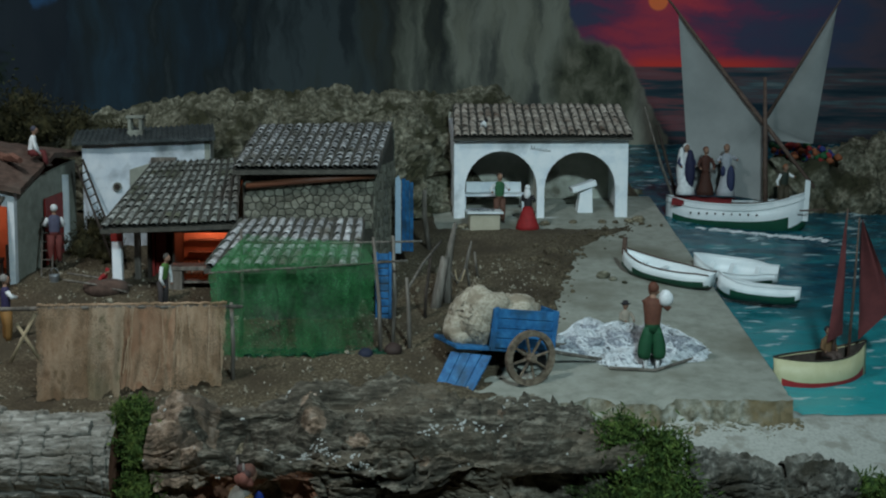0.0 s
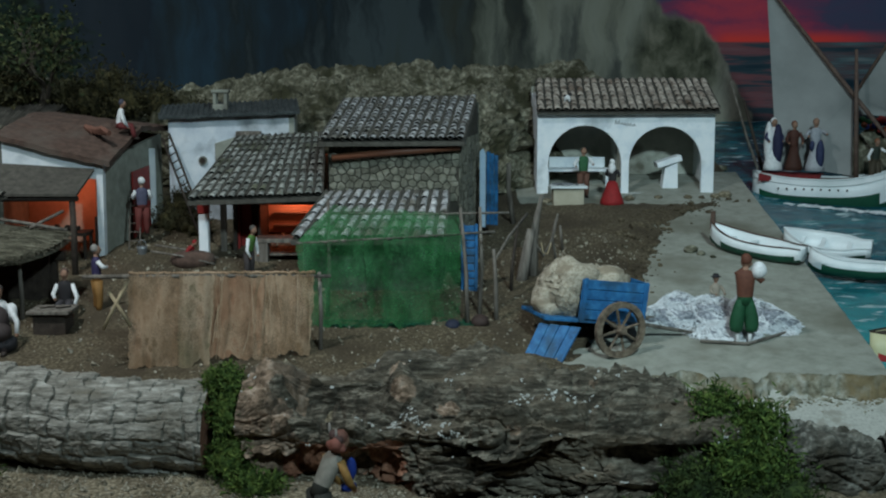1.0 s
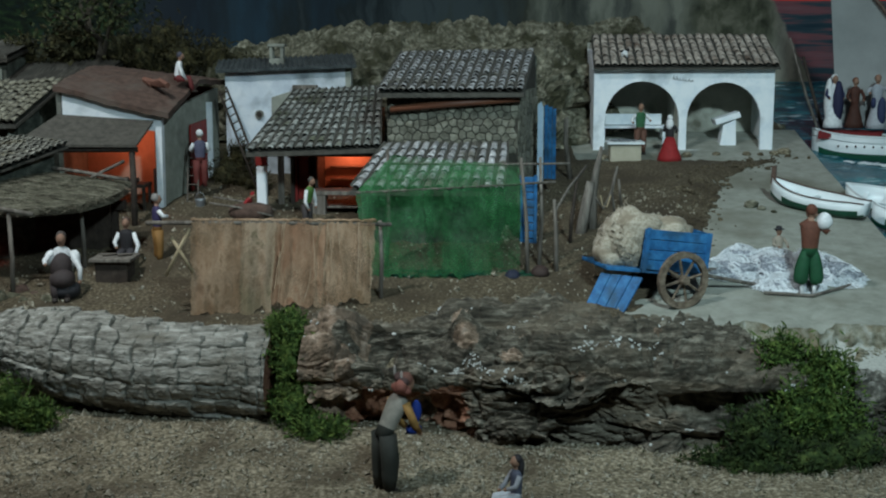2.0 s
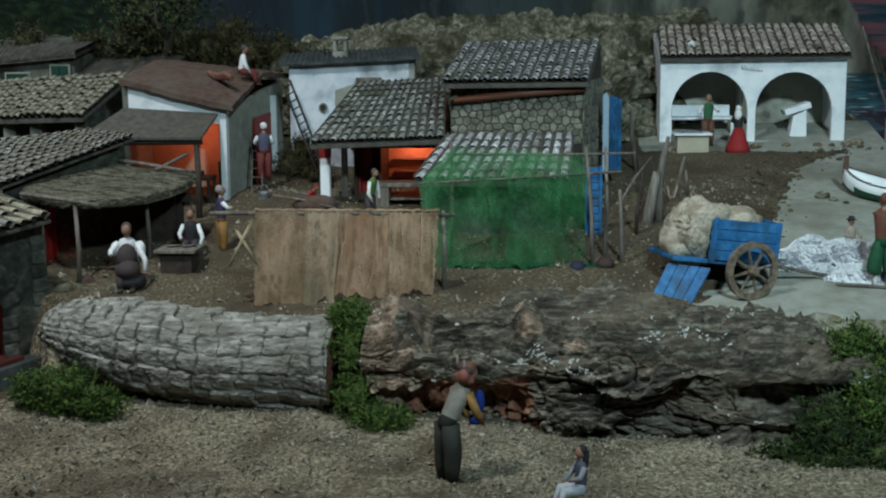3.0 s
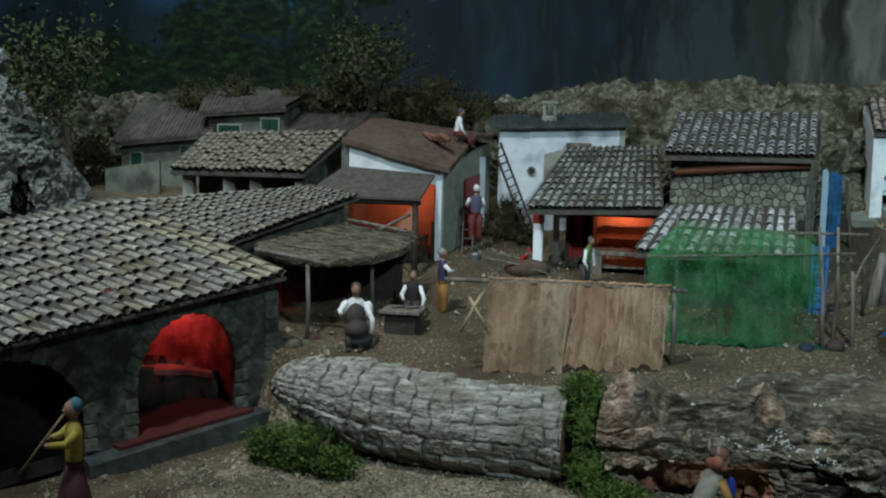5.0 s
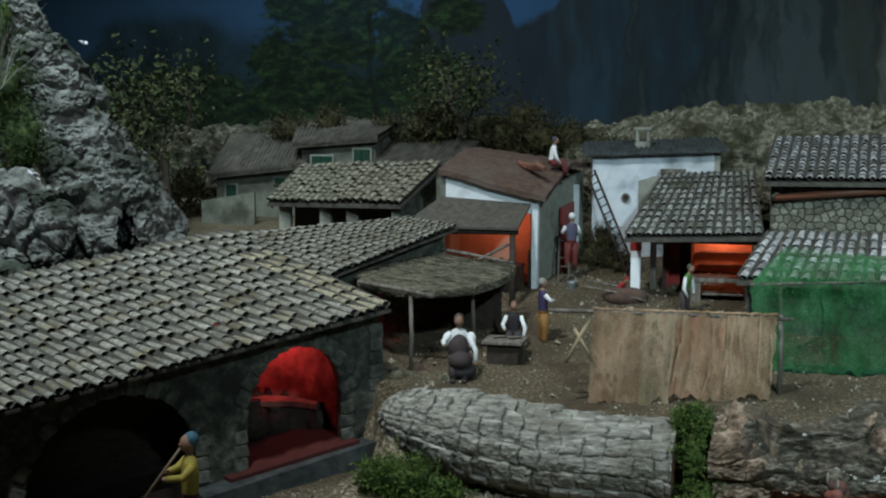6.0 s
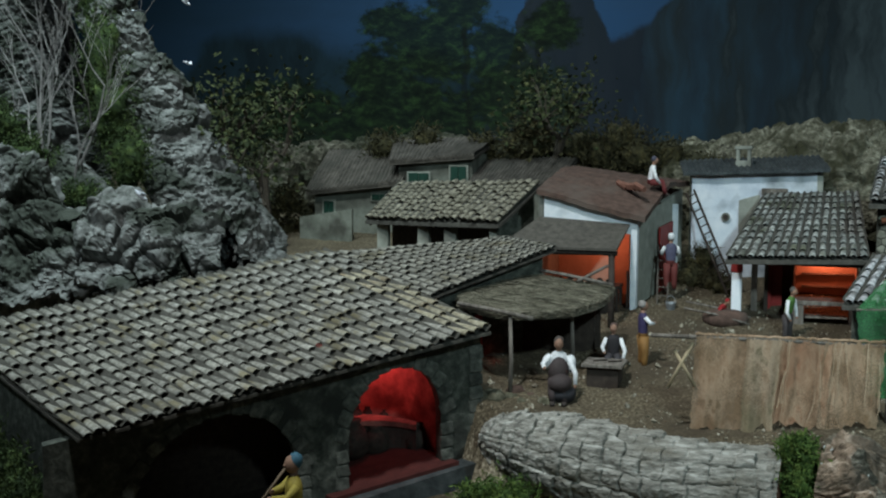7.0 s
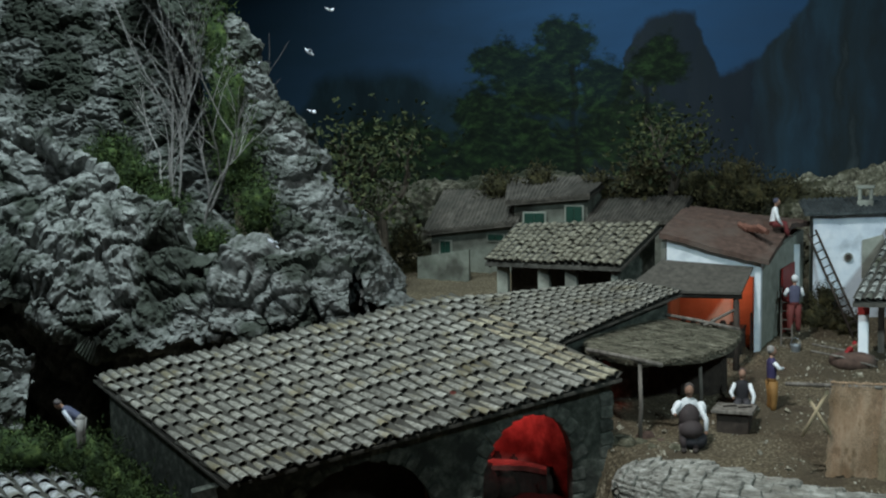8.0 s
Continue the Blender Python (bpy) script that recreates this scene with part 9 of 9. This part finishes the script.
figure((-0.116, 1.284, -0.116), 0.134, 128, (0.26, 0.245, 0.21), (0.03, 0.032, 0.026), "clay figurine carrying a child over its shoulder", hair=(0.17, 0.075, 0.055), sleeves=(0.36, 0.20, 0.06), lean=30, wide=1.35,
       arms=((0.07, 0.26, 0.60), (-0.12, 0.24, 0.60)), extra=[((0.28, 0.10, 0.075), [((-0.03, -0.15, 0.83), (0.12, 0.055, 0.05)), ((-0.10, -0.10, 0.87), (0.05, 0.05, 0.055))]), ((0.012, 0.045, 0.30), [((-0.10, -0.22, 0.50), (0.05, 0.07, 0.045)), ((-0.07, -0.27, 0.63), (0.035, 0.045, 0.095))]),
       ((0.09, 0.05, 0.045), [((-0.09, -0.13, 0.90), (0.05, 0.045, 0.04)), ((0.05, -0.19, 0.90), (0.05, 0.045, 0.045))]), ((0.40, 0.36, 0.33), [((0.09, -0.17, 0.95), (0.011, 0.011, 0.05)), ((-0.08, -0.12, 0.95), (0.011, 0.011, 0.045)), ((-0.06, -0.22, 0.46), (0.012, 0.06, 0.012))])])
figure((0.024, 1.215, -0.119), 0.086, -70, (0.08, 0.09, 0.13), (0.5, 0.52, 0.56), "clay child figurine with black hair on the earth", hair=DK, seated=True, sleeves=(0.30, 0.31, 0.34), arms=((0.10, 0.18, 0.62), (-0.10, 0.18, 0.55)), extra=[(DK, [((0, 0.05, 0.62), (0.07, 0.05, 0.13))])])
figure((-0.845, 1.335, -0.150), 0.158, -52, (0.36, 0.28, 0.05), (0.07, 0.02, 0.025), "clay figurine in yellow playing a flute", hair=(0.05, 0.14, 0.20), skirt=(0.07, 0.02, 0.025), arms=((0.03, 0.20, 0.66), (-0.03, 0.17, 0.70)), rods=[((0.20, 0.14, 0.09), [(0, -0.06, 0.895), (0, -0.20, 0.72), (0, -0.40, 0.46)], 0.011)])
figure((-1.480, 1.460, -0.002), 0.095, -75, (0.09, 0.10, 0.17), (0.40, 0.38, 0.36), "clay figurine in pale breeches crouching by the cave", hair=(0.12, 0.10, 0.10), lean=58, sleeves=(0.62, 0.64, 0.70), arms=((0.06, 0.16, 0.36), (-0.06, 0.20, 0.50)))
# aboard the boats
figure((0.726, 2.585, 0.197), 0.108, 12, (0.70, 0.70, 0.72), (0.70, 0.70, 0.72), "clay figurine in white robe and dark blue mantle aboard", hair=W, skirt=W, sleeves=(0.03, 0.035, 0.10), extra=[((0.018, 0.02, 0.06), [((0.05, -0.06, 0.45), (0.11, 0.11, 0.42))]), (W, [((-0.10, 0.02, 0.5), (0.08, 0.10, 0.42))])])
figure((0.764, 2.568, 0.197), 0.102, 5, (0.075, 0.025, 0.016), (0.075, 0.025, 0.016), "clay figurine in a brown robe on the boat", hair=(0.16, 0.05, 0.03), skirt=(0.06, 0.02, 0.012))
figure((0.803, 2.550, 0.197), 0.108, -12, (0.36, 0.38, 0.42), (0.42, 0.43, 0.46), "clay figurine in a grey and white robe aboard", hair=(0.25, 0.14, 0.10), skirt=(0.44, 0.45, 0.48), sleeves=(0.40, 0.42, 0.46), arms=((0.20, 0.06, 0.70), (-0.14, 0.10, 0.66)), extra=[((0.03, 0.04, 0.10), [((0.08, -0.06, 0.30), (0.09, 0.12, 0.28)), ((-0.07, -0.08, 0.48), (0.05, 0.07, 0.10))])])
figure((0.912, 2.505, 0.178), 0.088, 12, W, (0.07, 0.055, 0.035), "clay boatman figurine in a dark vest at the bow", hair=(0.30, 0.10, 0.04), vest=(0.03, 0.04, 0.03), lean=8, wide=1.5, arms=((0.22, 0.08, 0.72), (-0.20, 0.08, 0.50)))
figure((0.722, 1.748, 0.008), 0.080, 25, (0.20, 0.11, 0.05), (0.09, 0.06, 0.05), "clay figurine sitting in the small boat", hair=DK, seated=True)


def cat(base, yaw):
    bm = bm_new()
    for c, q, mi in (((0, 0, 0.5), (0.30, 0.5, 0.38), 0), ((0, -0.5, 0.95), (0.24, 0.26, 0.24), 1), ((-0.05, 0.3, 0.75), (0.26, 0.25, 0.2), 1)):
        ball(bm, c, 1.0, None, mi, 10, q)
    for x, y in ((-0.18, -0.35), (0.18, -0.35), (-0.18, 0.35), (0.18, 0.35)):
        tube(bm, [(x, y, 0.5), (x, y, -0.1)], 0.08, 6, 0)
    for s in (-0.13, 0.13):
        tube(bm, [(s, -0.5, 1.1), (s * 1.2, -0.5, 1.32)], [0.09, 0.02], 5, 1)
    tube(bm, [(0, 0.5, 0.6), (0.05, 0.8, 0.8), (0.0, 0.95, 1.15)], [0.07, 0.06, 0.04], 6, 1)
    bmesh.ops.transform(bm, matrix=at_heading(*base, yaw) @ Matrix.Scale(0.0135, 4), verts=bm.verts)
    solo("cat_figurine", bm, [paint(*W), paint(*DK)], base, "small black and white model cat on the tiles", "figurine", smooth=True)


cat((0.283, 2.492, 0.3425), 60)


def gull(at, yaw, roll, size, hung=True):
    """A white model gull with spread wings on a hair-thin wire."""
    bm = bm_new()
    tube(bm, [(0, 0.5, 0.06), (0, 0.25, 0), (0, -0.2, 0), (0, -0.45, 0.06), (0, -0.58, 0.04)], [0.03, 0.13, 0.15, 0.09, 0.02], 8)
    for s in (-1, 1):
        pts = [((s * 0.08, 0.12, 0.04), (s * 0.08, -0.18, 0.04)), ((s * 0.45, 0.06, 0.26), (s * 0.45, -0.22, 0.26)), ((s * 1.0, 0.22, 0.18), (s * 0.98, 0.10, 0.18))]
        for (a, b), (c, d) in zip(pts, pts[1:]):
            for lift in (0, -0.03):
                face(bm, [bm.verts.new(Vector(q) + Vector((0, 0, lift))) for q in (a, b, d, c)])
    face(bm, [bm.verts.new(q) for q in ((-0.04, 0.4, 0.05), (0.04, 0.4, 0.05), (0.12, 0.68, 0.07), (-0.12, 0.68, 0.07))])
    m = at_heading(*at, yaw, 0, roll) @ Matrix.Scale(size, 4)
    bmesh.ops.transform(bm, matrix=m, verts=bm.verts)
    if hung:
        tube(bm, [at, Vector(at) + Vector((0, 0, 2.59 - at[2]))], 0.00003, 3, 1)
    solo("gull_figurine", bm, [paint(0.80, 0.82, 0.90), M_DARKWOOD], at, "white model gull with spread wings" + (" hung on a wire" if hung else " on the rock"), "figurine", "gulls over the rocks")


gull((-1.356, 2.10, 0.715), 70, 15, 0.015)
gull((-1.405, 2.10, 0.637), 120, 40, 0.021)
gull((-1.470, 2.02, 0.611), 40, -10, 0.024)
gull((-1.401, 2.10, 0.521), 90, 20, 0.016)
gull((-1.300, 1.750, 0.292), 130, 45, 0.026, False)
